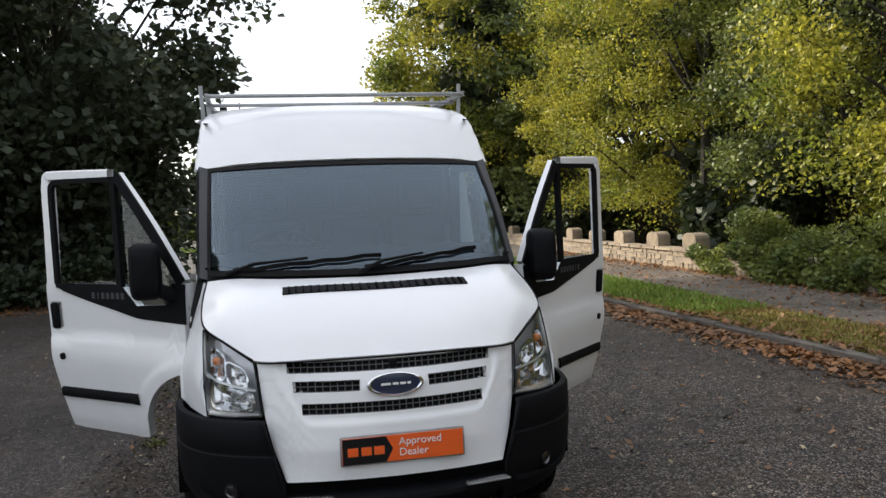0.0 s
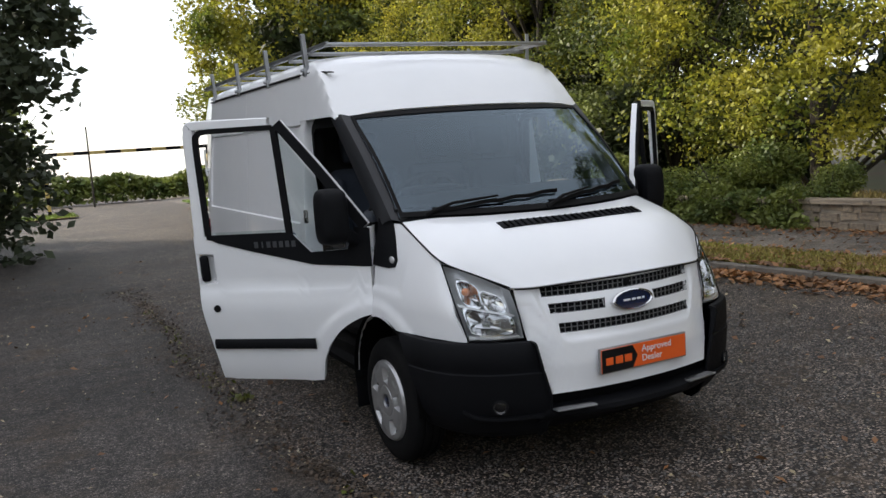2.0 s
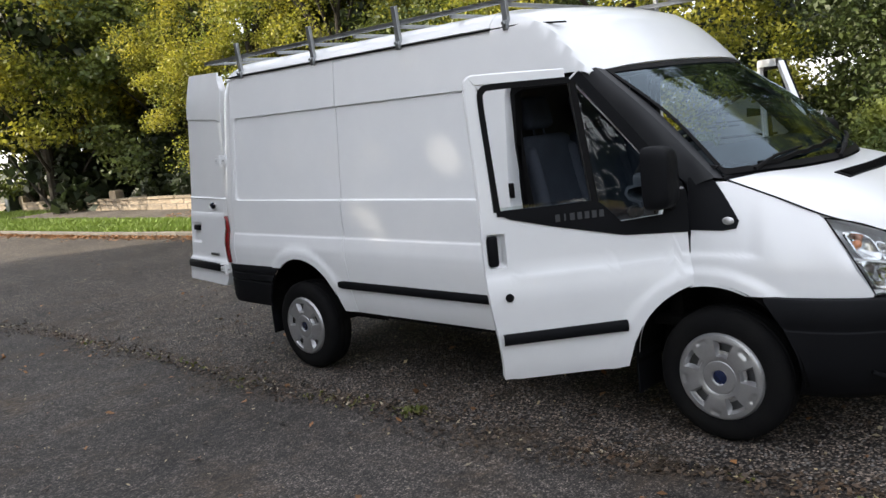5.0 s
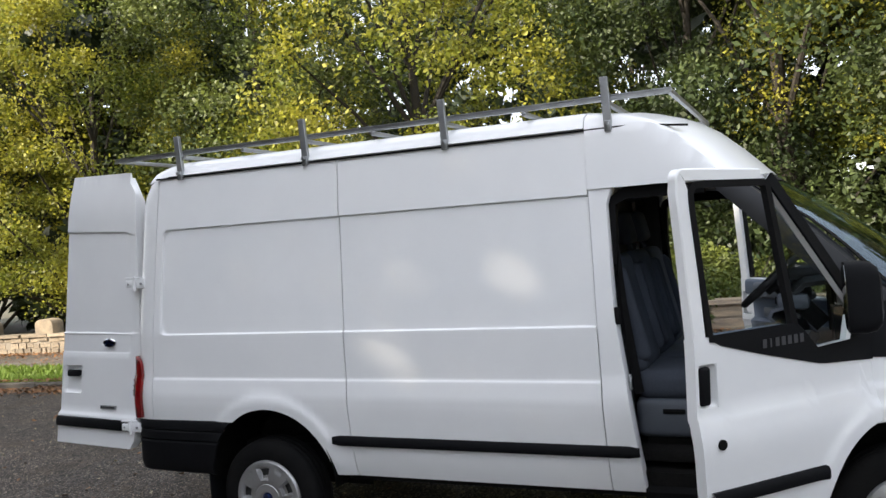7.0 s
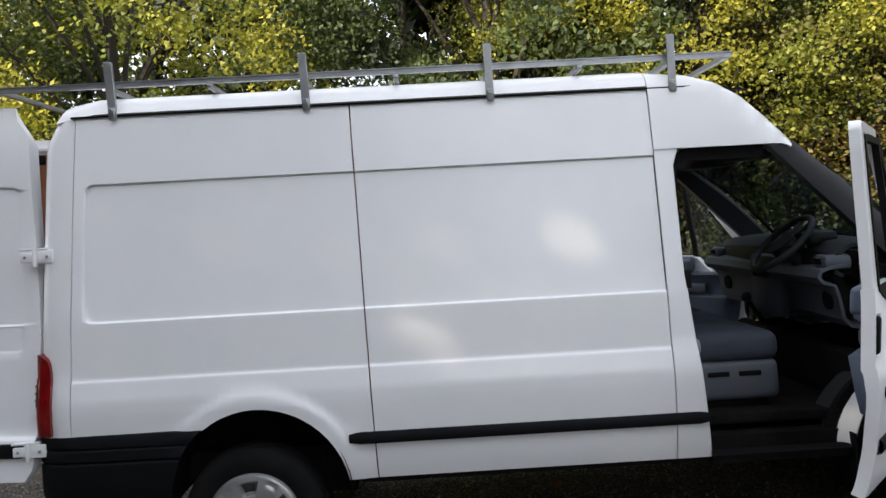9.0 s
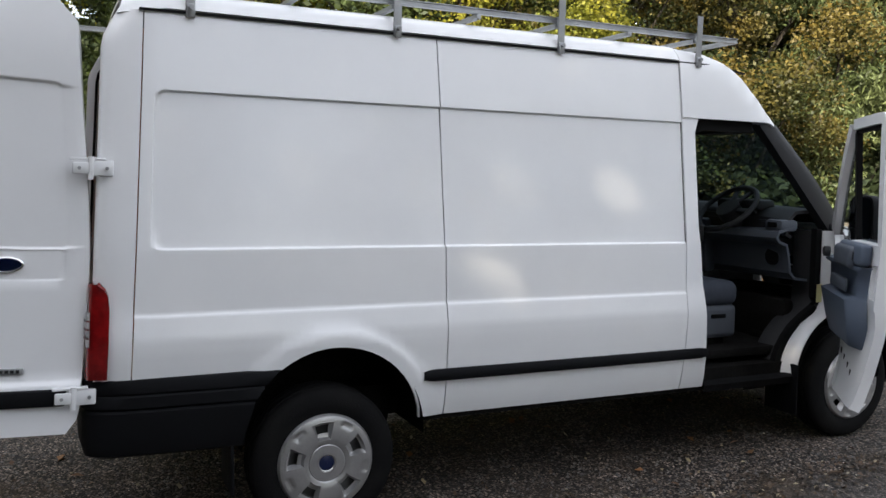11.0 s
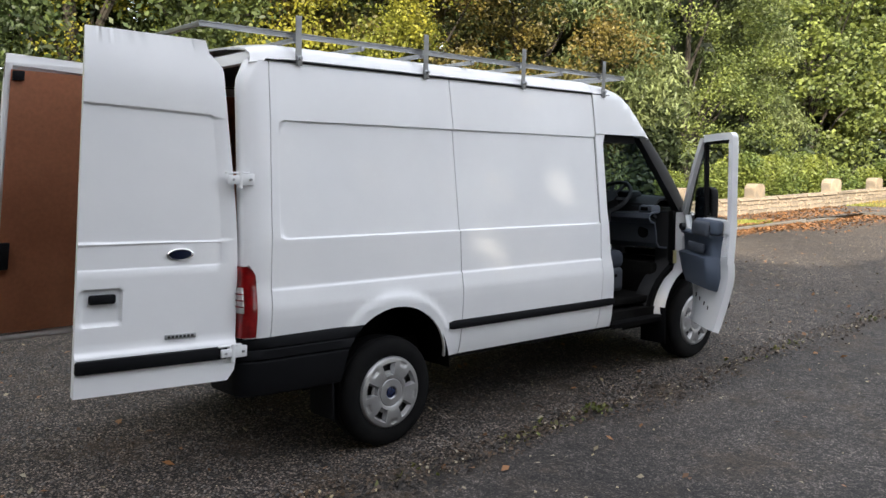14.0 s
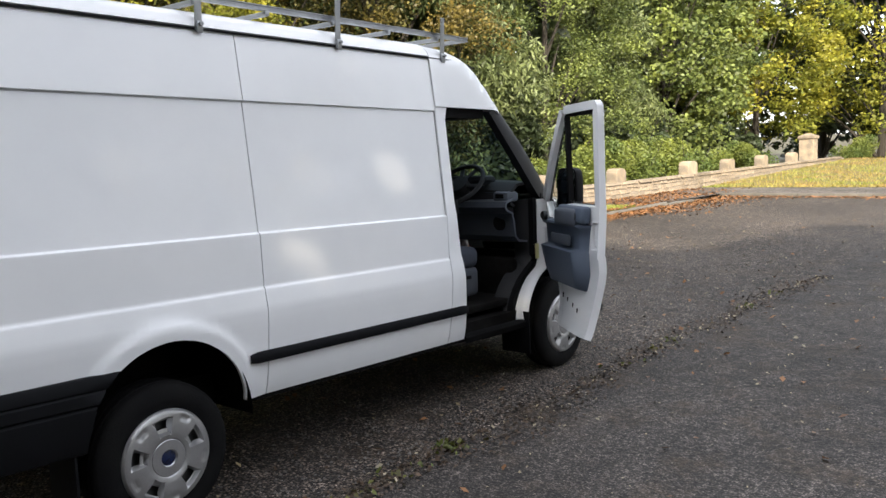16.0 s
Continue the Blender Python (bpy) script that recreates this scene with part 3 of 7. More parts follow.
def woodland():
    yel = tree("broadleaf_tree", "tall broadleaf tree with turning yellow-green leaves", M_LEAF_YELLOW, 12.5, 4.2, 11, 82000, 0.060, 0.13, clumps=150, loose=(0.13, 0.27))
    grn = tree("broadleaf_tree", "tall broadleaf tree with dense green leaves", M_LEAF_GREEN, 13.5, 4.4, 12, 62000, 0.079, 0.10, clumps=150, loose=(0.15, 0.30))
    drk = tree("evergreen_tree", "tall dark evergreen tree behind the wall and in an unseen added row", M_LEAF_DARK, 13.0, 4.0, 13, 7000, 0.34, 0.03, droop=0.4)
    dnr = tree("evergreen_tree", "dark drooping evergreen tree close behind the wall", M_LEAF_SHADE, 13.0, 4.0, 19, 48000, 0.074, 0.03, droop=0.6, clumps=130, loose=(0.15, 0.30), long=1.7)
    con = tree("conifer_tree", "tall drooping conifer with pale green foliage", M_LEAF_CONIFER, 14.0, 3.2, 14, 62000, 0.066, 0.03, "cone", 0.9, 0.2, 170, (0.18, 0.36), 3.2)
    yfar = tree("broadleaf_tree", "distant broadleaf tree with yellow-green leaves", M_LEAF_YELLOW, 12.0, 4.4, 17, 19000, 0.14, 0.10, clumps=110, loose=(0.15, 0.3))
    gfar = tree("broadleaf_tree", "distant broadleaf tree with green leaves", M_LEAF_GREEN, 13.0, 4.4, 18, 19000, 0.15, 0.08, clumps=110, loose=(0.15, 0.3))
    yl2 = tree("broadleaf_tree", "spreading tree with yellowing autumn leaves", M_LEAF_YELLOW, 10.5, 4.6, 15, 62000, 0.066, 0.12, droop=0.5, clumps=150, loose=(0.13, 0.27))
    yhi = tree("broadleaf_tree", "high-crowned tree with yellow-green leaves over the wall", M_LEAF_YELLOW, 11.5, 4.4, 16, 82000, 0.058, 0.24, droop=0.5, clumps=150, loose=(0.13, 0.27))
    brn = tree("broadleaf_tree", "tall tree with olive and browning leaves", M_LEAF_AUTUMN, 12.5, 4.2, 23, 58000, 0.070, 0.10, droop=0.5, clumps=140, loose=(0.13, 0.28))
    ynr = tree("broadleaf_tree", "broad dense tree with yellow-green leaves hanging over the road", M_LEAF_YELLOW, 12.0, 4.4, 27, 52000, 0.115, 0.22, droop=0.35, clumps=150, loose=(0.16, 0.32))
    place = [
        (yel, 13.2, 24.0, 20, 1.0), (drk, 16.5, 20.5, 0, 1.05), (grn, 13.6, 13.4, 80, 0.95), (yl2, 12.8, 18.6, 40, 1.0), (drk, 18.5, 20.5, 120, 1.1), (dnr, 17.4, 16.2, 200, 1.0),
        (yl2, 13.3, 8.6, 200, 1.05), (drk, 33.0, 20.0, 250, 1.2), (drk, 34.0, 14.0, 150, 1.2), (yhi, 13.6, -3.6, 120, 1.05), (dnr, 12.9, 0.6, 300, 0.98), (drk, 32.0, 7.0, 10, 1.2), (drk, 19.8, 1.0, 60, 1.1), (dnr, 14.4, -4.6, 150, 0.95), (dnr, 14.8, 2.6, 100, 0.9), (drk, 17.2, -4.2, 20, 1.1), (brn, 13.4, -7.6, 140, 1.0),
        (drk, 22.5, -7.0, 210, 1.1), (dnr, 14.4, -10.6, 30, 1.0), (drk, 18.0, -10.5, 100, 1.1), (brn, 13.0, -12.2, 250, 0.95), (con, 12.4, -15.4, 160, 1.0), (con, 14.6, -17.6, 260, 1.06),
        (drk, 18.0, -15.5, 300, 1.1), (grn, 12.4, -20.2, 90, 0.85), (drk, 16.5, -23.4, 10, 1.1), (con, 13.4, -25.8, 220, 0.95), (gfar, 12.8, -30.5, 20, 0.9), (drk, 17.0, -28.5, 50, 1.1), (gfar, 14.4, -33.5, 130, 1.05),
        (yfar, 12.4, -41.0, 70, 1.0), (drk, 17.5, -39.5, 30, 1.1), (yfar, 7.5, -47.0, 10, 1.1), (drk, 12.5, -53.5, 190, 1.1), (yfar, 1.5, -50.0, 290, 1.1), (drk, -5.0, -54.0, 20, 1.1),
        (gfar, 13.6, 29.5, 250, 1.05), (ynr, 9.8, 34.5, 60, 1.15), (drk, 14.0, 43.0, 20, 1.0), (drk, 12.5, 34.5, 90, 1.15), (gfar, 11.8, 41.0, 200, 0.95), (yfar, 14.6, 39.5, 150, 1.1), (drk, 20.0, 27.0, 170, 1.15), (drk, 20.0, 44.0, 330, 1.1), (drk, 22.0, 36.0, 30, 1.15), (drk, 22.5, -22.0, 75, 1.1), (drk, 21.0, -33.5, 40, 1.15), (drk, 16.5, -45.0, 140, 1.15), (drk, 7.5, -55.0, 90, 1.1), (drk, 2.0, -57.0, 330, 1.1), (drk, 21.0, -44.0, 240, 1.15),
        # unseen row added to dim the sky mirrored in the cab glass
        (drk, -13.0, -46.0, 70, 1.15), (drk, -20.0, -41.0, 160, 1.15), (drk, -26.5, -35.5, 250, 1.15), (drk, -32.0, -29.0, 20, 1.15), (drk, -36.0, -22.0, 110, 1.15), (drk, -39.0, -14.0, 200, 1.15),
    ]
    used = set()
    for ob, x, y, turn, s in place:
        stand(ob, x, y, 0.15 if x < 15 else -0.15, turn, s, fresh=ob in used)
        used.add(ob)
    ivy = shrub("shrub", "bright leafy shrub spilling over the stone wall", M_LEAF_IVY, 1.3, 1.5, 1.5, 31, 11000, 0.056)
    und = shrub("shrub", "dark undergrowth shrub behind the wall", M_LEAF_DARK, 1.8, 2.0, 2.4, 32, 3500, 0.17)
    spots = [(ivy, 9.6, 10.6, 0, 0.85), (ivy, 9.55, 7.6, 70, 0.9), (ivy, 9.25, 5.4, 140, 0.6), (ivy, 10.1, 1.6, 220, 0.85), (ivy, 8.9, -16.5, 10, 1.1), (ivy, 8.8, -20.0, 80, 1.1), (ivy, 8.8, -24.0, 190, 1.1), (ivy, 8.6, -28.5, 260, 0.9),
             (ivy, 7.0, -40.0, 40, 0.9), (ivy, 4.6, -40.5, 100, 0.8), (ivy, 2.4, -40.0, 10, 0.8)]
    spots += [(und, 12.0 + (k % 3) * 1.3, -36 + 3.4 * k, 47 * k, 1.0 + 0.15 * (k % 2)) for k in range(23) if not (1 < -36 + 3.4 * k < 9.5 or -7 < -36 + 3.4 * k < -1.5)]
    for ob, x, y, turn, s in spots:
        stand(ob, x, y, 0.15, turn, s, fresh=ob in used)
        used.add(ob)


def roadside_trees():
    """The dark trees on the camera's side of the road, some unseen and added to shade it."""
    hol = tree("hedgerow_tree", "dense dark evergreen roadside tree", M_LEAF_HOLLY, 9.5, 3.0, 21, 30000, 0.15, 0.0, "column", 0.35, 0.2, 60)
    spots = [(-8.2, 15.4, 70, 1.05), (-6.0, 22.5, 140, 0.9), (-10.5, 20.5, 200, 0.95), (-10.6, 16.2, 20, 1.15), (-11.0, 8.4, 110, 1.15), (-13.2, 5.2, 250, 1.1), (-13.0, 27.0, 10, 1.1), (-14.0, 12.0, 80, 1.1)]
    for k, (x, y, turn, s) in enumerate(spots):
        stand(hol, x, y, 0, turn, s, fresh=k > 0)
    over = tree("hedgerow_tree", "roadside tree with a crown leaning over the road", M_LEAF_HOLLY, 10.2, 4.0, 26, 46000, 0.15, 0.02, "vase", 0.35, 0.2, 110)
    stand(over, -4.95, 17.2, 0, 0, 1.12, fresh=False)
    # unseen; seed, leaf count and turn set so its gaps cast sun spots
    thin = tree("hedgerow_tree", "unseen thinner roadside tree, gapped to dapple the van with sun", M_LEAF_HOLLY, 10.8, 3.2, 78, 11600, 0.17, 0.0, "column", 0.35, 0.2, 60)
    stand(thin, -10.4, 12.4, 0, 240, 1.02, fresh=False)


def far_hedges():
    for (x0, y0, x1, y1, h, seed) in ((-30, 66, 16, 64, 2.4, 41),):
        r = np.random.RandomState(seed)
        n = 14000
        u = r.uniform(0, 1, n)
        top = h * (0.85 + 0.2 * np.sin(u * 40) * np.sin(u * 13))
        pts = np.stack([x0 + (x1 - x0) * u, y0 + (y1 - y0) * u + r.normal(0, 0.5, n), r.uniform(0.02, 1, n) ** 0.7 * top], 1)
        v, f = leaf_cards(pts, 0.3 * r.uniform(0.6, 1.4, n), seed, 0.2)
        tagged(new("hedge", fast_mesh("hedge", v, f, M_LEAF_IVY)), "long clipped green hedge across the far road", "hedge", kind="stuff")


def height_barrier(y=43.0, x0=-0.9, x1=7.3, h=3.1):
    o = tagged(new("height_barrier"), "yellow and black banded steel height barrier", "barrier")
    yellow = material("barrier yellow", (0.60, 0.45, 0.16), 0.6, spread=0.2)
    n = 9
    for x in (x0, x1):
        for k in range(n):
            bm = bmesh.new()
            z0, z1 = h * k / n, h * (k + 1) / n
            box(bm, (x, y, (z0 + z1) / 2), (0.17, 0.17, z1 - z0), bevel=0.008)
            part("post_band", bm, M_PLASTIC if k % 2 == 0 else yellow, o)
    n = 11
    for k in range(n):
        bm = bmesh.new()
        a, b = x0 - 0.1 + (x1 - x0 + 0.2) * k / n, x0 - 0.1 + (x1 - x0 + 0.2) * (k + 1) / n
        box(bm, ((a + b) / 2, y, h + 0.09), (b - a, 0.16, 0.17), bevel=0.008)
        part("beam_band", bm, M_PLASTIC if k % 2 == 0 else yellow, o)


def pole(x, y, h, r=0.11):
    o = tagged(new("utility_pole"), "tall dark timber utility pole", "pole", group="poles")
    bm = bmesh.new()
    tube(bm, (x, y, -0.3), (x, y, h), r, 10, r * 0.7)
    part("shaft", bm, M_BARK, o)


kerbs()
stone_wall()
gate_pillar(7.55, -34.0, 1.3)
woodland()
roadside_trees()
far_hedges()
height_barrier()
pole(-1.35, 76, 12.5)
pole(2.4, 57, 5.4, 0.07)
far_tree = tree("broadleaf_tree", "rounded green tree beside the far road", M_LEAF_GREEN, 8.6, 2.6, 51, 9000, 0.22, 0.3)
stand(far_tree, -3.2, 72, 0, 0, 1.0, fresh=False)

# ---- the van ----
CX, RAKE = 0.02, 0.026          # middle of the van; how much it stands tail-high
van = tagged(new("van"), "white high-roof panel van with open cab and rear doors", "van")
R_ARCH, F_ARCH = (3.25, 0.365, 0.405), (0.02, 0.37, 0.415)   # wheel openings: y, z, radius


def vpart(name, bm, mat, parent=None, label="", smooth=True, sharp=35, m=None):
    """A part of the van's body, built level and then set to the rake."""
    for v in bm.verts:
        if m is not None:
            v.co = m @ v.co
        else:
            v.co.y += rear_lean(v.co.y, v.co.z)
        v.co.x += CX
        v.co.z += RAKE * v.co.y
    return part(name, bm, mat, parent or van, label, smooth, sharp)


def rear_lean(y, z):
    """The tail of the body slopes forwards towards the roof."""
    return -0.072 * (z - 1.35) * smooth01((y - 3.6) / 0.45) - 0.07 * smooth01((z - 2.02) / 0.2) * smooth01((y - 4.06) / 0.08)


def side_h(y, z, recess=True):
    """Half width of the body side."""
    h = interp(z, (0.38, 0.46, 0.60, 0.78, 0.84, 0.934, 0.944, 1.2, 1.85, 2.13, 2.17), (0.893, 0.921, 0.946, 0.963, 0.964, 0.950, 0.943, 0.938, 0.874, 0.838, 0.832))
    if recess:
        # pressed panel with rounded corners
        y0, y1, z0, z1, c = 1.215, 4.0, 1.207, 1.845, 0.05
        qx, qz = abs(y - (y0 + y1) / 2) - (y1 - y0) / 2 + c, abs(z - (z0 + z1) / 2) - (z1 - z0) / 2 + c
        d = math.hypot(max(qx, 0), max(qz, 0)) + min(max(qx, qz), 0) - c
        h -= 0.013 * smooth01(-d / 0.007 + 0.5)
        # groove cut along the pressing's upper fold to draw its dark shade line
        h -= 0.006 * max(0.0, 1 - abs(z - 1.8425) / 0.0045) * smooth01((y - y0) / 0.04) * smooth01((y1 - 0.04 - y) / 0.04)
    for cy, cz, cr in (R_ARCH, F_ARCH):
        q = math.hypot(y - cy, z - cz) - cr
        if q < 0.1 and z < 0.97:
            h += 0.016 * smooth01((0.1 - q) / 0.05)
    if y > 4.0:
        h -= 0.035 * ((y - 4.0) / 0.25) ** 2
    return h


def z_low(y, sill=0.40):
    z = sill
    for cy, cz, cr in (R_ARCH, F_ARCH):
        if abs(y - cy) < cr:
            z = max(z, cz + math.sqrt(cr * cr - (y - cy) ** 2))
    return z


Z_LEVELS = (0.0, 0.03, 0.08, 0.14)
Z_FIXED = (0.78, 0.80, 0.82, 0.84, 0.86, 0.90, 0.925, 0.934, 0.939, 0.944, 0.955, 0.985, 1.05, 1.12, 1.18, 1.199, 1.203, 1.205, 1.207, 1.209, 1.211, 1.216, 1.24, 1.30, 1.45, 1.6, 1.75, 1.80, 1.83, 1.837, 1.8395, 1.8425, 1.8455, 1.8485, 1.855, 1.87, 1.95, 2.05, 2.13, 2.165)


def side_panel(name, s, ys, z_top=2.165, lo=None, label=""):
    """A pressed sheet of the body side between two seams."""
    bm = bmesh.new()
    rows = []
    for y in ys:
        z0 = (lo or z_low)(y)
        n = 9
        zs = [z0 + (0.78 - z0) * k / n for k in range(n)] if z0 < 0.77 else [z0 + 0.0008 * k for k in range(n)]
        zs += [max(z, z0 + 0.01 + 0.0005 * k) for k, z in enumerate(Z_FIXED) if z <= z_top + 1e-6]
        rows.append([(s * side_h(y, z), y, z) for z in zs])
    grid(bm, rows, flip=s > 0)
    shell(bm, 0.018)
    return vpart(name, bm, M_PAINT, None, label, sharp=50)


def steps(a, b, d):
    n = max(1, round((b - a) / d))
    return [round(a + (b - a) * k / n, 5) for k in range(n + 1)]


for s in (-1, 1):
    arch = [3.25 + 0.405 * math.cos(math.pi * k / 24) for k in range(25)]
    ys = sorted(set(steps(2.713, 4.05, 0.07) + arch + [3.90, 3.92, 3.94, 3.955, 3.97, 3.98, 3.99, 3.9945, 3.997, 4.0, 4.003, 4.006, 4.02]))
    side_panel("rear_quarter_panel", s, ys, lo=lambda y: max(z_low(y), 0.686 if y > 3.3 else 0))
    side_panel("side_panel", s, steps(1.294, 2.707, 0.1))
    # corner post turning into the rear
    bm = bmesh.new()
    rows = []
    for z in steps(0.66, 2.165, 0.05):
        h0 = side_h(4.055, z)
        rows.append([(s * (h0 - a), 4.055 + b, z) for a, b in ((0, 0), (0.006, 0.05), (0.018, 0.10), (0.035, 0.135), (0.06, 0.15), (0.10, 0.15), (0.10, 0.11))])
    grid(bm, rows, flip=s < 0)
    shell(bm, 0.01)
    vpart("rear_corner_post", bm, M_PAINT)
    # door pillar behind the cab door
    bm = bmesh.new()
    rows = []
    for z in steps(0.40, 1.875, 0.04):
        y0 = interp(z, (0.40, 0.75, 1.3, 1.8, 1.875), (1.12, 1.15, 1.20, 1.20, 1.17))
        rows.append([(s * side_h(y, z, False), y, z) for y in (1.289, 1.26, y0 + 0.02, y0 + 0.006)] + [(s * (side_h(y0, z, False) - 0.012), y0, z), (s * (side_h(y0, z, False) - 0.11), y0 + 0.01, z)])
    grid(bm, rows, flip=s > 0)
    shell(bm, 0.012)
    vpart("door_pillar", bm, M_PAINT, sharp=50)
    # sill below the cab door
    bm = bmesh.new()
    grid(bm, [[(s * 0.915, y, 0.37), (s * 0.925, y, 0.41), (s * 0.90, y, 0.425), (s * 0.66, y, 0.43), (s * 0.66, y, 0.37)] for y in steps(0.44, 1.13, 0.1)], flip=s < 0)
    vpart("sill_step", bm, M_DARK, label="black ribbed cab entry step")
    # rubbing strip along the side
    bm = bmesh.new()
    rows = []
    for y in steps(1.135, 2.83, 0.05):
        t = min(1, (2.83 - y) / 0.05 + 0.35, (y - 1.135) / 0.02 + 0.5)
        h = side_h(y, 0.6, False)
        rows.append([(s * (h + o * t), y, 0.602 + zz * (0.5 + 0.5 * t)) for o, zz in ((-0.005, -0.03), (0.014, -0.026), (0.02, -0.012), (0.02, 0.014), (0.012, 0.028), (-0.005, 0.03))])
    grid(bm, rows, flip=s > 0)
    vpart("rubbing_strip", bm, M_PLASTIC, label="black plastic side moulding")
    # gutter
    bm = bmesh.new()
    sweep(bm, [(s * (side_h(min(y, 3.95), 2.165, False) + 0.001 - 0.040 * smooth01((1.10 - y) / 0.4)), y, 2.166 - 0.028 * smooth01((1.10 - y) / 0.4)) for y in steps(0.80, 4.1, 0.08)], [(-0.010, -0.004), (0.008, -0.004), (0.008, 0.003), (-0.010, 0.005)])
    vpart("roof_gutter", bm, M_SEAL, label="dark roof gutter seam")

# roof and the sloping cap over the windscreen
SECT = [(0.868, 1.872), (0.86, 1.95), (0.848, 2.05), (0.838, 2.13), (0.830, 2.172), (0.815, 2.20), (0.79, 2.225), (0.74, 2.248), (0.66, 2.262), (0.5, 2.278), (0.25, 2.288), (0, 2.292)]
SECT = SECT + [(-h, z) for h, z in SECT[-2::-1]]


def y_cap(h):
    return 0.46 + 0.15 * (abs(h) / 0.82) ** 3


def z_cap(y, h):
    t = y - y_cap(h)
    return interp(t, (0, 0.06, 0.14, 0.25, 0.36, 0.5, 0.75, 1.2), (1.893, 1.958, 2.04, 2.14, 2.205, 2.248, 2.275, 2.31)) - 0.03 * h * h - 0.012 * smooth01((abs(h) - 0.6) / 0.2)


def soft_min(a, b, k):
    d = abs(a - b)
    return min(a, b) - k * math.log1p(math.exp(-min(40.0, d / k)))


bm = bmesh.new()
rows = []
for k in range(27):
    u = (k / 26) ** 1.3
    rows.append([(h, y_cap(h) + (1.291 - y_cap(h)) * u, soft_min(z, z_cap(y_cap(h) + (1.291 - y_cap(h)) * u, h), 0.022 * (1 - u) + 1e-4)) for h, z in SECT])
grid(bm, rows)
shell(bm, 0.012)
vpart("cab_roof", bm, M_PAINT, sharp=40)
bm = bmesh.new()
grid(bm, [[(h * (1 - 0.04 * smooth01((y - 3.9) / 0.3)), y, z - 0.03 * smooth01((y - 3.95) / 0.25)) for h, z in SECT if z > 2.16] for y in steps(1.295, 4.2, 0.12)])
shell(bm, 0.012)
vpart("roof", bm, M_PAINT, sharp=40)

# windscreen
WS_TOP = [(h, y_cap(h) - 0.012, 1.885 - 0.03 * h * h) for h in (-0.80, -0.65, -0.4, 0, 0.4, 0.65, 0.80)]
WS_BOT = [(-0.80, -0.02, 1.30), (-0.66, -0.15, 1.305), (-0.4, -0.255, 1.30), (0, -0.30, 1.295), (0.4, -0.255, 1.30), (0.66, -0.15, 1.305), (0.80, -0.02, 1.30)]
WS_MID = [((a[0] + b[0]) / 2, (a[1] + b[1]) / 2 - 0.03, (a[2] + b[2]) / 2 + 0.02) for a, b in zip(WS_TOP, WS_BOT)]
bm = bmesh.new()
skin(bm, [WS_BOT, WS_MID, WS_TOP], 25, 13)
ws = vpart("windscreen", bm, M_SCREEN, label="slightly tinted raked windscreen")
# dark border round the glass
bm = bmesh.new()
cs = [spline(c, 49) for c in (WS_BOT, WS_MID, WS_TOP)]
cols = [spline([c[j] for c in cs], 25) for j in range(49)]
grid(bm, [[Vector(cols[j][i]) + Vector((0, -0.004, 0.004)) for j in range(49)] for i in range(25)], skip=lambda i, j: 1 <= i < 23 and 1 <= j < 47)
shell(bm, 0.003)
vpart("screen_border", bm, M_SEAL, label="black screen surround")
# scuttle panel below the glass
bm = bmesh.new()
skin(bm, [[(x, y - 0.005, z - 0.02) for x, y, z in WS_BOT], [(x * 1.0, y + 0.06, z + 0.045) for x, y, z in WS_BOT]], 25, 4)
vpart("scuttle", bm, M_PLASTIC)
for s in (-1, 1):
    # windscreen pillar
    bm = bmesh.new()
    a = spline([(s * 0.80, -0.02, 1.285), (s * 0.80, 0.285, 1.61), (s * 0.80, 0.585, 1.868)], 9)
    b = spline([(s * 0.855, 0.06, 1.28), (s * 0.865, 0.34, 1.575), (s * 0.868, 0.66, 1.872)], 9)
    c = spline([(s * 0.855, 0.13, 1.25), (s * 0.86, 0.42, 1.545), (s * 0.862, 0.73, 1.86)], 9)
    d = spline([(s * 0.79, 0.14, 1.25), (s * 0.80, 0.42, 1.545), (s * 0.80, 0.73, 1.86)], 9)
    grid(bm, [a, [(p + q) / 2 + np.array((s * 0.012, -0.012, 0.012)) for p, q in zip(a, b)], b, c, d, [p + np.array((-s * 0.03, 0.02, -0.02)) for p in a], a], flip=s > 0)
    vpart("windscreen_pillar", bm, M_PILLAR, label="black windscreen pillar")

# bonnet
BON = [[(0, -0.838, 0.995), (0.3, -0.825, 0.995), (0.5, -0.785, 0.99), (0.588, -0.738, 0.992)],
       [(0, -0.72, 1.105), (0.35, -0.715, 1.105), (0.58, -0.67, 1.08), (0.70, -0.61, 1.052)],
       [(0, -0.56, 1.205), (0.4, -0.555, 1.205), (0.66, -0.51, 1.175), (0.80, -0.475, 1.112)],
       [(0, -0.42, 1.26), (0.4, -0.41, 1.262), (0.67, -0.35, 1.24), (0.815, -0.28, 1.192)],
       [(0, -0.30, 1.285), (0.4, -0.262, 1.29), (0.66, -0.155, 1.295), (0.80, -0.035, 1.278)]]
full = [[(-x, y, z) for x, y, z in row[:0:-1]] + row for row in BON]
bm = bmesh.new()
skin(bm, full, 33, 17)
shell(bm, 0.02)
vpart("bonnet", bm, M_PAINT, sharp=60)


# shut lines between bonnet and wings
for s in (-1, 1):
    bm = bmesh.new()
    sweep(bm, [Vector((s * (p[0] + 0.002), p[1], p[2] + 0.001)) for p in spline([r[-1] for r in BON], 22)], [(-0.003, -0.004), (0.003, -0.004), (0.003, 0.003), (-0.003, 0.003)])
    vpart("bonnet_gap", bm, M_SEAL, label="dark shut line of the bonnet")


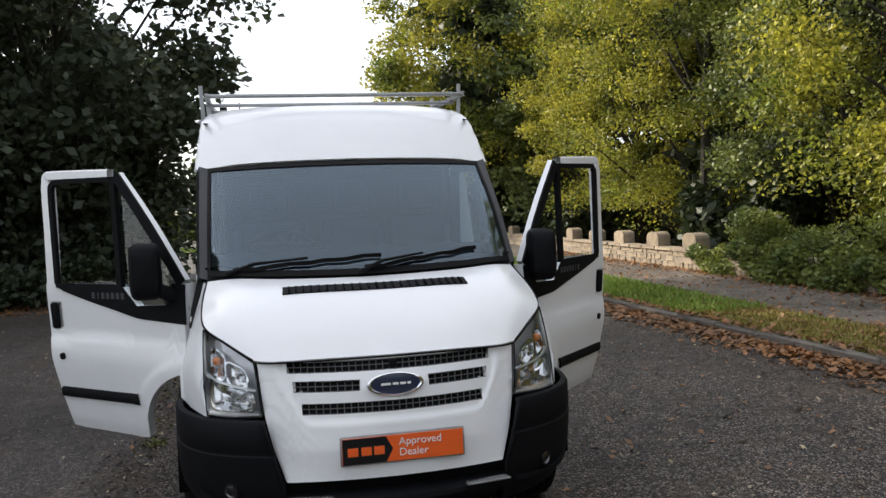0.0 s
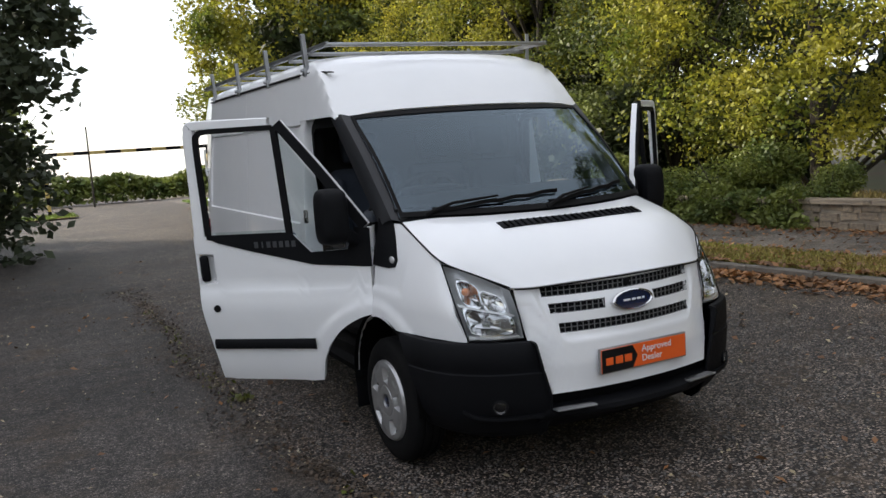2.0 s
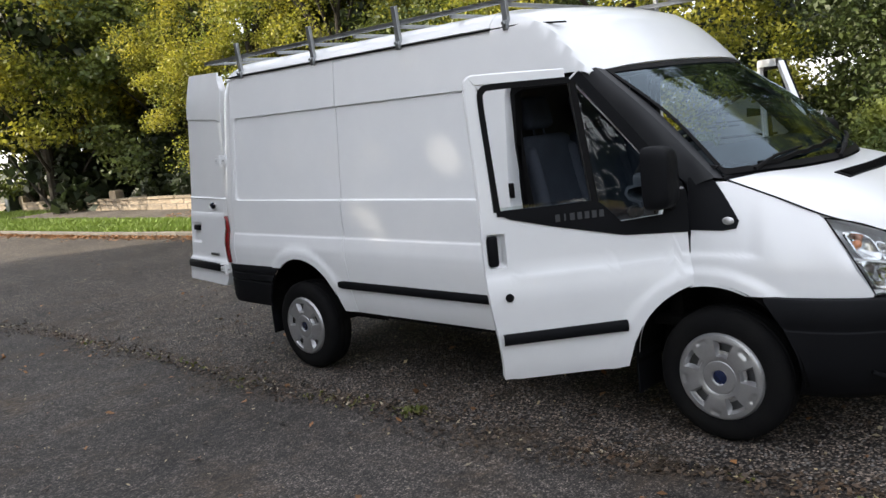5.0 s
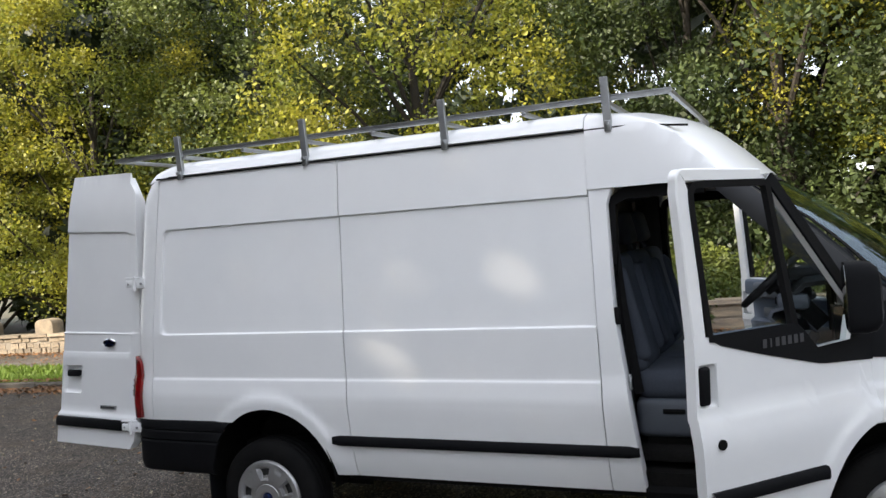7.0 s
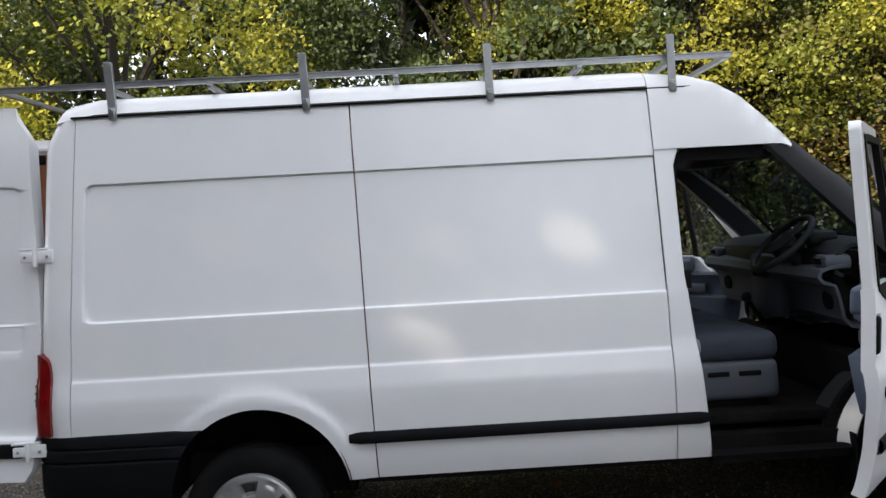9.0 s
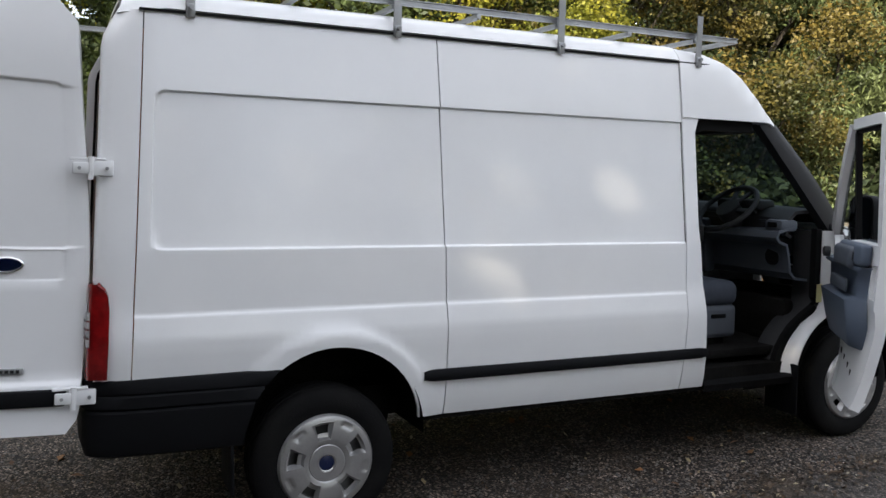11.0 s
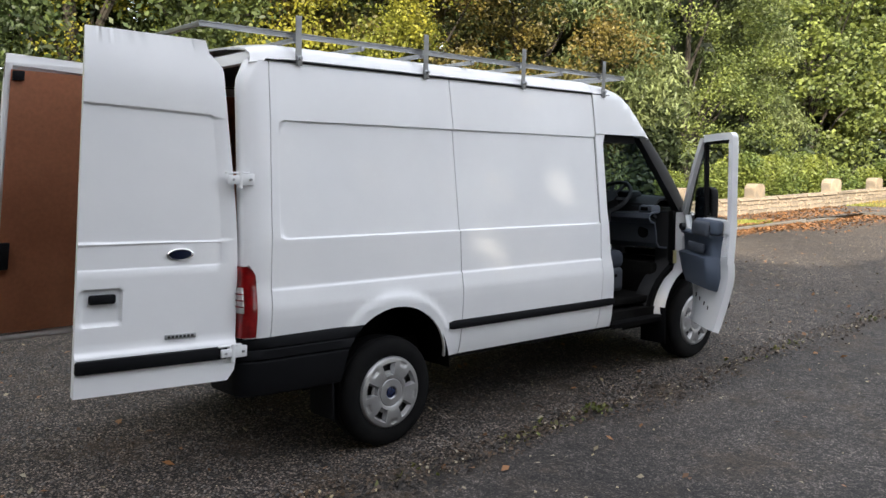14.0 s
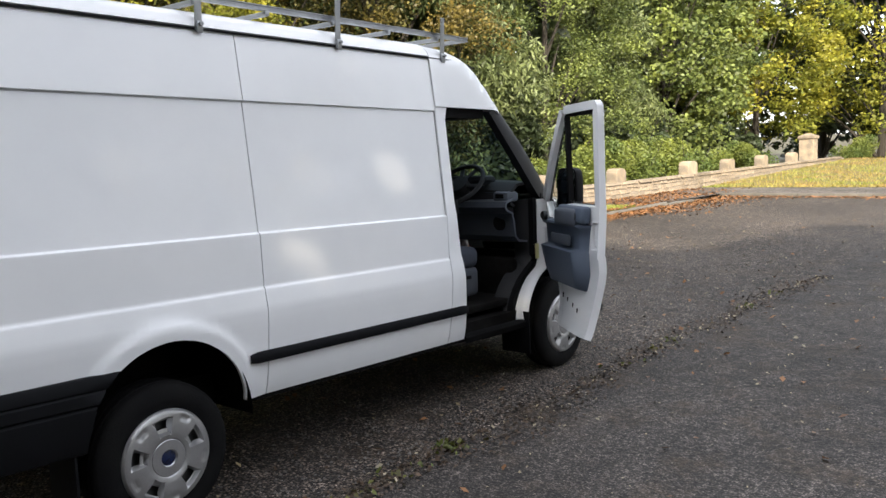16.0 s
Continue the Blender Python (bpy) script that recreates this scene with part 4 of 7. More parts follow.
def bonnet_point(x, v):
    cs = [spline(c, 65) for c in full]
    j = min(range(65), key=lambda k: abs(cs[3][k][0] - x))
    return Vector(spline([c[j] for c in cs], 41)[round(v * 40)])


# air intake grille across the bonnet
bm = bmesh.new()
rows = [[bonnet_point(x, v) + Vector((0, 0, 0.006)) for x in steps(-0.45, 0.45, 0.05)] for v in (0.615, 0.66, 0.70, 0.745)]
grid(bm, rows)
shell(bm, 0.012)
intake = vpart("air_intake", bm, M_PLASTIC, label="black bonnet air intake")
for k in range(30):
    x = -0.425 + 0.0293 * k
    bm = bmesh.new()
    a, b = bonnet_point(x, 0.625), bonnet_point(x, 0.735)
    sweep(bm, [a + Vector((0, 0, 0.01)), b + Vector((0, 0, 0.01))], [(-0.004, -0.004), (0.004, -0.004), (0.004, 0.005), (-0.004, 0.005)])
    vpart("slat", bm, M_DARK, intake)

# front wings
def wing_top(y):
    return interp(y, (-0.668, -0.47, -0.28, -0.04, 0.12), (0.760, 1.108, 1.188, 1.272, 1.275))


def wing_h(y, z):
    w = interp(y, (-0.668, -0.57, -0.45, -0.3, -0.1, 0.13), (0.797, 0.838, 0.882, 0.918, 0.936, 0.942))
    t = interp(y, (-0.668, -0.47, -0.28, -0.04, 0.13), (0.797, 0.808, 0.818, 0.81, 0.852))
    f = (z - 0.86) / max(0.08, wing_top(y) - 0.86)
    h = w - (w - t) * max(0.0, min(1.0, f)) ** 1.7
    if z > 0.86 and y > -0.2:
        h -= 0.014 * smooth01((z - 0.922) / 0.026) * (1 - max(0.0, min(1.0, f)) ** 1.7)
    q = math.hypot(y - F_ARCH[0], z - F_ARCH[1]) - F_ARCH[2]
    return h + 0.016 * smooth01((0.1 - q) / 0.05)


def wing_low(y):
    z = 0.748
    if abs(y - F_ARCH[0]) < F_ARCH[2]:
        z = max(z if y < -0.1 else 0.4, F_ARCH[1] + math.sqrt(F_ARCH[2] ** 2 - (y - F_ARCH[0]) ** 2))
    return z


for s in (-1, 1):
    bm = bmesh.new()
    rows = []
    for y in steps(-0.664, 0.118, 0.03):
        a, b = wing_low(y), wing_top(y)
        rows.append([(s * wing_h(y, a + (b - a) * k / 40), y, a + (b - a) * k / 40) for k in range(41)])
    grid(bm, rows, flip=s > 0)
    shell(bm, 0.012)
    vpart("front_wing", bm, M_PAINT, sharp=50)
    # body side between the wheel arch and the door opening
    bm = bmesh.new()
    rows = []
    for k in range(15):
        t = k / 14
        z = 1.26 - (1.26 - 0.40) * t
        y0 = 0.13 if z > 0.80 else F_ARCH[0] + math.sqrt(max(0.0004, 0.425 ** 2 - (z - 0.37) ** 2))
        y0 = max(0.13, y0)
        rows.append([(s * o, y0 + d, z) for o, d in ((0.93, 0.0), (0.90, 0.012), (0.87, 0.045), (0.86, 0.07), (0.82, 0.10), (0.70, 0.12))])
    grid(bm, [r[:4] for r in rows], flip=s < 0)
    shell(bm, 0.008)
    vpart("door_frame", bm, M_PAINT, label="white painted door aperture")
    bm = bmesh.new()
    grid(bm, [r[3:] for r in rows], flip=s < 0)
    shell(bm, 0.008)
    vpart("footwell_trim", bm, M_DASH, label="dark footwell side trim")
    bm = bmesh.new()
    sweep(bm, [(s * 0.845, max(0.13, 0.13 if z > 0.80 else F_ARCH[0] + math.sqrt(max(0.0004, 0.425 ** 2 - (z - 0.37) ** 2))) + 0.10, z) for z in steps(0.45, 1.27, 0.06)], [(-0.02, -0.02), (0.02, -0.02), (0.02, 0.02), (-0.02, 0.02)])
    vpart("door_seal", bm, M_SEAL, label="black rubber door seal")
    # wheel arch liners
    for (cy, cz, cr), lab in ((R_ARCH, "rear"), (F_ARCH, "front")):
        bm = bmesh.new()
        grid(bm, [[(s * h, cy + (cr + 0.012) * math.cos(a), cz + (cr + 0.012) * math.sin(a)) for h in (0.955, 0.90, 0.6, 0.5)] for a in [radians(-4 + 188 * k / 24) for k in range(25)]], flip=s > 0)
        bmesh.ops.solidify(bm, geom=bm.faces[:], thickness=-0.006)
        ring = [bm.verts.new((s * 0.5, cy + (cr + 0.014) * math.cos(a), cz + (cr + 0.014) * math.sin(a))) for a in [radians(-20 + 220 * k / 24) for k in range(25)]]
        bm.faces.new(ring)
        vpart("wheel_arch_liner", bm, M_UNDER)


# front panel round the grille
def front_y(h, z):
    h = abs(h)
    zs = (0.49, 0.62, 0.75, 0.87, 0.99)
    tab = ((-0.930, -0.922, -0.902, -0.868), (-0.935, -0.925, -0.895, -0.832), (-0.925, -0.908, -0.868, -0.792), (-0.905, -0.888, -0.842, -0.762), (-0.852, -0.838, -0.795, -0.738))
    edge = interp(z, zs, (0.490, 0.535, 0.566, 0.580, 0.590))
    cols = [interp(z, zs, [t[k] for t in tab]) for k in range(4)]
    return float(spline([(0, c) for c in cols], 61)[min(60, max(0, round(60 * h / edge)))][1]), edge


def fy(h, z):
    """The panel's face, with the sunk field that holds the three slots."""
    y, _ = front_y(h, z)
    side = interp(z, (0.70, 0.78, 0.86, 0.99), (0.36, 0.425, 0.465, 0.50))
    return y + 0.011 * smooth01((side - abs(h)) / 0.022) * smooth01((z - 0.722) / 0.022)


SLOTS = ((0.934, 0.980, 0.0, 0.450), (0.856, 0.902, 0.150, 0.428), (0.764, 0.810, 0.0, 0.396))
zz = sorted(set(steps(0.49, 0.985, 0.012) + [v for a in SLOTS for v in a[:2]]))
hh = sorted(set([0.150, 0.396, 0.428, 0.450] + steps(0, 0.33, 0.03) + steps(0.345, 0.51, 0.011) + [0.53, 0.56, 0.59]))
hh = [-h for h in hh[:0:-1]] + hh
bm = bmesh.new()
rows = []
for z in zz:
    edge = front_y(0, z)[1]
    rows.append([(math.copysign(min(abs(h), edge - 0.0006 * (60 - abs(k - len(hh) / 2))), h), fy(min(abs(h), edge), z), z) for k, h in enumerate(hh)])


def in_slot(i, j):
    z, h = (zz[i] + zz[i + 1]) / 2, abs((hh[j] + hh[j + 1]) / 2)
    return any(a < z < b and c < h < d for a, b, c, d in SLOTS)


grid(bm, rows, in_slot)
shell(bm, 0.02)
front = vpart("front_panel", bm, M_PAINT, sharp=60)
# black mesh behind each slot
for a, b, c, d in SLOTS:
    for lo, hi in (((-d, d),) if c == 0 else ((-d, -c), (c, d))):
        bm = bmesh.new()
        grid(bm, [[(h, fy(h, z) + 0.035, z) for h in steps(lo - 0.01, hi + 0.01, 0.04)] for z in (a - 0.01, b + 0.01)])
        shell(bm, 0.004)
        gr = vpart("grille", bm, M_PLASTIC, label="black square-mesh radiator grille")
        bm = bmesh.new()
        for z in (a + 0.001, (a + b) / 2, b - 0.001):
            sweep(bm, [(h, fy(h, z) + 0.006, z) for h in steps(lo, hi, 0.04)], [(-0.0014, -0.0016), (0.0014, -0.0016), (0.0014, 0.0016), (-0.0014, 0.0016)])
        for h in steps(lo, hi, 0.0295):
            box(bm, (h, fy(h, (a + b) / 2) + 0.006, (a + b) / 2), (0.0026, 0.006, b - a))
        vpart("mesh_bar", bm, M_MESH, gr, "grey mesh bars", smooth=False)
bm = bmesh.new()
box(bm, (0.0, fy(0, 0.958) - 0.002, 0.958), (0.034, 0.01, 0.036), bevel=0.004)
vpart("bonnet_lock", bm, M_PLASTIC)


def oval_badge(w, h, m, name="badge"):
    """Oval badge: bright rim, dark blue field and a plain light flourish."""
    bm = bmesh.new()
    rows = []
    for r, d in ((1.0, 0.0), (1.0, 0.012), (0.93, 0.017), (0.87, 0.012), (0.87, 0.0)):
        rows.append([(w / 2 * r * math.cos(2 * math.pi * k / 40), -d, h / 2 * (r if r > 0.99 else r - 0.04) * math.sin(2 * math.pi * k / 40)) for k in range(41)])
    grid(bm, rows, flip=True)
    bmesh.ops.remove_doubles(bm, verts=bm.verts, dist=1e-5)
    b = vpart(name, bm, M_CHROME, label="oval badge with a bright rim and blue field", m=m)
    bm = bmesh.new()
    ring = [(w / 2 * 0.9 * math.cos(2 * math.pi * k / 40), -0.010, h / 2 * 0.86 * math.sin(2 * math.pi * k / 40)) for k in range(40)]
    c = bm.verts.new((0, -0.014, 0))
    vs = [bm.verts.new(p) for p in ring]
    for k in range(40):
        bm.faces.new((c, vs[k], vs[(k + 1) % 40]))
    vpart("badge_field", bm, M_BLUE, b, m=m)
    bm = bmesh.new()
    for x, l in ((-0.17, 0.17), (0.0, 0.10), (0.13, 0.10), (0.24, 0.06)):
        box(bm, (x * w, -0.0145, 0.0), (l * w, 0.003, 0.10 * h), bevel=0.001, seg=1)
    vpart("badge_bars", bm, M_WHITE, b, m=m)


oval_badge(0.245, 0.10, pose(0.0, fy(0, 0.878) - 0.004, 0.878, -9, 0, 0))

# number plate holder with the dealer's show plate
pm = pose(0.015, -0.945, 0.617, 1, 0, 0)
bm = bmesh.new()
box(bm, (0, 0.004, 0), (0.535, 0.014, 0.125), bevel=0.004)
plate = vpart("show_plate", bm, M_ALU, label="orange and black dealer show plate", m=pm)
bm = bmesh.new()
box(bm, (0, -0.004, 0), (0.52, 0.006, 0.111), bevel=0.001, seg=1)
vpart("plate_face", bm, M_PLATE_O, plate, m=pm)
bm = bmesh.new()
f = bm.faces.new([bm.verts.new((x, -0.0085, z)) for x, z in ((-0.259, -0.055), (-0.075, -0.055), (-0.045, 0.0), (-0.075, 0.055), (-0.259, 0.055))])
bmesh.ops.solidify(bm, geom=[f], thickness=-0.001)
vpart("plate_arrow", bm, M_PLATE_K, plate, m=pm, smooth=False)
bm = bmesh.new()
for x in (-0.215, -0.158, -0.104):
    box(bm, (x, -0.0105, -0.002), (0.044, 0.002, 0.036), bevel=0.0008, seg=1)
vpart("plate_mark", bm, M_PLATE_O, plate, m=pm, smooth=False)


def lettering(name, text, size, m, mat, parent, depth=0.001):
    cu = bpy.data.curves.new(name, "FONT")
    cu.body, cu.size, cu.extrude = text, size, depth
    tmp = bpy.data.objects.new(name, cu)
    scene.collection.objects.link(tmp)
    me = bpy.data.meshes.new_from_object(tmp.evaluated_get(bpy.context.evaluated_depsgraph_get()))
    bpy.data.objects.remove(tmp)
    bm = bmesh.new()
    bm.from_mesh(me)
    bpy.data.meshes.remove(me)
    return vpart(name, bm, mat, parent, m=m, smooth=False)


for k, word in enumerate(("Approved", "Dealer")):
    lettering("plate_text", word, 0.046, pm @ pose(-0.02, -0.0085, 0.012 - 0.046 * k, 90, 0, 0), M_WHITE, plate)

# black strip laid in place of the shaded shut line under the bonnet's front edge
for s in (-1, 1):
    bm = bmesh.new()
    sweep(bm, [Vector((s * x, y - 0.004, z)) for x, y, z in spline([(0, -0.842, 0.988), (0.3, -0.829, 0.988), (0.5, -0.789, 0.984), (0.575, -0.748, 0.984)], 16)], [(-0.002, -0.0035), (0.002, -0.0035), (0.002, 0.0035), (-0.002, 0.0035)])
    vpart("bonnet_front_gap", bm, M_SEAL)

# headlights
for s in (-1, 1):
    A, B, C, D = (0.806, -0.476, 1.10), (0.588, -0.732, 0.982), (0.560, -0.786, 0.755), (0.795, -0.672, 0.758)
    top = [A, (0.72, -0.605, 1.062), B]
    mid1 = [(0.808, -0.545, 0.99), (0.72, -0.672, 0.96), (0.578, -0.765, 0.905)]
    mid2 = [(0.804, -0.62, 0.86), (0.715, -0.725, 0.84), (0.568, -0.785, 0.82)]
    bot = [D, (0.70, -0.748, 0.757), C]
    curves = [[(s * x, y, z) for x, y, z in c] for c in (top, mid1, mid2, bot)]
    bm = bmesh.new()
    skin(bm, curves, 13, 15, flip=s > 0)
    lens = vpart("headlight", bm, M_LENS, label="clear wraparound headlight")
    back = [[(x * 0.985, y + 0.10, z * 0.99 + 0.01) for x, y, z in c] for c in curves]
    bm = bmesh.new()
    skin(bm, back, 9, 9, flip=s > 0)
    vpart("housing", bm, M_BOWL, lens, "silvered lamp housing")
    # rim between lens and bowl
    bm = bmesh.new()
    edge = [spline(c, 9) for c in curves]
    loop = list(edge[0]) + [spline([c[-1] for c in curves], 9)[k] for k in range(1, 9)] + list(edge[-1])[-2::-1] + [spline([c[0] for c in curves], 9)[k] for k in range(7, -1, -1)]
    loop2 = [np.array((p[0] * 0.985, p[1] + 0.10, p[2] * 0.99 + 0.01)) for p in loop]
    grid(bm, [[p + np.array((0, 0.002, 0)) for p in loop], loop2])
    vpart("bezel", bm, M_BOWL, lens)
    bm = bmesh.new()
    sweep(bm, [Vector(p) + Vector((0, -0.001, 0)) for p in loop], [(-0.0022, -0.003), (0.0022, -0.003), (0.0022, 0.003), (-0.0022, 0.003)])
    vpart("lens_seal", bm, M_SEAL, lens)

    rowsp = [spline(c, 41) for c in curves]

    def inside(u, v, d):
        """A point u across and v down the lens, d behind it."""
        col = spline([r_[min(40, max(0, round(40 * u)))] for r_ in rowsp], 41)
        q = col[min(40, max(0, round(40 * v)))]
        return Vector((q[0] * (1 - 0.1 * d), q[1] + d, q[2]))

    def pocket(cu, cv, ru, rv, square, d0, d1, name, mat, label=""):
        """A reflector sunk into the housing behind a rounded rim."""
        bm, rows, n = bmesh.new(), [], 28
        for f, d in ((1.12, d0 + 0.012), (1.10, d0), (1.0, d0), (0.96, d0 + 0.008), (0.8, d1 * 0.62), (0.5, d1 * 0.92), (0.12, d1), (0.01, d1)):
            row = []
            for k in range(n + 1):
                a = 2 * math.pi * k / n
                ca, sa = math.cos(a), math.sin(a)
                g = (abs(ca) ** square + abs(sa) ** square) ** (-1 / square)
                row.append(inside(cu + ru * f * g * ca, cv + rv * f * g * sa, d))
            rows.append(row)
        grid(bm, rows)
        bmesh.ops.recalc_face_normals(bm, faces=bm.faces)
        return vpart(name, bm, mat, lens, label, sharp=25)
    pocket(0.36, 0.33, 0.17, 0.155, 3.5, 0.020, 0.075, "indicator_reflector", M_REFLECT)
    pocket(0.70, 0.37, 0.15, 0.125, 3.0, 0.020, 0.060, "sidelight_reflector", M_REFLECT)
    pocket(0.52, 0.71, 0.36, 0.185, 6.0, 0.016, 0.080, "main_reflector", M_REFLECT)
    for u, v, d, r_, mat in ((0.36, 0.33, 0.046, 0.020, M_AMBER), (0.70, 0.37, 0.045, 0.009, M_LAMPWHITE), (0.52, 0.69, 0.05, 0.014, M_LAMPWHITE)):
        bm = bmesh.new()
        bmesh.ops.create_uvsphere(bm, u_segments=12, v_segments=8, radius=r_, matrix=Matrix.Translation(inside(u, v, d)))
        vpart("bulb", bm, mat, lens)
    # pale strip along the foot of the lamp and the sill between the two rows of reflectors
    for v0, v1, d, name in ((0.925, 0.985, 0.008, "lower_strip"), (0.505, 0.53, 0.014, "shelf")):
        bm = bmesh.new()
        grid(bm, [[inside(0.05 + 0.9 * k / 14, v, dd) for k in range(15)] for v, dd in ((v0, d + 0.03), (v0, d), (v1, d), (v1, d + 0.03))])
        bmesh.ops.recalc_face_normals(bm, faces=bm.faces)
        vpart(name, bm, M_BOWL, lens)
    # upright cutoff shield in front of the main bulb
    bm = bmesh.new()
    grid(bm, [[inside(u, v, d) for u in (0.46, 0.50, 0.54, 0.58)] for v, d in ((0.64, 0.040), (0.68, 0.032), (0.74, 0.032), (0.77, 0.040))])
    shell(bm, 0.002)
    vpart("bulb_shield", bm, M_CHROME, lens)

# front bumper
BUMP = [(0.962, -0.24), (0.955, -0.38), (0.925, -0.52), (0.865, -0.64), (0.775, -0.74), (0.66, -0.815), (0.555, -0.86), (0.478, -0.888)]
for s in (-1, 1):
    bm = bmesh.new()
    rows = []
    plan = spline([(x, y, 0) for x, y in BUMP], 27)
    for z, inset in ((0.752, 0.035), (0.748, 0.012), (0.735, 0.002), (0.63, 0.0), (0.618, 0.006), (0.606, 0.006), (0.60, 0.0), (0.48, 0.008), (0.40, 0.022), (0.36, 0.045), (0.30, 0.085), (0.262, 0.14), (0.26, 0.19)):
        y_a = F_ARCH[0] - math.sqrt(max(0.0, (F_ARCH[2] + 0.005) ** 2 - (z - F_ARCH[1]) ** 2))
        row = []
        for k, p in enumerate(plan):
            x, y = p[0], min(p[1], y_a - 0.004 * k)
            n = Vector((x, y * 1.1, 0)).normalized()
            q = Vector((x, y, 0)) - n * inset
            # the white panel's lower corner cuts the bumper's inner edge
            lim = interp(z, (0.49, 0.62, 0.70, 0.75), (0.490, 0.535, 0.556, 0.566))
            row.append((s * max(q.x, lim), q.y, z))
        rows.append(row)
    grid(bm, rows, flip=s < 0)
    shell(bm, 0.012)
    vpart("bumper_corner", bm, M_PLASTIC, label="black textured bumper corner", sharp=40)
    # fog lamp
    bm = bmesh.new()
    lathe(bm, [(0.03, 0.038), (-0.002, 0.038), (-0.004, 0.032), (0.006, 0.028), (0.02, 0.012), (0.02, 0.001)], 22)
    fm = pose(s * 0.708, -0.776, 0.445, 0, 0, 90 + s * 35)
    fog = vpart("fog_lamp", bm, M_PLASTIC, label="small round fog lamp", m=fm)
    bm = bmesh.new()
    lathe(bm, [(0.000, 0.029), (0.010, 0.022), (0.016, 0.010), (0.016, 0.001)], 22)
    bowl_ = vpart("fog_reflector", bm, M_FOG, fog, m=fm)
    bm = bmesh.new()
    lathe(bm, [(-0.002, 0.029), (-0.005, 0.018), (-0.006, 0.001)], 22)
    vpart("lens", bm, M_LENS, fog, m=fm)
    bm = bmesh.new()
    pts = [(s * 0.838, -0.655, 0.425), (s * 0.795, -0.704, 0.400), (s * 0.715, -0.764, 0.390), (s * 0.62, -0.820, 0.394), (s * 0.53, -0.868, 0.400)]
    sweep(bm, [Vector(p) for p in spline(pts, 16)], [(-0.010, -0.008), (0.010, -0.008), (0.010, 0.008), (-0.010, 0.008)])
    vpart("bumper_lip", bm, M_PLASTIC)
    # chequered tread let into the lip
    tm = pose(s * 0.385, -0.918, 0.424, -6, 0, s * 9)
    bm = bmesh.new()
    box(bm, (0, 0, 0), (0.205, 0.062, 0.008), m=tm, bevel=0.002, seg=1)
    for k in range(11):
        for q in range(3):
            box(bm, (-0.088 + 0.0175 * k, -0.018 + 0.018 * q, 0.005), (0.011, 0.004, 0.003), m=tm @ pose(0, 0, 0, 0, 0, 0))
    vpart("bumper_step", bm, M_ALU, label="chequered metal step tread", smooth=False)
bm = bmesh.new()
rows = []
for z, d in ((0.500, 0.05), (0.492, 0.062), (0.430, 0.085), (0.418, 0.082), (0.416, -0.022), (0.410, -0.034), (0.400, -0.036), (0.390, -0.028), (0.375, 0.02), (0.33, 0.10), (0.28, 0.20)):
    rows.append([(h, -0.930 + d + (0.06 + max(0.0, 0.04 - d)) * abs(h / 0.53) ** 2.4, z) for h in steps(-0.53, 0.53, 0.053)])
grid(bm, rows)
shell(bm, 0.012)
vpart("bumper_centre", bm, M_PLASTIC, label="black lower bumper with air slot")

# wipers
def ws_point(h, v, lift=0.0):
    cs = [spline(c, 81) for c in (WS_BOT, WS_MID, WS_TOP)]
    j = min(range(81), key=lambda k: abs(cs[0][k][0] - h))
    return Vector(spline([c[j] for c in cs], 51)[round(v * 50)]) + Vector((0, -0.7, 0.7)) * lift


for (h0, v0), (h1, v1), (hp, vp) in (((-0.66, 0.035), (0.06, 0.13), (-0.70, 0.0)), ((-0.02, 0.035), (0.58, 0.13), (-0.06, 0.0))):
    a, b = ws_point(h0, v0, 0.02), ws_point(h1, v1, 0.02)
    mid = (a + b) / 2 + Vector((0, -0.02, 0.02))
    piv = ws_point(hp, vp, 0.02)
    knee = piv + (mid - piv) * 0.35 + Vector((0, -0.02, 0.025))
    bm = bmesh.new()
    tube(bm, piv, knee, 0.011, 8, 0.009)
    tube(bm, knee, mid, 0.008, 8, 0.006)
    w = vpart("wiper", bm, M_SEAL, label="black windscreen wiper")
    bm = bmesh.new()
    sweep(bm, [ws_point(h0 + (h1 - h0) * k / 8, v0 + (v1 - v0) * k / 8, 0.016) for k in range(9)], [(-0.006, -0.010), (0.006, -0.010), (0.006, 0.010), (-0.006, 0.010)])
    vpart("blade", bm, M_SEAL, w)

# black corner trim and indicator repeater ahead of each door
for s in (-1, 1):
    bm = bmesh.new()
    out = [(0.136, 1.30), (0.02, 1.285), (-0.05, 1.19), (-0.115, 1.095), (-0.105, 1.06), (-0.04, 1.048), (0.136, 1.05)]
    c = bm.verts.new((s * (wing_h(0.03, 1.15) + 0.007), 0.03, 1.15))
    vs = [bm.verts.new((s * (wing_h(y, z) + 0.006), y, z)) for y, z in out]
    for k in range(len(vs)):
        bm.faces.new((c, vs[k], vs[(k + 1) % len(vs)]))
    bmesh.ops.subdivide_edges(bm, edges=bm.edges[:], cuts=3, use_grid_fill=True)
    for v in bm.verts:
        v.co.x = s * (wing_h(v.co.y, min(v.co.z, 1.275)) + 0.006)
    bmesh.ops.recalc_face_normals(bm, faces=bm.faces)
    bmesh.ops.solidify(bm, geom=bm.faces[:], thickness=0.008)
    cr = vpart("corner_trim", bm, M_PLASTIC, label="black triangular corner trim")
    bm = bmesh.new()
    bmesh.ops.create_uvsphere(bm, u_segments=16, v_segments=8, radius=1, matrix=pose(s * (wing_h(-0.065, 1.093) + 0.008), -0.065, 1.093) @ Matrix.Diagonal((0.010, 0.03, 0.02, 1)))
    vpart("side_repeater", bm, M_LAMPWHITE, cr, "small clear side indicator")


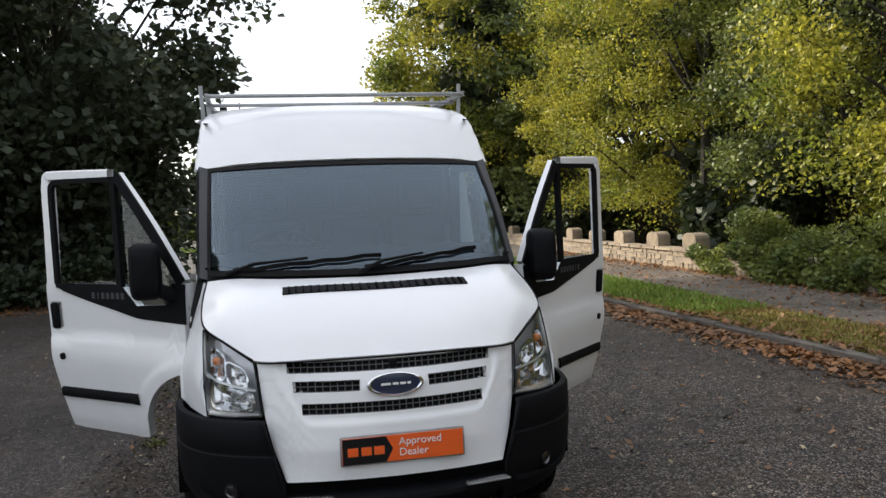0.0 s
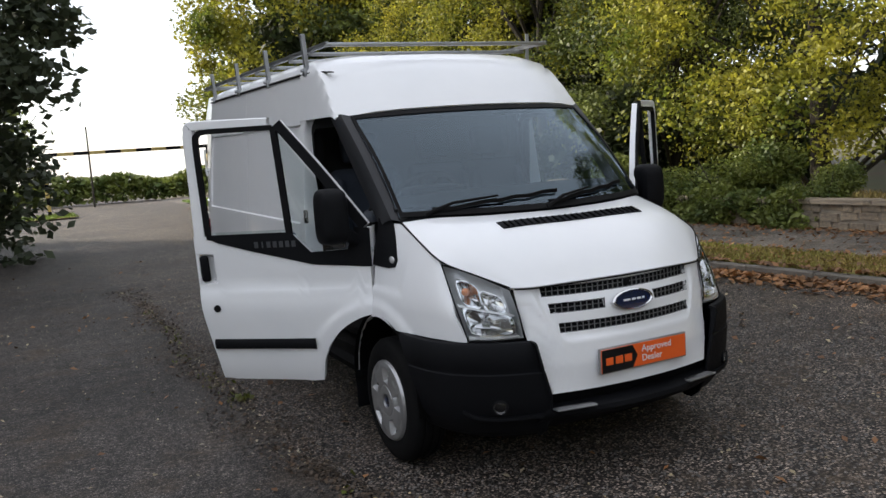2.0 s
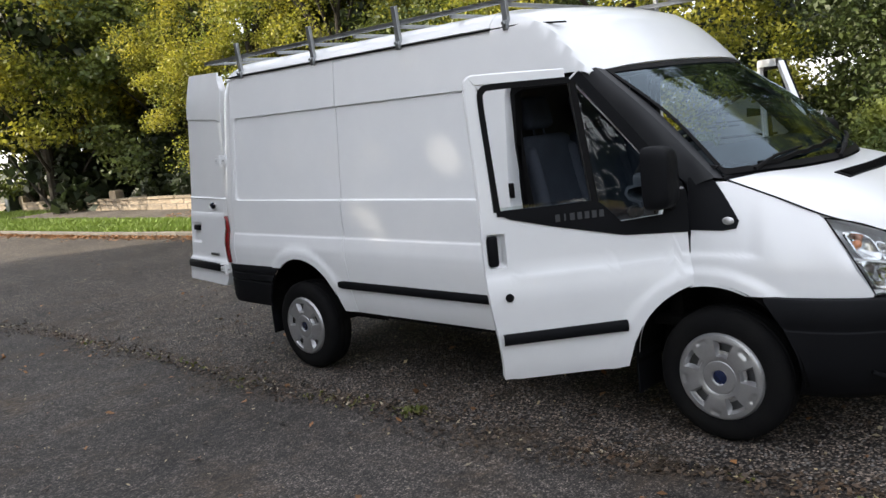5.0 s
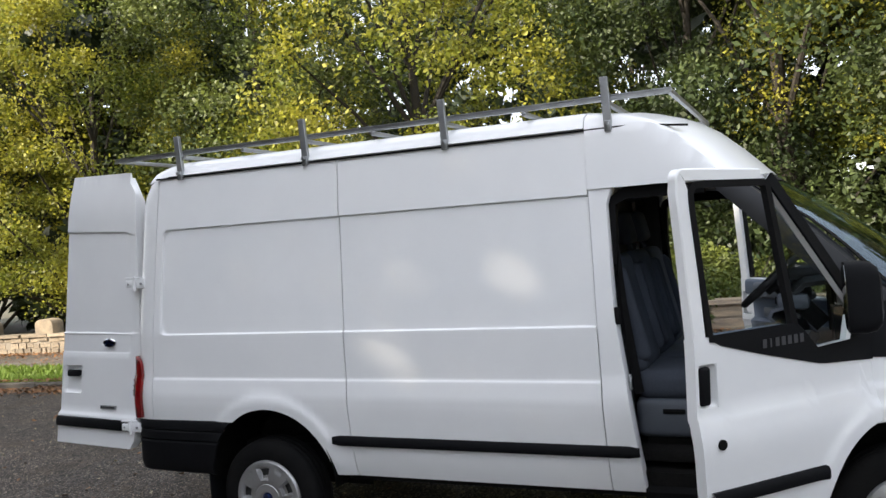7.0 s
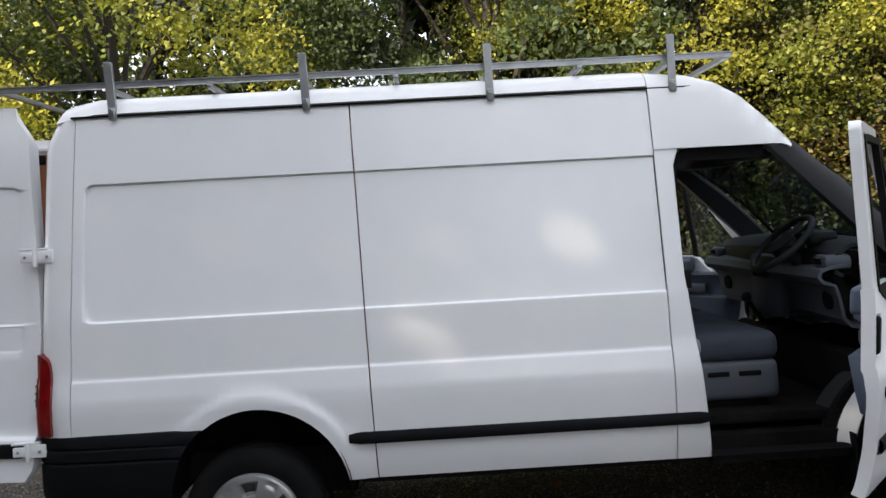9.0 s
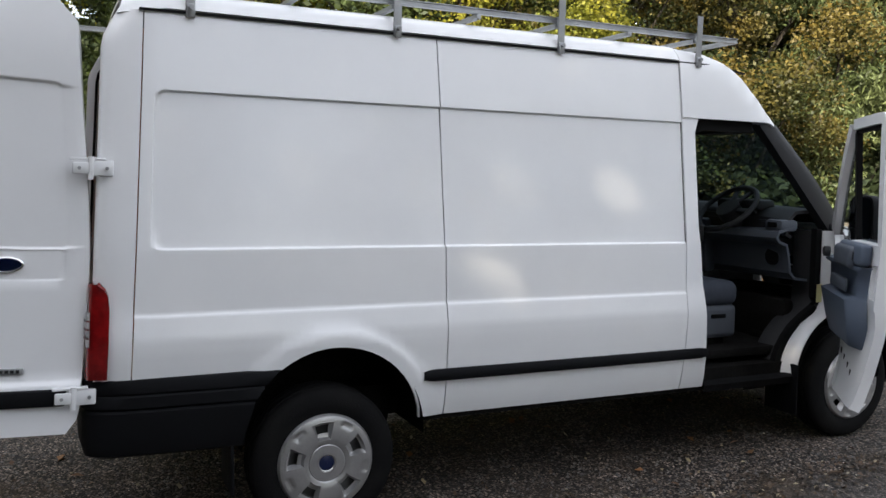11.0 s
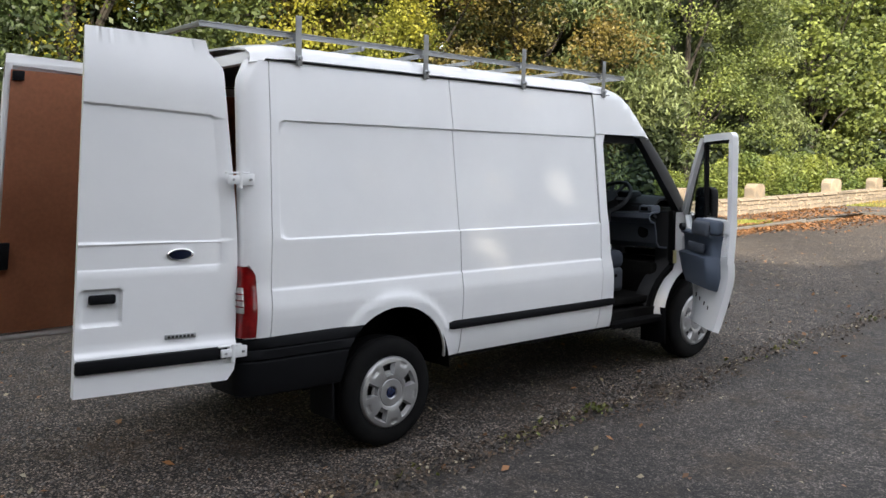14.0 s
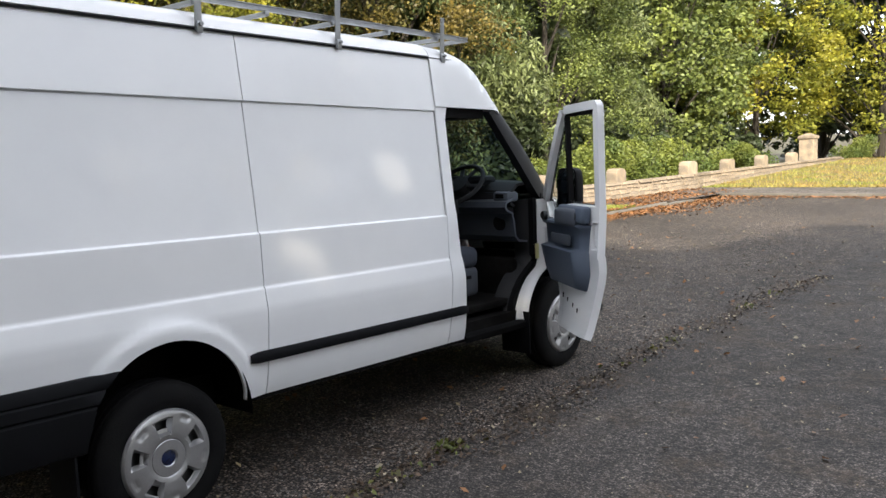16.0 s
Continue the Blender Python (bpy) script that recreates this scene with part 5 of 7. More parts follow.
# ---- cab doors ----
def door_low(y):
    z = interp(y, (0.50, 0.55, 1.08, 1.10), (0.405, 0.40, 0.405, 0.42))
    if y < 0.50:
        z = max(z, 0.37 + math.sqrt(max(0, 0.425 ** 2 - (y - 0.06) ** 2)))
    return z


def band_low(y):
    return interp(y, (0.125, 0.45, 0.80, 1.0, 1.04), (1.045, 1.066, 1.15, 1.205, 1.225))


def band_top(y):
    return interp(y, (0.13, 0.205, 0.25, 0.46, 0.555, 0.60, 1.06), (1.255, 1.262, 1.145, 1.135, 1.235, 1.25, 1.25))


def cab_door(s, angle):
    hinge = Vector((s * 0.925, 0.13, 0))
    m = Matrix.Translation(hinge) @ Matrix.Rotation(-s * radians(angle), 4, "Z") @ Matrix.Translation(-hinge)
    door = tagged(new("cab_door"), "open white cab door with black window surround")
    door.parent = van

    def dv(name, bm, mat, parent, label="", **k):
        # the open door leans with its slanting hinge line
        for v in bm.verts:
            v.co.x += s * 0.08 * (v.co.z - 1.1) * min(1.1, max(0.0, (v.co.y - 0.13) / 0.97))
        return vpart(name, bm, mat, parent, label, m=m, **k)

    def dp(name, bm, mat, label="", **k):
        return dv(name, bm, mat, door, label, **k)

    def hs(y, z, o=0.0):
        q = math.hypot(y - 0.06, z - 0.37) - 0.425
        return s * (side_h(y + 0.6, z, False) + (0.012 * smooth01((0.1 - q) / 0.05)) + o - 0.004)

    # outer and inner sheet of the lower half, one closed shell
    bm = bmesh.new()
    rows, ys = [], []
    for y in sorted(set(steps(0.13, 1.10, 0.04) + [0.145, 0.205, 0.485, 0.5, 0.555, 1.03, 1.115, 1.125, 1.14])):
        a = door_low(min(y, 1.08))
        if y > 1.08:
            a = 0.41
        col = []
        zt = min(1.245, band_top(y) - 0.004, band_low(y) + (0.012 if y < 0.2 else 1))
        ks = round(25 * (0.936 - a) / (zt - a))
        if y > 1.0:
            ks = min(15, ks)
        for k in range(26):
            z = {ks: 0.933, ks + 1: 0.945}.get(k, a + (zt - a) * k / 25) if a < 0.90 else a + (zt - a) * k / 25
            # the rear edge slants forwards towards the bottom
            yy = y - (0.055 * smooth01((0.95 - z) / 0.55)) * (y - 0.13) / 1.01
            col.append((hs(yy, z), yy, z))
        rows.append(col)
        ys.append(y)
    grid(bm, rows, lambda i, j: 1.029 < ys[i] < 1.124 and 17 <= j < 22, flip=s > 0)
    shell(bm, 0.05)
    dp("door_skin", bm, M_PAINT, sharp=50)
    # upper frame
    rail = [(1.105, 1.235), (1.11, 1.55), (1.117, 1.80), (1.116, 1.848), (1.07, 1.857), (0.85, 1.855), (0.66, 1.852)]
    bm = bmesh.new()
    rows = []
    pts = [Vector((0, y, z)) for y, z in rail]
    pts = [Vector(p) for p in spline(pts, 25)]
    rows = []
    for k, p in enumerate(pts):
        d = (pts[min(k + 1, 24)] - pts[max(k - 1, 0)]).normalized()
        nrm = Vector((0, d.z, -d.y))
        w = 0.034 if p.z < 1.80 else 0.026
        rows.append([(hs((p + nrm * a).y, (p + nrm * a).z, o), (p + nrm * a).y, (p + nrm * a).z) for a, o in ((-w, -0.045), (-w, -0.006), (-w + 0.006, 0), (w - 0.006, 0), (w, -0.006), (w, -0.045), (-w, -0.045))])
    grid(bm, rows, flip=s > 0)
    bmesh.ops.recalc_face_normals(bm, faces=bm.faces)
    dp("window_frame", bm, M_PAINT)

    def bar(path, w, o0, o1, mat, name, label=""):
        bm = bmesh.new()
        pts = [Vector((0, y, z)) for y, z in path]
        pts = [Vector(p) for p in spline(pts, 6 * len(path))]
        rows = []
        for k, p in enumerate(pts):
            d = (pts[min(k + 1, len(pts) - 1)] - pts[max(k - 1, 0)]).normalized()
            nrm = Vector((0, d.z, -d.y))
            rows.append([(hs((p + nrm * a).y, (p + nrm * a).z, o), (p + nrm * a).y, (p + nrm * a).z) for a, o in ((-w, o0), (-w, o1), (w, o1), (w, o0), (-w, o0))])
        grid(bm, rows)
        bmesh.ops.recalc_face_normals(bm, faces=bm.faces)
        return dp(name, bm, mat, label)
    bar([(0.152, 1.262), (0.390, 1.572), (0.608, 1.842)], 0.026, -0.010, 0.003, M_PLASTIC, "front_frame", "black sloping door frame")
    bar([(0.150, 1.262), (0.387, 1.572), (0.612, 1.842)], 0.025, -0.046, -0.0105, M_PAINT, "front_frame_inner")
    bar([(1.055, 1.245), (1.07, 1.55), (1.078, 1.76), (1.065, 1.805), (1.02, 1.82), (0.8, 1.822), (0.64, 1.822)], 0.014, -0.02, 0.005, M_SEAL, "window_seal", "black rubber window seal")
    bar([(0.578, 1.22), (0.602, 1.5), (0.63, 1.825)], 0.016, -0.025, 0.004, M_SEAL, "division_bar", "black window division bar")
    # glass
    for name, ya, yb in (("drop_glass", (0.578, 0.582), (1.065, 1.068)), ("quarter_glass", (0.10, 0.64), (0.568, 0.63))):
        bm = bmesh.new()
        rows = []
        for k in range(9):
            t = k / 8
            z0 = 1.225 if name == "drop_glass" else 1.12
            # the drop glass is wound down to its top edge
            z = z0 + ((1.262 if name == "drop_glass" else 1.825) - z0) * t
            a, b = ya[0] + (ya[1] - ya[0]) * t, yb[0] + (yb[1] - yb[0]) * t
            rows.append([(hs(a + (b - a) * j / 5, z, -0.022), a + (b - a) * j / 5, z) for j in range(6)])
        grid(bm, rows)
        dp(name, bm, M_GLASS)
    # black band with raised bars for the model name
    bm = bmesh.new()
    rows = []
    for y in sorted(set([0.122] + steps(0.132, 1.06, 0.03) + [0.205, 0.25, 0.46, 0.555])):
        a, b = band_low(y), band_top(y)
        a = min(a, b - 0.01)
        rows.append([(hs(y, a + (b - a) * k / 5, 0.005), y, a + (b - a) * k / 5) for k in range(6)])
    grid(bm, rows, flip=s > 0)
    shell(bm, 0.006)
    band = dp("waist_band", bm, M_PLASTIC, "black plastic waist band")
    bm = bmesh.new()
    for k in range(7):
        box(bm, (hs(0.555 + 0.036 * k, 1.185, 0.0062), 0.555 + 0.036 * k, 1.186), (0.0016, 0.022 if k != 5 else 0.008, 0.034))
    dv("name_bars", bm, M_NAME, band, "short grey raised lettering bars", smooth=False)
    # handle in its recess, lock and rubbing strip
    bm = bmesh.new()
    rows = []
    for gy, gz, o in ((0.0515, 0.090, -0.001), (0.046, 0.082, -0.003), (0.038, 0.072, -0.026), (0.030, 0.064, -0.034), (0.001, 0.001, -0.036)):
        rows.append([(hs(1.0775 + gy * cy, 1.062 + gz * cz, o), 1.0775 + gy * cy, 1.062 + gz * cz) for cy, cz in [(math.copysign(abs(math.cos(t)) ** 0.3, math.cos(t)), math.copysign(abs(math.sin(t)) ** 0.3, math.sin(t))) for t in [2 * math.pi * (k % 32) / 32 for k in range(33)]]])
    grid(bm, rows)
    bmesh.ops.recalc_face_normals(bm, faces=bm.faces)
    dp("handle_recess", bm, M_PAINT)
    bm = bmesh.new()
    box(bm, (hs(1.09, 1.062, -0.004), 1.094, 1.062), (0.030, 0.050, 0.148), bevel=0.014, seg=3)
    dp("door_handle", bm, M_PLASTIC, "black pull handle")
    bm = bmesh.new()
    tube(bm, (hs(1.04, 0.835, -0.01), 1.04, 0.835), (hs(1.04, 0.835, 0.008), 1.04, 0.835), 0.02, 18)
    dp("lock", bm, M_SEAL, "dark round door lock")
    bm = bmesh.new()
    rows = []
    for y in steps(0.475, 1.085, 0.05):
        rows.append([(hs(y, 0.62, o), y, 0.625 + q) for o, q in ((-0.006, -0.03), (0.014, -0.026), (0.02, -0.012), (0.02, 0.014), (0.012, 0.028), (-0.006, 0.03))])
    grid(bm, rows, flip=s > 0)
    bmesh.ops.holes_fill(bm, edges=bm.edges[:], sides=0)
    dp("rubbing_strip", bm, M_PLASTIC)
    # inner trim
    bm = bmesh.new()
    rows = []
    for z, o, y0, y1 in ((0.70, -0.052, 0.34, 0.96), (0.715, -0.11, 0.32, 0.975), (0.80, -0.135, 0.27, 0.99), (0.95, -0.14, 0.23, 1.0), (0.965, -0.085, 0.22, 1.005), (1.09, -0.085, 0.20, 1.02), (1.11, -0.115, 0.20, 1.025), (1.125, -0.11, 0.20, 1.035), (1.13, -0.05, 0.21, 1.03)):
        rows.append([(s * (side_h(1.4, z, False) + (o if 0 < k < 12 else -0.052)), y0 + (y1 - y0) * k / 12, z) for k in range(13)])
    grid(bm, rows, flip=s < 0)
    for z, q in ((1.185, 0.11),):
        box(bm, (s * (side_h(1.4, z, False) - 0.085), 0.80, z), (0.06, 0.46, q), bevel=0.02)
    trim = dp("door_trim", bm, M_SEATBASE, "grey moulded inner door trim", sharp=60)
    bm = bmesh.new()
    box(bm, (s * 0.826, 0.74, 1.165), (0.055, 0.34, 0.115), bevel=0.026, seg=3)
    box(bm, (s * 0.826, 0.64, 1.015), (0.02, 0.36, 0.07), bevel=0.014)
    dv("armrest", bm, M_DASHGREY, trim)
    bm = bmesh.new()
    for y in (0.32, 0.345):
        tube(bm, (s * 0.83, y, 1.155), (s * 0.80, y, 1.155), 0.03 if y > 0.33 else 0.02, 16)
    dv("window_winder", bm, M_DASH, trim)
    bm = bmesh.new()
    box(bm, (s * 0.825, 0.86, 1.175), (0.02, 0.11, 0.055), bevel=0.02)
    dv("inner_handle", bm, M_DASH, trim)
    # latch on the rear edge, inner holes
    bm = bmesh.new()
    box(bm, (s * (side_h(1.7, 0.95, False) - 0.03), 1.118, 0.95), (0.03, 0.012, 0.05), bevel=0.004)
    box(bm, (s * (side_h(1.7, 0.90, False) - 0.03), 1.115, 0.885), (0.008, 0.012, 0.008))
    box(bm, (s * (side_h(1.7, 0.90, False) - 0.045), 1.115, 0.875), (0.008, 0.012, 0.008))
    dp("latch", bm, M_SEAL)
    bm = bmesh.new()
    for y, z in ((0.62, 0.60), (0.74, 0.58), (0.84, 0.56), (0.52, 0.62)):
        box(bm, (s * (side_h(1.4, z, False) - 0.055), y, z), (0.004, 0.02, 0.035), bevel=0.0015, seg=1)
    dp("drain_slots", bm, M_SEAL)
    # mirror on its arm, the glass turned to the rear
    mm = pose(s * (1.118 if s < 0 else 1.045), 0.137, 1.33 if s < 0 else 1.31, 0, 0, -s * 4)
    bm = bmesh.new()
    rows = []
    for y, f in ((0.060, 0.93), (0.064, 0.97), (0.055, 1.0), (0.0, 1.0), (-0.035, 0.95), (-0.058, 0.80), (-0.068, 0.5), (-0.070, 0.01)):
        rows.append([(0.080 * f * math.copysign(abs(math.cos(t)) ** 0.42, math.cos(t)), y, 0.148 * f * math.copysign(abs(math.sin(t)) ** 0.42, math.sin(t))) for t in [2 * math.pi * (k % 36) / 36 for k in range(37)]])
    grid(bm, rows)
    bmesh.ops.recalc_face_normals(bm, faces=bm.faces)
    mir = vpart("door_mirror", bm, M_PLASTIC, door, "large black door mirror", m=mm)
    bm = bmesh.new()
    root = m @ Vector((s * 0.93, 0.20, 1.19))
    tip = Vector((s * (1.098 if s < 0 else 1.025), 0.137, 1.26))
    sweep(bm, [root, root.lerp(tip, 0.35) + Vector((0, -0.012, 0)), root.lerp(tip, 0.7) + Vector((0, -0.012, 0)), tip], [(0.026 * math.cos(k * 0.7854), 0.036 * math.sin(k * 0.7854)) for k in range(8)])
    vpart("mirror_arm", bm, M_PLASTIC, mir)
    bm = bmesh.new()
    rows = []
    for f in (1.0, 0.01):
        rows.append([(0.066 * f * math.copysign(abs(math.cos(t)) ** 0.4, math.cos(t)), 0.0645, 0.136 * f * math.copysign(abs(math.sin(t)) ** 0.4, math.sin(t))) for t in [2 * math.pi * (k % 36) / 36 for k in range(37)]])
    grid(bm, rows)
    shell(bm, 0.003)
    vpart("mirror_glass", bm, M_MIRROR, mir, m=mm)
    bm = bmesh.new()
    grid(bm, [[(0.074 * f * math.copysign(abs(math.cos(t)) ** 0.42, math.cos(t)), 0.0605, 0.145 * f * math.copysign(abs(math.sin(t)) ** 0.42, math.sin(t))) for t in [2 * math.pi * (k % 36) / 36 for k in range(37)]] for f in (1.0, 0.01)])
    shell(bm, 0.003)
    vpart("mirror_back", bm, M_DARK, mir, m=mm)


cab_door(-1, 52)
cab_door(1, 49)


# ---- wheels ----
def wheel(x, y, s, turn=0):
    z = 0.335
    w = tagged(new("wheel"), "black tyre with a silver five-slot wheel trim")
    w.parent = van
    w.location = (x, y, z)
    bm = bmesh.new()
    prof = [(0.085, 0.205), (0.098, 0.225), (0.104, 0.26), (0.098, 0.295), (0.085, 0.318), (0.07, 0.330), (0.05, 0.333), (0.046, 0.326), (0.038, 0.326), (0.034, 0.335), (0.006, 0.335), (0.004, 0.327), (-0.004, 0.327), (-0.006, 0.335), (-0.034, 0.335), (-0.038, 0.326), (-0.046, 0.326), (-0.05, 0.333), (-0.07, 0.330), (-0.09, 0.31), (-0.1, 0.26), (-0.09, 0.21)]
    lathe(bm, [(s * p, r) for p, r in prof], 56)
    bmesh.ops.recalc_face_normals(bm, faces=bm.faces)
    part("tyre", bm, M_RUBBER, w)
    # trim: domed disc with five sunk windows, each partly open, and five small dents near the rim
    n = 150
    rings = (0.042, 0.060, 0.078, 0.081, 0.084, 0.088, 0.096, 0.102, 0.106, 0.110, 0.120, 0.130, 0.142, 0.154, 0.164, 0.172, 0.176, 0.180, 0.184, 0.188, 0.194, 0.200, 0.206, 0.211, 0.214)
    pr, pd = (0.0, 0.078, 0.081, 0.084, 0.088, 0.11, 0.15, 0.19, 0.203, 0.209, 0.214), (0.109, 0.108, 0.105, 0.104, 0.107, 0.111, 0.112, 0.108, 0.106, 0.103, 0.090)

    def sector(a, off=0.0):
        return abs(((a + off + 0.62832) % 1.25664) - 0.62832)

    def trim_depth(r, a):
        d = interp(r, pr, pd)
        win = smooth01((r - 0.102) / 0.008) * smooth01((0.188 - r) / 0.008) * smooth01((0.30 - 0.25 * (r - 0.11) - sector(a)) / 0.06)
        d -= win * interp(r, (0.10, 0.15, 0.19), (0.020, 0.030, 0.014))
        return d - 0.005 * smooth01((r - 0.168) / 0.006) * smooth01((0.197 - r) / 0.006) * smooth01((0.16 - sector(a, 0.62832)) / 0.05)
    bm = bmesh.new()
    angs = [2 * math.pi * k / n for k in range(n + 1)]
    grid(bm, [[(s * trim_depth(r, a), r * math.cos(a), r * math.sin(a)) for a in angs] for r in rings],
         lambda i, j: 0.129 < rings[i] < 0.170 and sector(angs[j] + 0.02) < 0.19, flip=s < 0)
    bmesh.ops.remove_doubles(bm, verts=bm.verts, dist=1e-5)
    shell(bm, 0.006)
    trim = part("wheel_trim", bm, M_TRIM_SILVER, w, "silver plastic wheel trim", sharp=30)
    bm = bmesh.new()
    lathe(bm, [(s * 0.06, 0.20), (s * 0.055, 0.14), (s * 0.05, 0.001)], 32)
    bmesh.ops.recalc_face_normals(bm, faces=bm.faces)
    part("steel_rim", bm, M_RIM, w, "dark steel rim")
    bm = bmesh.new()
    lathe(bm, [(s * 0.090, 0.046), (s * 0.108, 0.045), (s * 0.112, 0.039), (s * 0.108, 0.035)], 28)
    bmesh.ops.recalc_face_normals(bm, faces=bm.faces)
    cap = part("centre_ring", bm, M_TRIM_SILVER, trim)
    bm = bmesh.new()
    lathe(bm, [(s * 0.106, 0.036), (s * 0.109, 0.02), (s * 0.110, 0.001)], 28)
    bmesh.ops.recalc_face_normals(bm, faces=bm.faces)
    part("centre_badge", bm, M_BLUE, trim, "dark blue centre badge")
    for k in range(5):
        a = 2 * math.pi * (k + 0.5) / 5
        bm = bmesh.new()
        box(bm, (s * 0.060, 0.07 * math.cos(a), 0.07 * math.sin(a)), (0.03, 0.02, 0.02), bevel=0.004)
        part("wheel_nut", bm, M_UNDER, w)
    w.rotation_euler = (radians(turn), 0, 0)
    return w


for s in (-1, 1):
    wheel(CX + s * 0.845, 0.0, s, 28)
    wheel(CX + s * 0.845, 3.3, s, 13)
    # mud flaps
    for y, z in ((0.452, 0.33), (3.70, 0.30)):
        bm = bmesh.new()
        box(bm, (s * 0.83, y, z), (0.24, 0.012, 0.30), m=None, bevel=0.004)
        vpart("mud_flap", bm, M_PLASTIC)

# ---- rear corner bumpers, lamps and doors ----
for s in (-1, 1):
    bm = bmesh.new()
    rows = []
    plan = [(0.982, 3.50), (0.972, 3.75), (0.964, 4.0), (0.945, 4.14), (0.90, 4.215), (0.82, 4.235), (0.62, 4.24)]
    plan = spline([(x, y, 0) for x, y in plan], 19)
    for z, inset in ((0.692, 0.035), (0.688, 0.008), (0.675, 0.0), (0.632, 0.0), (0.624, 0.007), (0.616, 0.0), (0.572, 0.0), (0.562, 0.012), (0.552, 0.002), (0.42, 0.006), (0.375, 0.02), (0.36, 0.05)):
        y_a = R_ARCH[0] + math.sqrt(max(0.0, (R_ARCH[2] + 0.006) ** 2 - (z - R_ARCH[1]) ** 2))
        row = []
        for k, p in enumerate(plan):
            u = k / 18
            y = max(p[1], y_a + (0.02 * k if p[1] < y_a + 0.02 * k else 0)) if u < 0.5 else p[1]
            nx, ny = (1, 0) if u < 0.45 else ((0.7, 0.7) if u < 0.75 else (0, 1))
            row.append((s * (p[0] - inset * nx), y - inset * ny, z))
        rows.append(row)
    grid(bm, rows, flip=s > 0)
    shell(bm, 0.012)
    vpart("rear_bumper_corner", bm, M_PLASTIC, label="black textured rear bumper corner", sharp=40)
    # tail lamp wrapped round the corner
    bm = bmesh.new()
    rows = []
    for z in steps(0.695, 1.072, 0.0236):
        w = interp(z, (0.695, 0.97, 1.03, 1.06, 1.072), (0.062, 0.062, 0.054, 0.032, 0.012))
        h0 = side_h(4.055, z)
        pts = [(h0 - 0.095, 4.222), (h0 - 0.035, 4.220), (h0 - 0.012, 4.208), (h0 + 0.002, 4.178), (h0 + 0.006, 4.205 - w)]
        rows.append([(s * q[0], max(q[1], 4.205 - w), z) for q in spline([(a, b, 0) for a, b in pts], 9)])
    grid(bm, rows, flip=s > 0)
    bmesh.ops.recalc_face_normals(bm, faces=bm.faces)
    bmesh.ops.solidify(bm, geom=bm.faces[:], thickness=0.02)
    lamp = vpart("tail_lamp", bm, M_RED, label="tall red and clear tail lamp")
    bm = bmesh.new()
    rows = []
    for z in steps(0.828, 0.962, 0.0223):
        h0 = side_h(4.055, z)
        rows.append([(s * (h0 + o), y, z) for o, y in ((-0.085, 4.227), (-0.060, 4.227), (-0.032, 4.225), (-0.010, 4.213))])
    grid(bm, rows, flip=s > 0)
    bmesh.ops.solidify(bm, geom=bm.faces[:], thickness=0.004)
    seg = vpart("clear_segment", bm, M_LAMPWHITE, lamp)
    bm = bmesh.new()
    for z in (0.862, 0.895, 0.928):
        h0 = side_h(4.055, z)
        sweep(bm, [Vector((s * (h0 + o), y + 0.003, z)) for o, y in ((-0.085, 4.227), (-0.060, 4.227), (-0.032, 4.225), (-0.011, 4.214))], [(-0.002, -0.003), (0.002, -0.003), (0.002, 0.003), (-0.002, 0.003)])
    vpart("lamp_divider", bm, M_RED, seg)
    # hinges
    for z, dx, dy in ((1.526, 0.0, 0.0), (0.628, 0.040, 0.034)):
        x, y = 0.885 + dx, 4.195 + dy
        bm = bmesh.new()
        box(bm, (s * x, y, z), (0.022, 0.10, 0.062), bevel=0.006)
        box(bm, (s * (x + 0.008), y + 0.065, z), (0.02, 0.07, 0.045), bevel=0.006)
        box(bm, (s * (x - 0.004), y + 0.045, z + 0.036), (0.03, 0.13, 0.010), bevel=0.003)
        tube(bm, (s * (x + 0.012), y + 0.033, z - 0.045), (s * (x + 0.012), y + 0.033, z + 0.045), 0.011, 10)
        hg = vpart("door_hinge", bm, M_PAINT, label="white painted door hinge")
        for dy in (-0.025, 0.075):
            bm = bmesh.new()
            tube(bm, (s * (x + 0.005), y + dy, z), (s * (x + 0.021), y + dy, z), 0.007, 8)
            vpart("bolt", bm, M_GALV, hg)


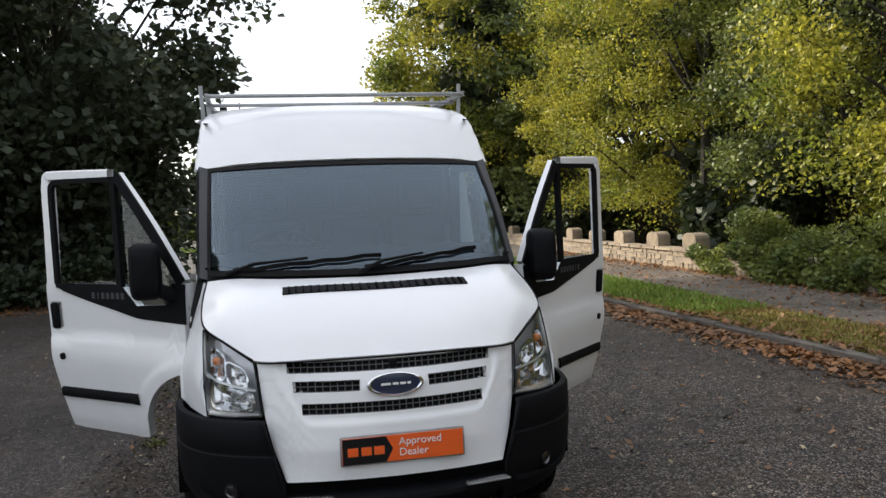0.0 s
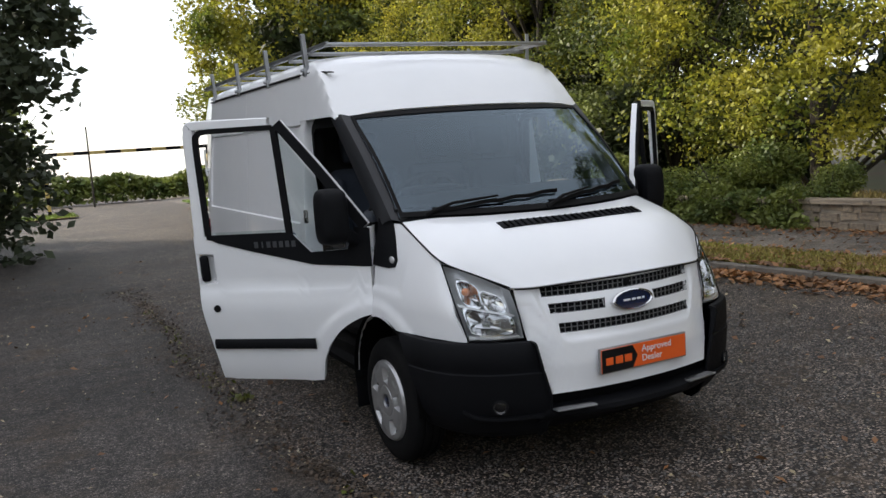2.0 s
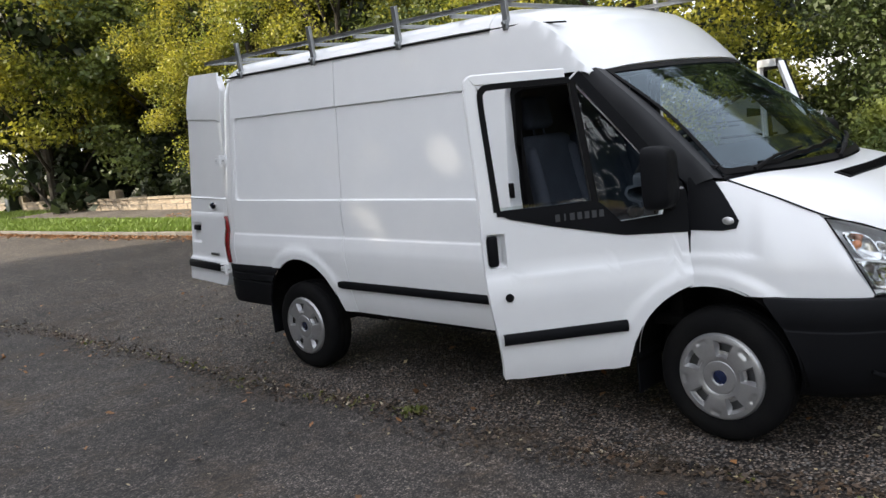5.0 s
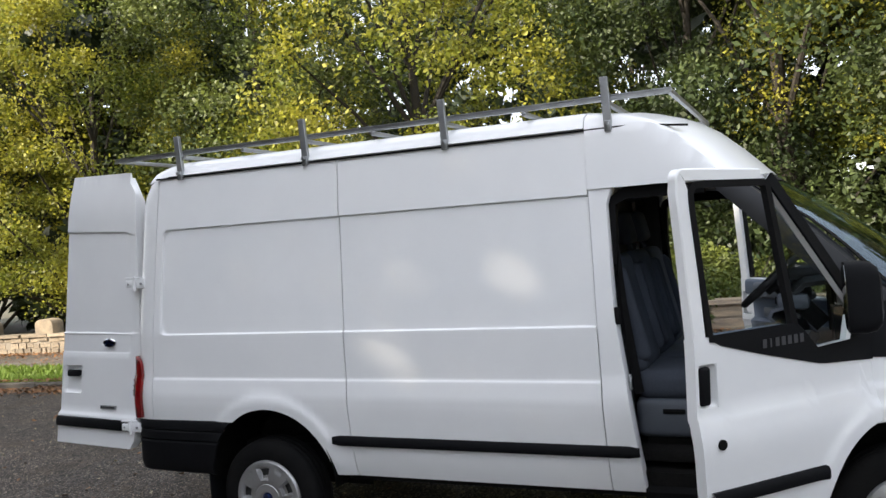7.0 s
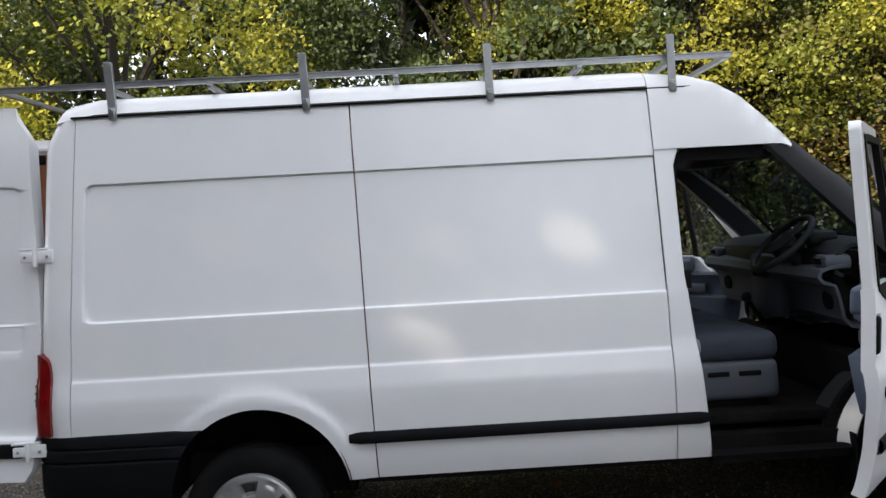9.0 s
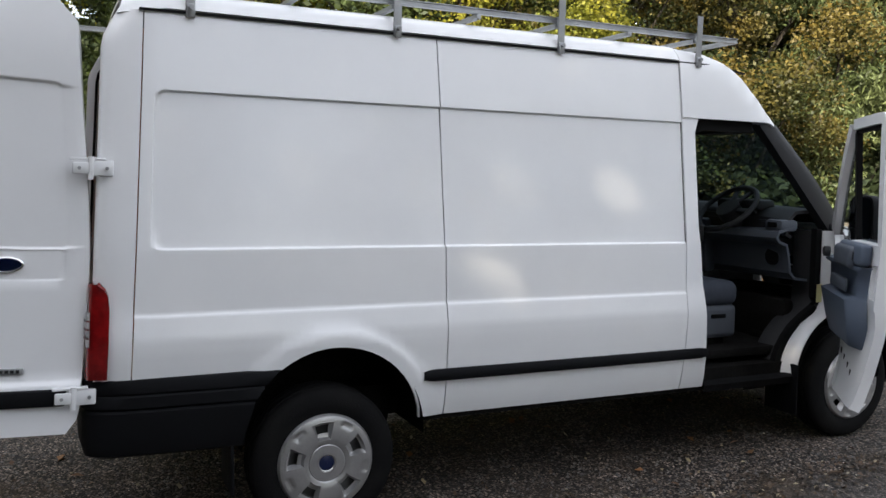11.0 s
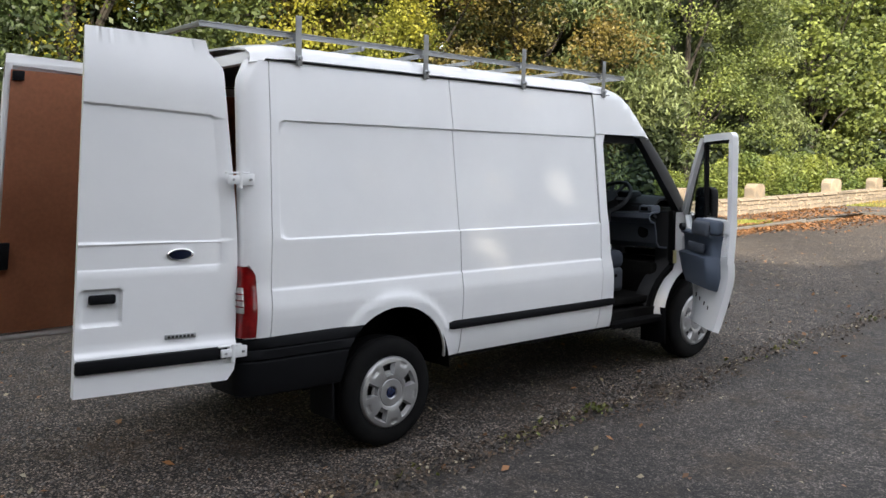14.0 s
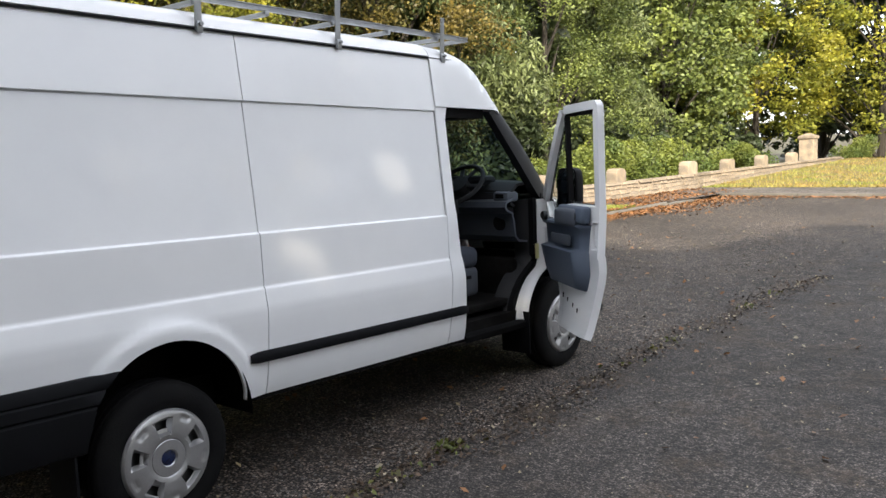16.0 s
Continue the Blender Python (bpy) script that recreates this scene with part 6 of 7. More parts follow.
def rear_door(s, far, lead):
    """A tall rear door standing open; far: where its free edge is, lead: the leading door with handle and badge."""
    hinge = Vector((s * 0.882, 4.235, 0))
    u = (Vector((*far, 0)) - hinge).normalized()
    n = Vector((u.y * s, -u.x * s, 0))
    n = n if n.x * s > 0 else -n
    m = Matrix(((u.x, n.x, 0, hinge.x), (u.y, n.y, 0, hinge.y), (0, 0, 1, 0), (0, 0, 0, 1)))
    L = 0.80
    door = tagged(new("rear_door"), "open white rear door lined with brown plywood")
    door.parent = van

    # the hinge line follows the body's lean, so the open door leans with it
    m = Matrix(((1, 0, -s * 0.06, s * 0.06), (0, 1, -0.11, 0.11), (0, 0, 1, 0), (0, 0, 0, 1))) @ m

    def dp(name, bm, mat, label="", **k):
        return vpart(name, bm, mat, door, label, m=m, **k)

    def u0(z):
        return 0.012 + 0.125 * smooth01((z - 1.0) / 1.4) + 0.09 * smooth01((z - 2.08) / 0.14) + 0.05 * smooth01((0.56 - z) / 0.1)

    def top(x):
        return 2.235 + 0.03 * (x / L) - 0.02 * smooth01((0.25 - x) / 0.2)

    def out(x, z):
        o = -0.05 * smooth01((z - 1.9) / 0.5) ** 1.5
        qx, qz = abs(x - 0.9 - u0(z)) - 0.84 + 0.04, abs(z - 1.526 - 0.028 * x / L) - 0.319 - 0.017 * x / L + 0.04
        sd = math.hypot(max(qx, 0), max(qz, 0)) + min(max(qx, qz), 0) - 0.04
        o -= 0.011 * smooth01(-sd / 0.010 + 0.5)
        qx, qz = abs(x - 0.9) - 0.80 + 0.03, abs(z - 1.145) - 0.06 + 0.03
        sd = math.hypot(max(qx, 0), max(qz, 0)) + min(max(qx, qz), 0) - 0.03
        o -= 0.006 * smooth01(-sd / 0.012 + 0.5)
        o += 0.02 * smooth01((0.70 - z) / 0.03) * 1.0
        if lead:
            qx, qz = abs(x - 0.685) - 0.092 + 0.02, abs(z - 0.905) - 0.085 + 0.02
            sd = math.hypot(max(qx, 0), max(qz, 0)) + min(max(qx, qz), 0) - 0.02
            o -= 0.022 * smooth01(-sd / 0.016 + 0.5)
        return o
    zs = sorted(set(steps(0.485, 2.0, 0.05) + steps(1.82, 1.92, 0.005) + steps(1.19, 1.235, 0.005) + steps(2.0, 2.2, 0.025) + [0.66, 0.67, 0.68, 0.70, 1.08, 1.086, 1.092, 1.198, 1.204, 1.210, 1.216, 1.836, 1.842, 1.848, 1.854] + (steps(0.80, 1.01, 0.012) if lead else [])))
    xs = sorted(set(steps(0, L, 0.04) + [0.09, 0.1, 0.11] + (steps(0.57, 0.80, 0.012) if lead else [])))
    bm = bmesh.new()
    rows = []
    for z in zs + [2.235]:
        row = []
        for x in xs:
            a = u0(z)
            q = a + (L - a) * x / L
            zt = z if z < 2.2 else top(q)
            row.append((q, out(q, zt), zt))
        rows.append(row)
    grid(bm, rows)
    back = [[(x, -0.045, z) for x, y, z in r] for r in rows]
    grid(bm, back)
    for a, b in ((rows[0], back[0]), (rows[-1], back[-1]), ([r[0] for r in rows], [r[0] for r in back]), ([r[-1] for r in rows], [r[-1] for r in back])):
        grid(bm, [a, b])
    bmesh.ops.remove_doubles(bm, verts=bm.verts, dist=1e-5)
    bmesh.ops.recalc_face_normals(bm, faces=bm.faces)
    dp("door_skin", bm, M_PAINT, sharp=45)
    # inner rim and ply lining
    bm = bmesh.new()
    e_, q_ = (0.03, 0.022) if lead else (0.011, 0.010)
    ring = [(u0(0.48) + 0.02, 0.52), (L - e_, 0.52), (L - e_, 2.20), (u0(2.15) + 0.06, 2.19), (u0(2.0) + 0.03, 2.05), (u0(1.3) + 0.03, 1.3)]
    sweep(bm, [Vector((x, -0.06, z)) for x, z in ring + ring[:1]], [(-q_, -0.022), (q_, -0.022), (q_, 0.022), (-q_, 0.022)])
    dp("inner_rim", bm, M_PAINT)
    bm = bmesh.new()
    f = bm.faces.new([bm.verts.new((x, -0.085, z)) for x, z in ((u0(0.5) + 0.06, 0.545), (L - (0.05 if lead else 0.02), 0.545), (L - (0.05 if lead else 0.02), 2.165), (u0(2.1) + 0.12, 2.16), (u0(2.0) + 0.06, 2.02), (u0(1.3) + 0.06, 1.3))])
    bmesh.ops.solidify(bm, geom=[f], thickness=0.012)
    dp("ply_lining", bm, M_PLY, "brown varnished plywood lining", smooth=False)
    # black strip along the bottom
    bm = bmesh.new()
    box(bm, (L / 2 + 0.03, 0.026, 0.630), (L - 0.06, 0.03, 0.066), bevel=0.012)
    dp("bumper_strip", bm, M_PLASTIC, "black plastic bumper strip")
    if lead:
        bm = bmesh.new()
        sweep(bm, [Vector((L - 0.02, -0.055, z)) for z in (0.50, 1.0, 1.6, 2.22)], [(-0.012, -0.02), (0.012, -0.02), (0.012, 0.02), (-0.012, 0.02)])
        dp("edge_seal", bm, M_SEAL)
        bm = bmesh.new()
        box(bm, (0.68, -0.008, 0.945), (0.125, 0.03, 0.045), bevel=0.010)
        dp("door_handle", bm, M_PLASTIC, "black pull handle in a recess")
        bm = bmesh.new()
        box(bm, (0.30, 0.004, 0.735), (0.155, 0.012, 0.024), bevel=0.003)
        pl = dp("name_plate", bm, M_GALV, "small grey name plate")
        bm = bmesh.new()
        for k in range(7):
            box(bm, (0.242 + 0.0195 * k, 0.011, 0.735), (0.012, 0.003, 0.012))
        vpart("plate_bars", bm, M_DASH, pl, m=m, smooth=False)
        bm = bmesh.new()
        rows = []
        for r, d in ((1.0, 0.0), (1.0, 0.008), (0.9, 0.012), (0.85, 0.008)):
            rows.append([(0.315 + 0.066 * r * math.cos(2 * math.pi * k / 32), -0.004 + d, 1.148 + 0.030 * (r - (0 if r > 0.95 else 0.05)) * math.sin(2 * math.pi * k / 32)) for k in range(33)])
        grid(bm, rows)
        bmesh.ops.remove_doubles(bm, verts=bm.verts, dist=1e-5)
        bmesh.ops.recalc_face_normals(bm, faces=bm.faces)
        bd = dp("badge", bm, M_CHROME, "small oval badge")
        bm = bmesh.new()
        vs = [bm.verts.new((0.315 + 0.058 * math.cos(2 * math.pi * k / 32), 0.005, 1.148 + 0.025 * math.sin(2 * math.pi * k / 32))) for k in range(32)]
        f = bm.faces.new(vs)
        bmesh.ops.solidify(bm, geom=[f], thickness=0.003)
        vpart("badge_field", bm, M_BLUE, bd, m=m)
    else:
        bm = bmesh.new()
        box(bm, (L - 0.045, -0.10, 1.03), (0.06, 0.03, 0.17), bevel=0.008)
        dp("inner_latch", bm, M_PLASTIC)
        bm = bmesh.new()
        box(bm, (L - 0.06, -0.095, 2.13), (0.07, 0.02, 0.06), bevel=0.006)
        dp("top_latch", bm, M_PLASTIC)


rear_door(-1, (-0.775, 5.03), True)
rear_door(1, (0.84, 5.03), False)

# ---- cargo space, underbody ----
bm = bmesh.new()
box(bm, (0, 2.15, 0.585), (1.7, 1.4, 0.03))
box(bm, (0, 3.49, 0.585), (0.97, 1.4, 0.03))
box(bm, (0, 3.95, 0.584), (1.7, 0.42, 0.03))
vpart("load_floor", bm, M_PLYFLOOR, label="worn plywood load floor", smooth=False)
for s in (-1, 1):
    bm = bmesh.new()
    grid(bm, [[(s * (side_h(2.5, z, False) - d), y, z) for y in (1.45, 4.12)] for z, d in ((0.86, 0.09), (1.2, 0.075), (1.85, 0.07), (2.1, 0.07))])
    bmesh.ops.solidify(bm, geom=bm.faces[:], thickness=0.01)
    vpart("ply_lining", bm, M_PLY, label="brown plywood side lining", smooth=False)
    # rear door frame
    bm = bmesh.new()
    sweep(bm, [Vector((s * (side_h(4.05, z, False) - 0.06), 4.17, z)) for z in steps(0.60, 2.12, 0.1)], [(-0.02, -0.02), (0.02, -0.02), (0.02, 0.02), (-0.02, 0.02)])
    vpart("door_seal", bm, M_SEAL)
bm = bmesh.new()
box(bm, (0, 1.42, 1.33), (1.62, 0.03, 1.60), bevel=0.004)
vpart("bulkhead", bm, M_DASH, label="dark bulkhead behind the seats")
bm = bmesh.new()
grid(bm, [[(h * 0.98, y, 2.215 - 0.05 * h * h) for h in steps(-0.8, 0.8, 0.2)] for y in (1.43, 4.12)])
shell(bm, 0.01)
vpart("load_headlining", bm, M_DASH)
bm = bmesh.new()
box(bm, (0, 4.165, 2.185), (1.5, 0.05, 0.07), bevel=0.01)
vpart("rear_header", bm, M_PAINT)
bm = bmesh.new()
box(bm, (0, 4.17, 0.57), (1.62, 0.07, 0.05), bevel=0.008)
vpart("rear_sill", bm, M_PLASTIC)
bm = bmesh.new()
box(bm, (0, 1.75, 0.43), (1.30, 4.7, 0.14))
# wide unseen slab added to keep light out from under the van
box(bm, (0, 1.64, 0.43), (1.74, 2.3, 0.12))
box(bm, (0, 3.94, 0.46), (1.6, 0.42, 0.14))
box(bm, (0, 2.2, 0.34), (0.95, 3.6, 0.10), bevel=0.02)
vpart("chassis_light_block", bm, M_UNDER, smooth=False)
bm = bmesh.new()
tube(bm, (-0.75, 3.3, 0.335), (0.75, 3.3, 0.335), 0.05, 12)
bmesh.ops.create_uvsphere(bm, u_segments=16, v_segments=10, radius=0.14, matrix=pose(0, 3.3, 0.335))
vpart("rear_axle", bm, M_UNDER)
bm = bmesh.new()
tube(bm, (-0.75, 0, 0.335), (0.75, 0, 0.335), 0.04, 12)
box(bm, (0, -0.25, 0.55), (1.1, 0.9, 0.45), bevel=0.05)
vpart("engine_undertray", bm, M_UNDER)

# ---- cab interior ----
bm = bmesh.new()
box(bm, (0, 0.78, 0.55), (1.62, 1.25, 0.05), bevel=0.01)
box(bm, (0, 0.32, 0.68), (1.50, 0.10, 0.32), bevel=0.04)
vpart("cab_floor", bm, M_UNDER, label="dark rubber cab floor")
bm = bmesh.new()
rows = []
for y, z in ((0.38, 1.245), (0.41, 1.26), (0.40, 1.33), (0.35, 1.372), (0.22, 1.385), (0.05, 1.355), (-0.1, 1.32), (-0.24, 1.30)):
    rows.append([(h, y + (0.22 * (abs(h) / 0.8) ** 2 if y < 0 else 0), z - 0.02 * (abs(h) / 0.8) ** 3) for h in steps(-0.80, 0.80, 0.1)])
grid(bm, rows)
shell(bm, 0.02)
dash = vpart("dashboard", bm, M_DASH, label="dark moulded dashboard")
bm = bmesh.new()
rows = []
for y, z in ((0.26, 0.955), (0.36, 0.965), (0.395, 1.0), (0.41, 1.10), (0.43, 1.165), (0.49, 1.185), (0.505, 1.205), (0.495, 1.228), (0.43, 1.245), (0.37, 1.25)):
    rows.append([(h, y - 0.04 * (1 - (abs(h) / 0.8) ** 2), z + 0.012 * abs(h / 0.8)) for h in steps(-0.82, 0.82, 0.1)])
grid(bm, rows)
shell(bm, 0.015)
vpart("lower_dash", bm, M_DASHGREY, dash, "grey lower dashboard with a shelf lip")
for h in (-0.745, 0.745):
    bm = bmesh.new()
    box(bm, (h, 0.41, 1.285), (0.14, 0.14, 0.075), bevel=0.025)
    hold = vpart("cup_holder", bm, M_DASHGREY, dash)
    # dark disc and slot stand in for the shade inside the holder
    bm = bmesh.new()
    tube(bm, (h, 0.415, 1.30), (h, 0.415, 1.3245), 0.036, 20)
    box(bm, (h, 0.483, 1.29), (0.07, 0.008, 0.03), bevel=0.003)
    vpart("cup_shade", bm, M_DARK, hold)
bm = bmesh.new()
box(bm, (0, 0.42, 1.12), (0.34, 0.10, 0.36), bevel=0.03)
vpart("centre_console", bm, M_DASHGREY, dash)
# flat dark discs drawn for the shaded round holes in the dash
for h, z, r in ((-0.69, 1.095, 0.052), (0.69, 1.095, 0.052)):
    bm = bmesh.new()
    tube(bm, (h, 0.40, z), (h, 0.422, z), r, 22)
    vpart("hole_shade_disc", bm, M_DARK, dash)
for h in (-0.62, -0.18, 0.18, 0.62):
    bm = bmesh.new()
    box(bm, (h, 0.408, 1.295), (0.11, 0.02, 0.055), bevel=0.008)
    v_ = vpart("air_vent", bm, M_DARK, dash)
    bm = bmesh.new()
    for k in range(4):
        box(bm, (h, 0.42, 1.277 + 0.012 * k), (0.095, 0.006, 0.003))
    vpart("vent_slats", bm, M_DASHGREY, v_, smooth=False)
bm = bmesh.new()
box(bm, (-0.02, 0.478, 1.20), (0.20, 0.02, 0.06), bevel=0.005)
vpart("radio", bm, M_DARK, dash)
bm = bmesh.new()
box(bm, (-0.40, 0.36, 1.40), (0.36, 0.16, 0.07), bevel=0.03)
vpart("instrument_hood", bm, M_DASH, dash)
bm = bmesh.new()
tube(bm, (-0.36, 0.47, 1.335), (-0.20, 0.47, 1.36), 0.008, 8)
tube(bm, (-0.44, 0.47, 1.335), (-0.60, 0.47, 1.36), 0.008, 8)
vpart("column_stalks", bm, M_DASH, dash)
# steering wheel on the driver's side
sm = pose(-0.40, 0.505, 1.372, -42, 0, 0)
bm = bmesh.new()
ring = [(0.195 * math.cos(a), 0.195 * math.sin(a), 0) for a in [2 * math.pi * k / 40 for k in range(41)]]
rows = []
for k, p in enumerate(ring):
    d = Vector((p[0], p[1], 0)).normalized()
    rows.append([Vector(p) + d * 0.017 * math.cos(b) + Vector((0, 0, 0.017 * math.sin(b))) for b in [2 * math.pi * j / 9 for j in range(10)]])
grid(bm, rows)
for ang in (0, 180, 250, 290):
    box(bm, (0.10, 0, -0.012), (0.18, 0.034, 0.016), m=Matrix.Rotation(radians(ang), 4, "Z"), bevel=0.005)
tube(bm, (0, 0, -0.05), (0, 0, 0.012), 0.075, 20)
tube(bm, (0, 0, -0.32), (0, 0, -0.04), 0.045, 12)
bmesh.ops.recalc_face_normals(bm, faces=bm.faces)
vpart("steering_wheel", bm, M_DASH, label="dark three-spoke steering wheel", m=sm)
bm = bmesh.new()
tube(bm, (0.10, 0.44, 0.90), (0.10, 0.52, 1.03), 0.012, 8)
bmesh.ops.create_uvsphere(bm, u_segments=14, v_segments=10, radius=0.03, matrix=pose(0.10, 0.525, 1.045))
vpart("gear_lever", bm, M_DASH)


def cab_seat(x, w, label):
    st = tagged(new("cab_seat"), label)
    st.parent = van
    bm = bmesh.new()
    box(bm, (x, 0.93, 0.88), (w, 0.50, 0.15), bevel=0.055, seg=4)
    vpart("cushion", bm, M_SEAT, st)
    bm = bmesh.new()
    box(bm, (0, 0, 0.31), (w * 0.96, 0.13, 0.62), bevel=0.05, seg=4)
    for d in (-1, 1):
        box(bm, (d * w * 0.40, -0.04, 0.30), (w * 0.16, 0.12, 0.50), bevel=0.045, seg=3)
    vpart("backrest", bm, M_SEAT, st, m=pose(x, 1.17, 0.93, -12, 0, 0))
    bm = bmesh.new()
    box(bm, (0, 0, 0.76), (min(0.27, w * 0.6), 0.09, 0.20), bevel=0.04, seg=4)
    for d in (-0.05, 0.05):
        tube(bm, (d, 0, 0.60), (d, 0, 0.70), 0.007, 8)
    vpart("headrest", bm, M_SEAT, st, m=pose(x, 1.17, 0.93, -12, 0, 0))
    bm = bmesh.new()
    box(bm, (x, 0.94, 0.715), (w * 0.98, 0.50, 0.20), bevel=0.035, seg=3)
    bs = vpart("seat_base", bm, M_SEATSHELL, st, "grey plastic seat base")
    for y in (0.84, 1.0):
        bm = bmesh.new()
        box(bm, (x - w * 0.49, y, 0.75), (0.014, 0.11, 0.025), bevel=0.005)
        vpart("lever", bm, M_SEAL, bs)
    bm = bmesh.new()
    box(bm, (x, 0.95, 0.59), (w * 0.8, 0.40, 0.12), bevel=0.01)
    vpart("pedestal", bm, M_UNDER, st)


# belts, lock strikers and check blocks on the door pillars
for s in (-1, 1):
    bm = bmesh.new()
    sweep(bm, [Vector((s * x, y, z)) for x, y, z in ((0.775, 1.20, 1.72), (0.79, 1.19, 1.3), (0.76, 1.15, 0.85))], [(-0.002, -0.024), (0.002, -0.024), (0.002, 0.024), (-0.002, 0.024)])
    vpart("seat_belt", bm, M_SEAL, label="dark seat belt webbing")
    bm = bmesh.new()
    box(bm, (s * 0.925, 1.188, 1.255), (0.022, 0.028, 0.085), bevel=0.004)
    vpart("check_block", bm, M_SEAL)
    bm = bmesh.new()
    for k in range(7):
        a0, a1 = math.pi * k / 7, math.pi * (k + 1) / 7
        tube(bm, (s * (0.905 + 0.02 * math.sin(a0)), 1.155, 0.93 + 0.028 * math.cos(a0)), (s * (0.905 + 0.02 * math.sin(a1)), 1.155, 0.93 + 0.028 * math.cos(a1)), 0.006, 8)
    box(bm, (s * 0.90, 1.162, 0.93), (0.03, 0.012, 0.075), bevel=0.003)
    vpart("lock_striker", bm, M_GALV)
cab_seat(-0.46, 0.50, "grey cloth driver's seat with headrest")
cab_seat(0.10, 0.44, "grey cloth passenger seat with headrest")
cab_seat(0.55, 0.44, "grey cloth passenger seat with headrest")
# interior mirror, sun visors and headlining
bm = bmesh.new()
grid(bm, [[(h, y_cap(h) + 0.02 + (1.40 - y_cap(h) - 0.02) * t, 1.875 - 0.03 * h * h + 0.04 * math.sin(t * 3.1)) for h in steps(-0.80, 0.80, 0.1)] for t in (0, 0.2, 0.5, 0.8, 1)])
shell(bm, 0.015)
vpart("headlining", bm, M_DASHGREY)
for h in (-0.42, 0.42):
    bm = bmesh.new()
    box(bm, (h, 0.60, 1.84), (0.40, 0.16, 0.02), bevel=0.008)
    vpart("sun_visor", bm, M_DASH)
bm = bmesh.new()
sweep(bm, [Vector((s_, 0.16, 1.24)) for s_ in (-0.79, -0.6)], [(-0.02, -0.02), (0.02, -0.02), (0.02, 0.02), (-0.02, 0.02)])
vpart("dash_end", bm, M_DASHGREY)
bm = bmesh.new()
box(bm, (-0.868, 0.21, 0.885), (0.006, 0.05, 0.11), bevel=0.002, seg=1)
vpart("door_frame_sticker", bm, M_STICKER, label="pale yellow data sticker", m=None)
# aperture surround of the cab doors, dark inside
for s in (-1, 1):
    bm = bmesh.new()
    sweep(bm, [Vector((s * 0.80, y, z)) for y, z in ((1.19, 0.50), (1.215, 1.0), (1.22, 1.5), (1.20, 1.80), (1.12, 1.845), (0.75, 1.845))], [(-0.03, -0.03), (0.03, -0.03), (0.03, 0.03), (-0.03, 0.03)])
    vpart("door_seal", bm, M_SEAL)
    bm = bmesh.new()
    box(bm, (s * 0.80, 1.30, 1.15), (0.10, 0.15, 1.45), bevel=0.02)
    vpart("pillar_trim", bm, M_DASH)


# ---- roof rack: stands in the gutters ----
rack = tagged(new("roof_rack"), "galvanised steel ladder roof rack on the van", "roof rack")


def rp(name, bm, mat=M_GALV, label=""):
    for v in bm.verts:
        v.co.x += CX
        v.co.z += RAKE * v.co.y
    return part(name, bm, mat, rack, label)


RX, RZ = 0.80, 2.272
FEET = (1.17, 2.04, 2.91, 3.815)
for s in (-1, 1):
    for k, y in enumerate(FEET):
        hx = side_h(y, 2.165, False)
        tilt = Matrix.Translation((s * (hx + 0.012), y, 2.17)) @ Matrix.Rotation(s * radians(3), 4, "Y")
        bm = bmesh.new()
        box(bm, (0, 0, 0.115), (0.006, 0.038, 0.26), m=tilt, bevel=0.0015, seg=1)
        box(bm, (-s * 0.012, -0.016, 0.115), (0.022, 0.005, 0.26), m=tilt, bevel=0.0015, seg=1)
        rp("foot_bracket", bm)
        bm = bmesh.new()
        box(bm, (s * 0.009, 0, 0.005), (0.014, 0.032, 0.055), m=tilt, bevel=0.004)
        rp("gutter_clamp", bm)
        bm = bmesh.new()
        tube(bm, tilt @ Vector((0, 0, 0.018)), tilt @ Vector((s * 0.03, 0, 0.018)), 0.010, 8)
        rp("clamp_bolt", bm)
    # slotted channel rail with turned edges
    bm = bmesh.new()
    sweep(bm, [Vector((s * RX, y, RZ + 0.045)) for y in (0.86, 2.6, 4.37)], [(-0.012, -0.014), (0.012, -0.014), (0.012, -0.009), (0.006, -0.007), (0.006, 0.007), (0.012, 0.009), (0.012, 0.014), (-0.012, 0.014), (-0.012, 0.009), (-0.006, 0.007), (-0.006, -0.007), (-0.012, -0.009)])
    rp("side_rail", bm)
for y in (1.17, 1.6, 2.04, 2.48, 2.91, 3.36, 3.815):
    bm = bmesh.new()
    box(bm, (0, y, RZ + 0.018), (1.63, 0.026, 0.022), bevel=0.003)
    rp("cross_bar", bm)
for y, z in ((0.87, RZ + 0.042), (4.36, RZ + 0.045)):
    bm = bmesh.new()
    box(bm, (0, y, z), (1.60, 0.024, 0.024), bevel=0.003)
    rp("end_bar", bm)


# ---- things in the distance and behind the wall ----
def sign_board(x, y, w=1.6, z0=1.85, z1=3.1):
    o = tagged(new("sign_board"), "plain white sign board on two grey posts", "sign")
    for dx in (-0.45, 0.45):
        bm = bmesh.new()
        tube(bm, (x + dx, y + 0.04, 0), (x + dx, y + 0.04, z1), 0.035, 10)
        part("post", bm, M_GALV, o)
    bm = bmesh.new()
    box(bm, (x, y, (z0 + z1) / 2), (w, 0.03, z1 - z0), bevel=0.006)
    part("panel", bm, M_WHITE, o)


